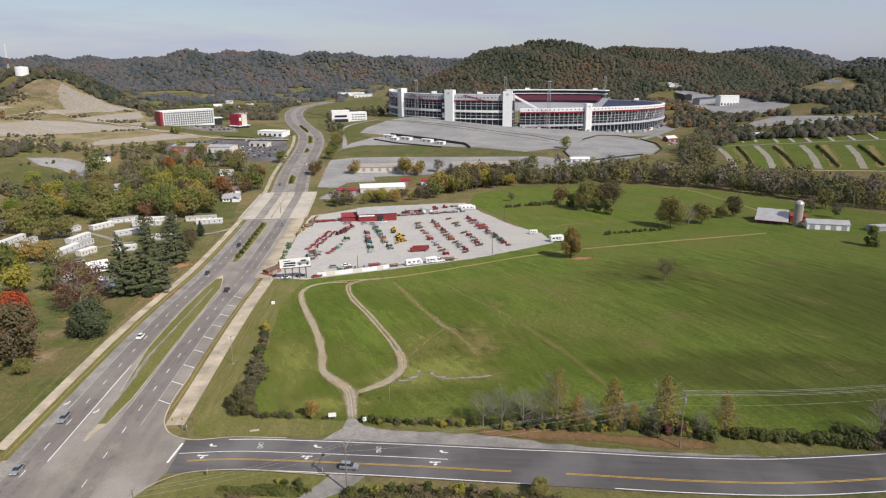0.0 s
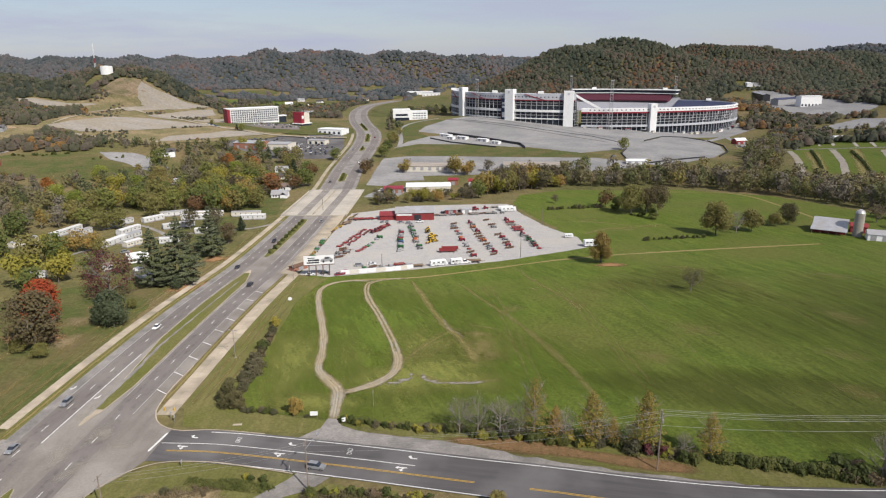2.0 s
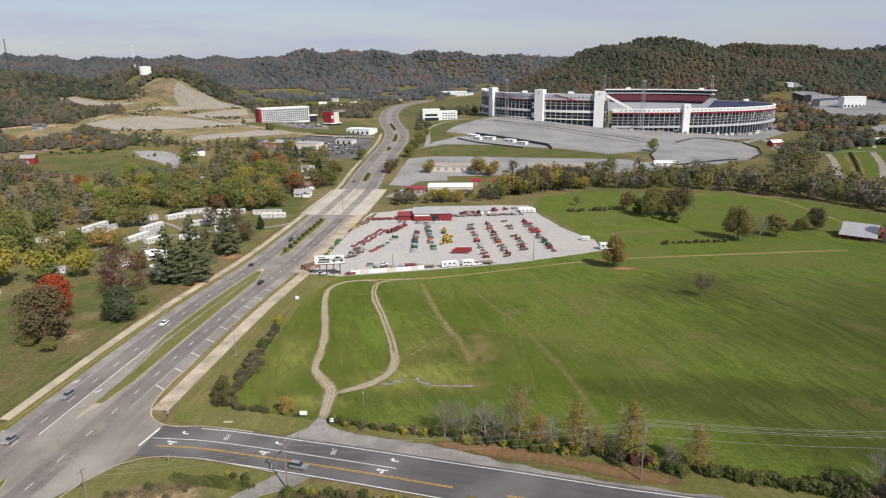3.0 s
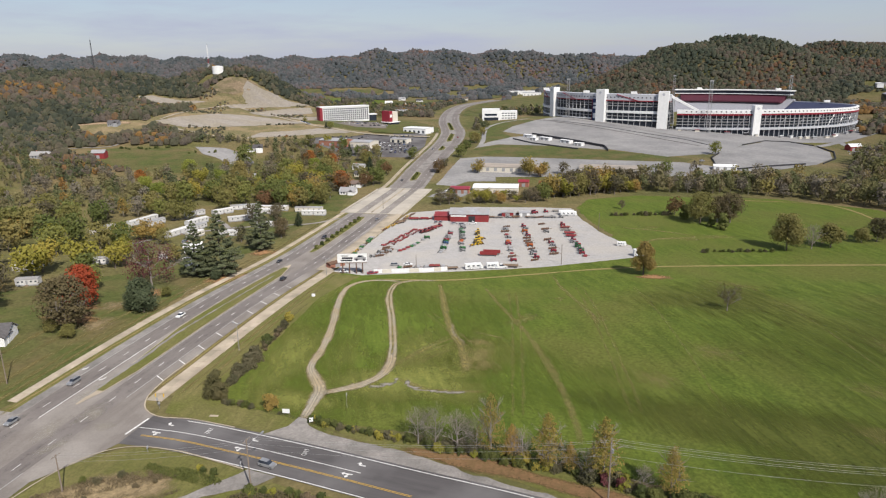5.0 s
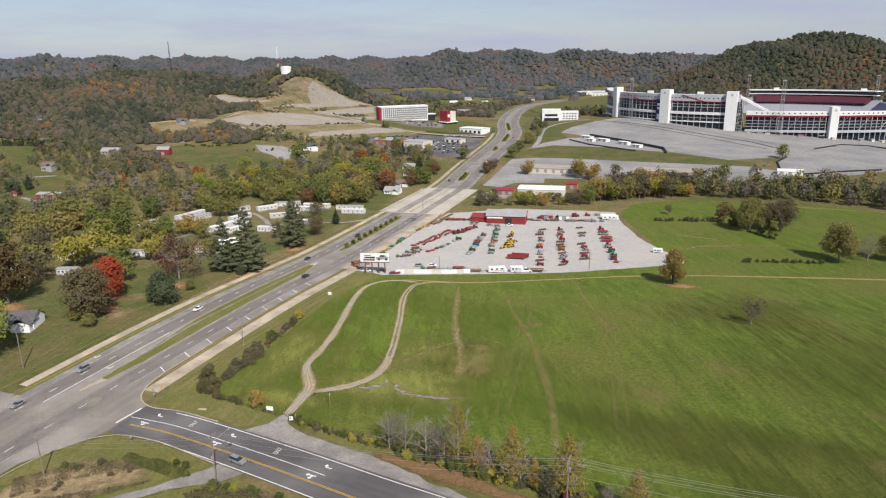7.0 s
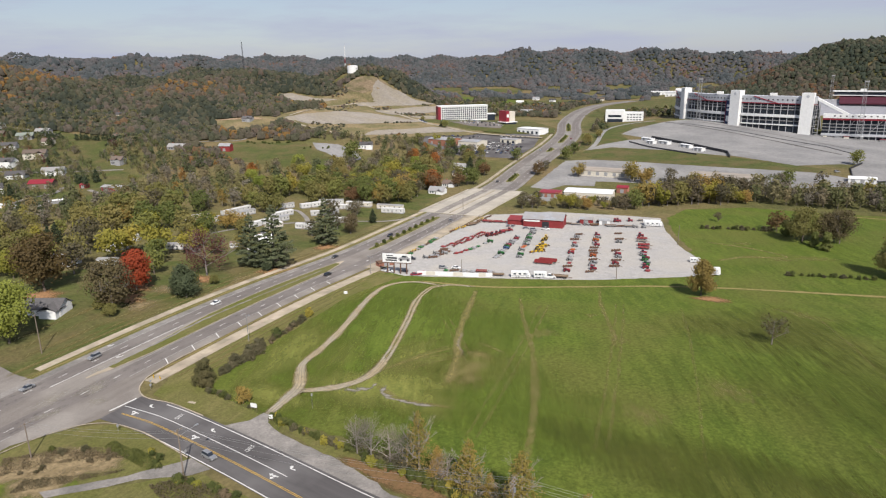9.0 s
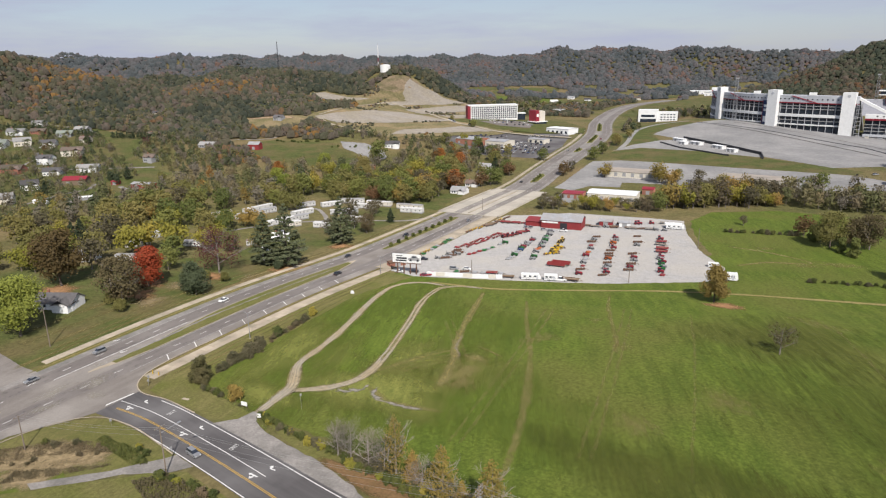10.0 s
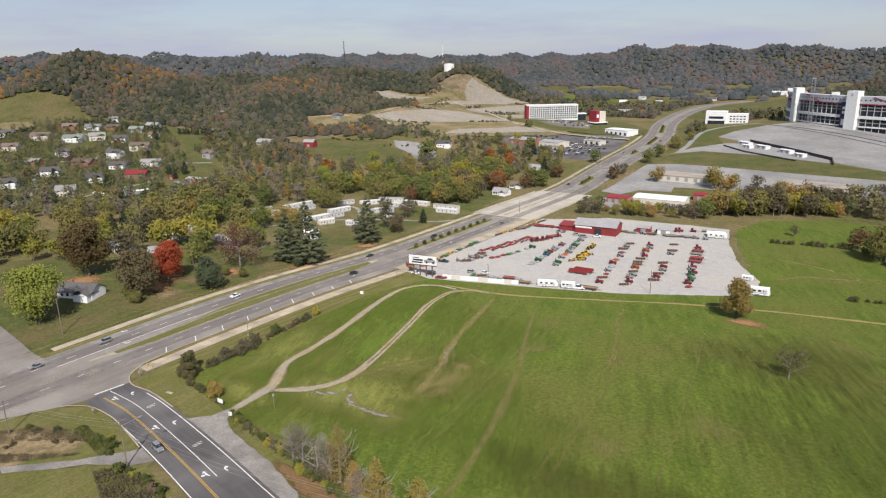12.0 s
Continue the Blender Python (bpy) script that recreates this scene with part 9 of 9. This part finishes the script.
wood([(-84, 492), (-62, 498), (-14, 522), (-14, 548), (-70, 520), (-100, 510)], 8.5, 0.4, 0.75, ["w_olive", "w_yellow", "w_brown", "w_yellow", "w_brown", "w_gold"], thin=0.1)
wood([(-14, 522), (34, 590), (60, 602), (60, 632), (18, 622), (-14, 572)], 8.5, 0.8, 1.3, ["w_olive", "w_yellow", "w_brown", "w_green", "w_brown", "w_olive", "w_gold", "w_brown"])
for x, y, k, z in ((-180, 530, "w_orange", 1.25), (-188, 536, "w_gold", 1.1), (-247, 646, "w_orange", 1.1), (-270, 640, "w_orange", 0.9), (-166, 578, "w_green", 1.0), (-318, 604, "w_green", 1.5), (-170, 688, "w_green", 0.9), (42, 588, "w_brown", 1.1),
                   (-39, 642, "w_gold", 1.3), (-206, 650, "w_olive", 1.1), (-126, 656, "w_brown", 0.7), (-126, 786, "w_olive", 0.9), (-132, 800, "w_green", 0.8), (-124, 734, "w_green", 0.9), (-321, 806, "w_green", 0.7), (-330, 812, "w_cedar", 0.6),
                   (-378, 846, "w_olive", 0.5), (-217, 700, "w_olive", 0.8), (-262, 712, "w_green", 0.9), (-285, 722, "w_yellow", 0.8), (-300, 705, "w_olive", 0.9), (-246, 694, "w_cedar", 0.9), (-234, 690, "w_green", 0.8), (-130, 845, "w_olive", 0.7), (50, 512, "w_brown", 0.45)):
    place(T[k], x, y, z, x * 29 % 360)
wood([(-104, 632), (-20, 640), (90, 650), (92, 660), (-20, 652), (-104, 644)], 12, 0.6, 1.1, ["w_olive", "w_brown", "w_green", "w_brown"], thin=0.35)


def wood_stuff(name, polys, gap, lo, hi, label, seed, tones=(0.1, 1.0), dense=200, leaf=1.6, thin=0.0):
    """Further woods: leafy crowns on plain trunks, joined in one mesh."""
    rs = np.random.RandomState(seed)
    kit = [crown(k, 1.0, 0.85, dense, leaf / 14, 70 + a) for a, k in enumerate(("round", "open", "round", "tall", "round"))]
    vs, fs, ts, k = [], [], [], 0
    for poly in polys:
        for a, b in scatter(poly, gap):
            if rs.rand() < thin:
                continue
            v, f = kit[rs.randint(len(kit))]
            h, t = 14 * rs.uniform(lo, hi), rs.uniform(0, 6.28)
            w = h * rs.uniform(0.7, 1.1)
            x = (v[:, 0] * math.cos(t) - v[:, 1] * math.sin(t)) * w + a
            y = (v[:, 0] * math.sin(t) + v[:, 1] * math.cos(t)) * w + b
            z = v[:, 2] * h + float(lie(a, b))
            r = 0.18 + 0.008 * h
            post = np.array([(a - r, b - r, z.min() - 2), (a + r, b - r, z.min() - 2), (a + r, b + r, z.min() - 2), (a - r, b + r, z.min() - 2), (a, b, float(lie(a, b)) + h * 0.8)])
            vs += [np.stack([x, y, z], 1), post]
            n = len(v)
            fs += [f + k, np.array([(0, 1, 4, 4), (1, 2, 4, 4), (2, 3, 4, 4), (3, 0, 4, 4)]) + k + n]
            ts += [np.full(len(f), np.clip(rs.uniform(*tones) ** 1.1, 0, 1)), np.full(4, 0.68)]
            k += n + 5
    v, f, t = np.concatenate(vs), np.concatenate(fs), np.concatenate(ts)
    good = f[:, 2] != f[:, 3]
    tri = np.concatenate([f[good][:, :3], f[good][:, [0, 2, 3]], f[~good][:, :3]])
    tone = np.concatenate([t[good], t[good], t[~good]])
    return tagged(new(name, mesh_np(name, v, tri, M_woods, tone)), label, "woods", kind="stuff")


wood_stuff("creek_woods", [[(60, 605), (100, 604), (165, 606), (228, 570), (262, 513), (305, 460), (345, 436), (348, 525), (290, 590), (240, 640), (165, 655), (100, 640), (45, 650), (18, 622), (60, 632)], [(232, 660), (262, 650), (335, 850), (300, 840), (270, 770)]], 9.6, 0.7, 1.45, "line of autumn trees along the creek", 31, (0.2, 0.95), 200, 1.25)
wood_stuff("valley_woods", [[(-330, 285), (-360, 215), (-430, 240), (-415, 300), (-395, 400), (-405, 470), (-350, 560), (-300, 575), (-215, 600), (-262, 520), (-290, 430), (-275, 400), (-330, 350)]], 12.5, 0.6, 1.15, "autumn woods between the mobile homes and the village", 32, (0.0, 1.0), 250, 1.2, 0.15)
wood_stuff("valley_woods", [[(-188, 610), (-215, 600), (-300, 575), (-330, 600), (-300, 650), (-262, 700), (-215, 690), (-196, 670)]], 11.5, 0.65, 1.0, "autumn woods around scattered cottages", 33, (0.1, 1.0), 220, 1.3, 0.3)
wood_stuff("scrub_woods", [[(-500, 700), (-440, 690), (-380, 680), (-345, 690), (-300, 722), (-285, 700), (-310, 655), (-345, 658), (-375, 664), (-420, 662), (-470, 655), (-515, 655)], [(-690, 880), (-640, 880), (-585, 870), (-545, 790), (-560, 735), (-640, 720), (-700, 760)], [(-600, 545), (-540, 470), (-425, 440), (-405, 520), (-480, 545), (-535, 565), (-545, 640), (-610, 650)]], 9.5, 0.4, 0.8, "scrubby autumn woods below the terraces", 34, (0.0, 0.8), 150, 1.5)
wood_stuff("village_trees", [[(-440, 300), (-440, 380), (-470, 430), (-640, 500), (-760, 530), (-850, 470), (-870, 400), (-740, 320), (-560, 250), (-430, 225)]], 10.5, 0.35, 0.85, "garden trees between the village houses", 35, (0.0, 0.7), 170, 1.2, 0.12)
wood_stuff("village_trees", [[(-600, 545), (-720, 545), (-840, 520), (-900, 515), (-880, 600), (-740, 660), (-640, 650)]], 11.5, 0.5, 0.9, "trees on the slope above the village", 36, (0.0, 0.9), 150, 1.6)
wood_stuff("valley_woods", [[(-430, 225), (-560, 250), (-740, 320), (-870, 395), (-1000, 380), (-1000, 200), (-500, 100), (-330, 100), (-360, 215)], [(-262, 188), (-360, 215), (-330, 100), (-262, 100), (-230, 170)]], 13, 0.6, 1.0, "woods south of the village", 37, (0.0, 1.0), 105, 2.0)
wood_stuff("far_valley_trees", [[(-200, 900), (-150, 870), (-128, 905), (-165, 980), (-195, 985)], [(-300, 1000), (-380, 990), (-520, 1080), (-500, 1180), (-380, 1100)], [(-110, 1080), (-200, 1120), (-150, 1260), (-60, 1250)], [(-330, 1300), (-420, 1350), (-540, 1300), (-480, 1200)], [(330, 860), (420, 900), (560, 870), (700, 850), (900, 880), (900, 930), (560, 940), (400, 960), (345, 960)], [(365, 1000), (430, 1010), (420, 1120), (385, 1150)]], 15, 0.5, 0.9, "groves on the far valley floor", 38, (0.0, 0.9), 70, 2.8)
for x, y, k in ((-28, 640, "w_gold"), (-90, 645, "w_gold"), (-122, 705, "w_green"), (-128, 640, "w_orange"), (-175, 620, "w_orange"), (-182, 628, "w_green"), (-172, 560, "w_orange"), (136, 760, "w_green")):
    place(T[k], x, y, 0.95, x * 11 % 360)


# evergreen rows of the village: close-set dark conifers
for line, high in (([(-818, 452), (-803, 471), (-782, 484), (-755, 488), (-713, 497), (-654, 508)], 9), ([(-640, 512), (-578, 533), (-560, 540)], 8), ([(-812, 370), (-827, 402), (-841, 424)], 9), ([(-470, 398), (-452, 396), (-444, 388)], 9), ([(-512, 352), (-516, 362), (-520, 370)], 7)):
    vs, fs, k = [], [], 0
    for (x0, y0), (x1, y1) in zip(line, line[1:]):
        n = max(1, int(math.hypot(x1 - x0, y1 - y0) / 4.5))
        for a in range(n):
            px, py = x0 + (x1 - x0) * a / n + wood_rnd.uniform(-1, 1), y0 + (y1 - y0) * a / n + wood_rnd.uniform(-1, 1)
            v, f = crown("tall", high * wood_rnd.uniform(0.8, 1.15), 6.5, 130, 1.1, 400 + a % 9)
            vs.append(v + np.array([px, py, float(lie(px, py))]))
            fs.append(f + k)
            k += len(v)
    row = thing("evergreen_hedge", "row of close-set dark green conifers in the village", "hedge")
    part("foliage", mesh_np("foliage", np.concatenate(vs), np.concatenate(fs), L_dark), L_dark, row)
# lone garden trees of the village
for x, y, k, z in ((-613, 367, "maroon", 0.62), (-640, 385, "w_green", 0.7), (-560, 428, "w_cedar", 0.8), (-585, 436, "maroon", 0.4), (-655, 440, "w_orange", 0.7), (-640, 455, "w_orange", 0.6), (-700, 470, "w_cedar", 0.9), (-640, 480, "w_cedar", 1.0), (-560, 500, "maroon", 0.5),
                   (-470, 340, "w_cedar", 0.8), (-540, 300, "maroon", 0.45), (-530, 320, "w_cedar", 0.9), (-560, 310, "w_olive", 0.8), (-460, 410, "w_cedar", 0.9), (-425, 420, "w_olive", 0.6), (-800, 430, "maroon", 0.45)):
    place(T[k], x, y, z, x * 23 % 360)

for x, y, k, z in ((-182, 533, "orange", 1.0), (-238, 635, "orange", 0.85), (-269, 644, "orange", 0.8), (-263, 585, "w_green", 1.2), (-219, 550, "lime", 0.62), (-169, 571, "w_green", 1.1), (-199, 637, "w_cedar", 1.0), (-279, 530, "green", 0.85), (-333, 589, "w_gold", 0.6), (-229, 600, "w_green", 1.2), (-247, 612, "lime", 0.6),
                (-345, 549, "lime", 0.6), (-311, 517, "w_yellow", 1.1), (-294, 520, "lime", 0.62), (-194, 495, "w_brown", 0.9), (-208, 487, "w_brown", 0.9), (-229, 487, "dull", 0.65), (-189, 593, "w_olive", 0.9), (-250, 500, "w_brown", 0.9), (-360, 500, "orange", 0.7), (-330, 470, "lime", 0.6), (-215, 520, "w_brown", 0.9), (-178, 500, "w_brown", 0.9), (-270, 470, "dull", 0.6), (-300, 450, "lime", 0.62)):
    place(T[k], x, y, z, x * 19 % 360)


# ---- woods too far off to count ----
def tufts(name, places, size, label, material, tall=1.0, seed=1, lift=0.0, bits=10, ring=5):
    """Far tree crowns: each a rough little dome with loose leaf clumps over it, all one mesh."""
    rs = np.random.RandomState(seed)
    p = np.asarray(places, float)
    n = len(p)
    s = rs.uniform(0.6, 1.35, (n, 1, 1)) * size
    foot = np.stack([p[:, 0], p[:, 1], lie(p[:, 0], p[:, 1]) + lift], 1)[:, None, :]
    # the dome: a top, a shoulder ring and a skirt
    m = 2 * ring + 1
    a = np.arange(ring) * 2 * np.pi / ring
    turn = rs.uniform(0, 6.28, (n, 1))
    shoulder = np.stack([0.8 * np.cos(a + turn), 0.8 * np.sin(a + turn), np.full((n, ring), 1.02)], 2)
    skirt = np.stack([np.cos(a + turn + 0.63), np.sin(a + turn + 0.63), np.full((n, ring), 0.2)], 2)
    top = np.tile(np.array([[[0, 0, 1.32]]]), (n, 1, 1)) + rs.normal(0, 0.14, (n, 1, 3))
    dome = np.concatenate([top, shoulder, skirt], 1) * (1 + rs.normal(0, 0.15, (n, m, 1))) * s
    dome[:, :, 2] *= tall * rs.uniform(0.75, 1.3, (n, 1))
    dome += foot
    df = np.array([(0, 1 + k, 1 + (k + 1) % ring) for k in range(ring)] + [(1 + k, 1 + ring + k, 1 + (k + 1) % ring) for k in range(ring)] + [(1 + (k + 1) % ring, 1 + ring + k, 1 + ring + (k + 1) % ring) for k in range(ring)])
    faces = (np.arange(n)[:, None, None] * m + df).reshape(-1, 3)
    # the clumps
    up = rs.normal(0, 1, (n, bits, 3))
    up[:, :, 2] = np.abs(up[:, :, 2]) * 0.9 - 0.15
    up /= np.linalg.norm(up, axis=2)[:, :, None]
    c = up * rs.uniform(0.8, 1.12, (n, bits, 1)) * s
    c[:, :, 2] *= tall * 0.9
    c += foot + np.array([0, 0, 1.0]) * s * 0.6 * tall
    nrm = up + rs.normal(0, 0.35, up.shape)
    nrm /= np.linalg.norm(nrm, axis=2)[:, :, None]
    u = np.cross(nrm, rs.normal(0, 1, up.shape))
    u /= np.linalg.norm(u, axis=2)[:, :, None] + 1e-9
    w = np.cross(nrm, u)
    r = s * rs.uniform(0.22, 0.42, (n, bits, 1))
    v = np.stack([c + u * r, c + (w * 0.9 - u * 0.55) * r, c + (-w * 0.9 - u * 0.55) * r], 2).reshape(-1, 3)
    faces = np.concatenate([faces, np.arange(len(v)).reshape(-1, 3) + n * m])
    v = np.concatenate([dome.reshape(-1, 3), v])
    tone = np.clip(rs.beta(1.6, 1.9, n) + 0.36 * np.sin(p[:, 0] / 55 + 1.2 * np.sin(p[:, 1] / 90)) * np.sin(p[:, 1] / 70 + p[:, 0] / 120), 0, 1)
    tone = np.concatenate([np.repeat(tone, 3 * ring), np.clip(np.repeat(tone, bits) + rs.normal(0, 0.06, n * bits), 0, 1)])
    return tagged(new(name, mesh_np(name, v, faces, material, tone)), label, "woods", kind="stuff")


def cover(x0, x1, y0, y1, gap, keep, seed):
    """Uneven places over a rectangle where keep(x, y) holds."""
    rs = np.random.RandomState(seed)
    a, b = np.meshgrid(np.arange(x0, x1, gap), np.arange(y0, y1, gap))
    a, b = a.ravel() + rs.uniform(-0.5, 0.5, a.size) * gap, b.ravel() + rs.uniform(-0.5, 0.5, b.size) * gap
    ok = keep(a, b)
    for x, y, r in CLEAR:
        ok &= (a - x) ** 2 + (b - y) ** 2 > (r + 2) ** 2
    return np.stack([a[ok], b[ok]], 1)


def above(limit):
    """Where hills rise more than limit above the valley floor."""
    def keep(a, b):
        bare = np.interp(b, (-400, 560, 720, 1000, 1400, 4800), (0, -4, 2, 10, 10, 12))
        return lie(a, b) - bare > limit
    return keep


def within(a, b, poly):
    """Which of the places lie inside a polygon."""
    hit = np.zeros(len(a), bool)
    for (x0, y0), (x1, y1) in zip(poly, poly[1:] + poly[:1]):
        if y0 != y1:
            hit ^= ((y0 > b) != (y1 > b)) & (a < (x1 - x0) * (b - y0) / (y1 - y0) + x0)
    return hit


OPEN_GROUND = (TERRACES, [(-1060, 380), (-1060, 440), (-1019, 447), (-924, 512), (-850, 500), (-810, 520), (-745, 532), (-650, 545), (-560, 548), (-480, 520), (-420, 470), (-400, 380), (-400, 200), (-1000, 200)],
               [(-530, 560), (-500, 640), (-440, 650), (-310, 650), (-310, 580), (-334, 565), (-365, 540), (-416, 536), (-475, 555)], [(-628, 696), (-587, 714), (-527, 730), (-503, 695), (-518, 660), (-549, 642), (-600, 668)], [(-420, 960), (-320, 960), (-200, 960), (-190, 700), (-300, 690), (-370, 690), (-400, 860)])


def not_quarry(a, b):
    ok = (np.hypot(a + 634, b - 1024) > 30) & (np.hypot(a + 642, b - 1046) > 16)
    ok &= ((a - 670) / 48) ** 2 + ((b - 1192) / 44) ** 2 > 1
    for poly in OPEN_GROUND:
        ok &= ~within(a, b, poly)
    return ok


def off_road(a, b):
    c = np.array([hwy(min(max(v, -150), 1500))[0] for v in b])
    return (a < c - 32) | (a > c + 28)


def patchy(a, b, share):
    """Broken cover: clumps and gaps."""
    return np.sin(a / 31 + 1.3 * np.sin(b / 47)) + np.sin(b / 27 + 1.1 * np.sin(a / 39)) > 2 - 4 * share


def not_meadow(a, b):
    """Far pastures kept open."""
    ok = np.ones(len(a), bool)
    for x, y, u, v in FAR_MEADOWS + ((-150, 1300, 55, 60),):
        ok &= ((a - x) / u) ** 2 + ((b - y) / v) ** 2 > 1
    return ok


def facing(a, b):
    """Slopes that face the walk, with a little of the far side of each crest."""
    d = np.hypot(a - 60, b - 30)
    u, w = (a - 60) / d, (b - 30) / d
    return lie(a, b) - lie(a + u * 60, b + w * 60) < 16


def view(a, b):
    """The wedge of country that the walk looks over."""
    t = np.degrees(np.arctan2(a - 60, b - 30))
    return (t > -79) & (t < 37)


west = cover(-1500, -420, 380, 1500, 7.2, lambda a, b: above(11)(a, b) & view(a, b) & not_quarry(a, b) & facing(a, b), 2)
tufts("hillside_woods_west", west, 4.6, "mixed autumn woods over the western hills", M_westwoods, 1.25, 3, bits=8)
mid = cover(-200, 1000, 1300, 2300, 7.6, lambda a, b: above(9)(a, b) & view(a, b) & facing(a, b) & not_quarry(a, b), 4)
tufts("hillside_woods", mid, 4.3, "dense autumn woods on the hill behind the stadium", M_midwoods, 1.15, 5, bits=5)
# the skyline ridges carry their haze in the tones
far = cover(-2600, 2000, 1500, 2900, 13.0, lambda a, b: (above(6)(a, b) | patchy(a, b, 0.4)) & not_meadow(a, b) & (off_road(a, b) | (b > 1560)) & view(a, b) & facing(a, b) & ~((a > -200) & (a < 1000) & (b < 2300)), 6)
tufts("far_ridge_woods", far, 7.9, "wooded skyline ridges with haze put into their grey colour", M_hazedhills, 0.9, 7, bits=2, ring=4)
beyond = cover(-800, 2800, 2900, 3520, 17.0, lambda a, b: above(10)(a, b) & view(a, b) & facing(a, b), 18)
tufts("far_ridge_woods", beyond, 11, "wooded horizon ridges with haze put into their grey colour", M_hazedhills, 0.8, 19, bits=1, ring=4)
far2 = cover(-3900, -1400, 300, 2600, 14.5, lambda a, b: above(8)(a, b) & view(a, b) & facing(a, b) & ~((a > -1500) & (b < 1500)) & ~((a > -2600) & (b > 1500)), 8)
tufts("far_ridge_woods", far2, 8.8, "wooded western ridges with haze put into their grey colour", M_hazedhills, 0.85, 9, bits=2, ring=4)
east = cover(560, 2000, 1080, 1900, 8.5, lambda a, b: above(14)(a, b) & view(a, b) & facing(a, b) & not_quarry(a, b), 10)
tufts("far_ridge_woods", east, 5.6, "wooded slopes east of the stadium", M_midwoods, 1.0, 11, bits=6)


def outside(*boxes):
    def keep(a, b):
        ok = np.ones(len(a), bool)
        for x0, x1, y0, y1 in boxes:
            ok &= ~((a > x0) & (a < x1) & (b > y0) & (b < y1))
        return ok
    return keep


brush = cover(-620, -470, 930, 1050, 6.0, lambda a, b: patchy(a * 2.2, b * 2.2, 0.34) & (within(a, b, [(-612, 935), (-612, 975), (-590, 1005), (-566, 1020), (-548, 1015), (-553, 975), (-545, 950), (-565, 935)]) | within(a, b, [(-520, 925), (-495, 985), (-478, 1040), (-470, 1035), (-488, 980), (-508, 922)])), 21)
tufts("brush", brush, 1.9, "low brush on the clay slope", M_westwoods, 1.0, 22, lift=1.2, bits=10)
bank_brush = cover(-560, -330, 690, 960, 7.0, lambda a, b: patchy(a * 1.7, b * 1.7, 0.30) & within(a, b, TERRACES) & ~within(a, b, [(-524, 728), (-513, 752), (-500, 784), (-497, 845), (-491, 879), (-448, 875), (-391, 846), (-373, 832), (-447, 741), (-500, 725)]) & ~within(a, b, [(-372, 692), (-375, 727), (-353, 758), (-336, 800), (-287, 799), (-354, 709)]), 23)
tufts("brush", bank_brush, 1.5, "low weeds and brush on the terrace banks", M_westwoods, 0.9, 24, lift=0.7, bits=10)
scrub = cover(-1000, -410, 430, 800, 7.0, lambda a, b: patchy(a, b, 0.5) & not_quarry(a, b) & view(a, b) & outside((-760, -620, 610, 660))(a, b) & (above(11)(a, b) == False), 12)
tufts("scrub_woods", scrub, 3.0, "scrub and small trees over the rough western ground", M_westwoods, 1.1, 13, bits=14)
floor_trees = cover(-900, 460, 1000, 1500, 9.0, lambda a, b: patchy(a, b, 0.5) & not_meadow(a, b) & view(a, b) & off_road(a, b) & outside((-600, -480, 1000, 1080), (-130, 380, 900, 1310), (-420, -180, 780, 1060), (-180, -90, 980, 1040), (420, 640, 1080, 1620), (-540, -360, 1330, 1560))(a, b) & not_quarry(a, b), 14)
tufts("far_valley_woods", floor_trees, 5.0, "broken woods on the far valley floor", M_westwoods, 1.1, 15)
east_floor = cover(345, 1100, 820, 1500, 9.0, lambda a, b: patchy(a, b, 0.6) & view(a, b) & outside((440, 620, 1080, 1560), (420, 910, 900, 1060))(a, b) & not_quarry(a, b), 16)
tufts("far_valley_woods", east_floor, 5.0, "broken woods east of the stadium", M_westwoods, 1.1, 17)

scrap(T.values())
scrap(list(CARS.values()) + list(MACH.values()) + cp)
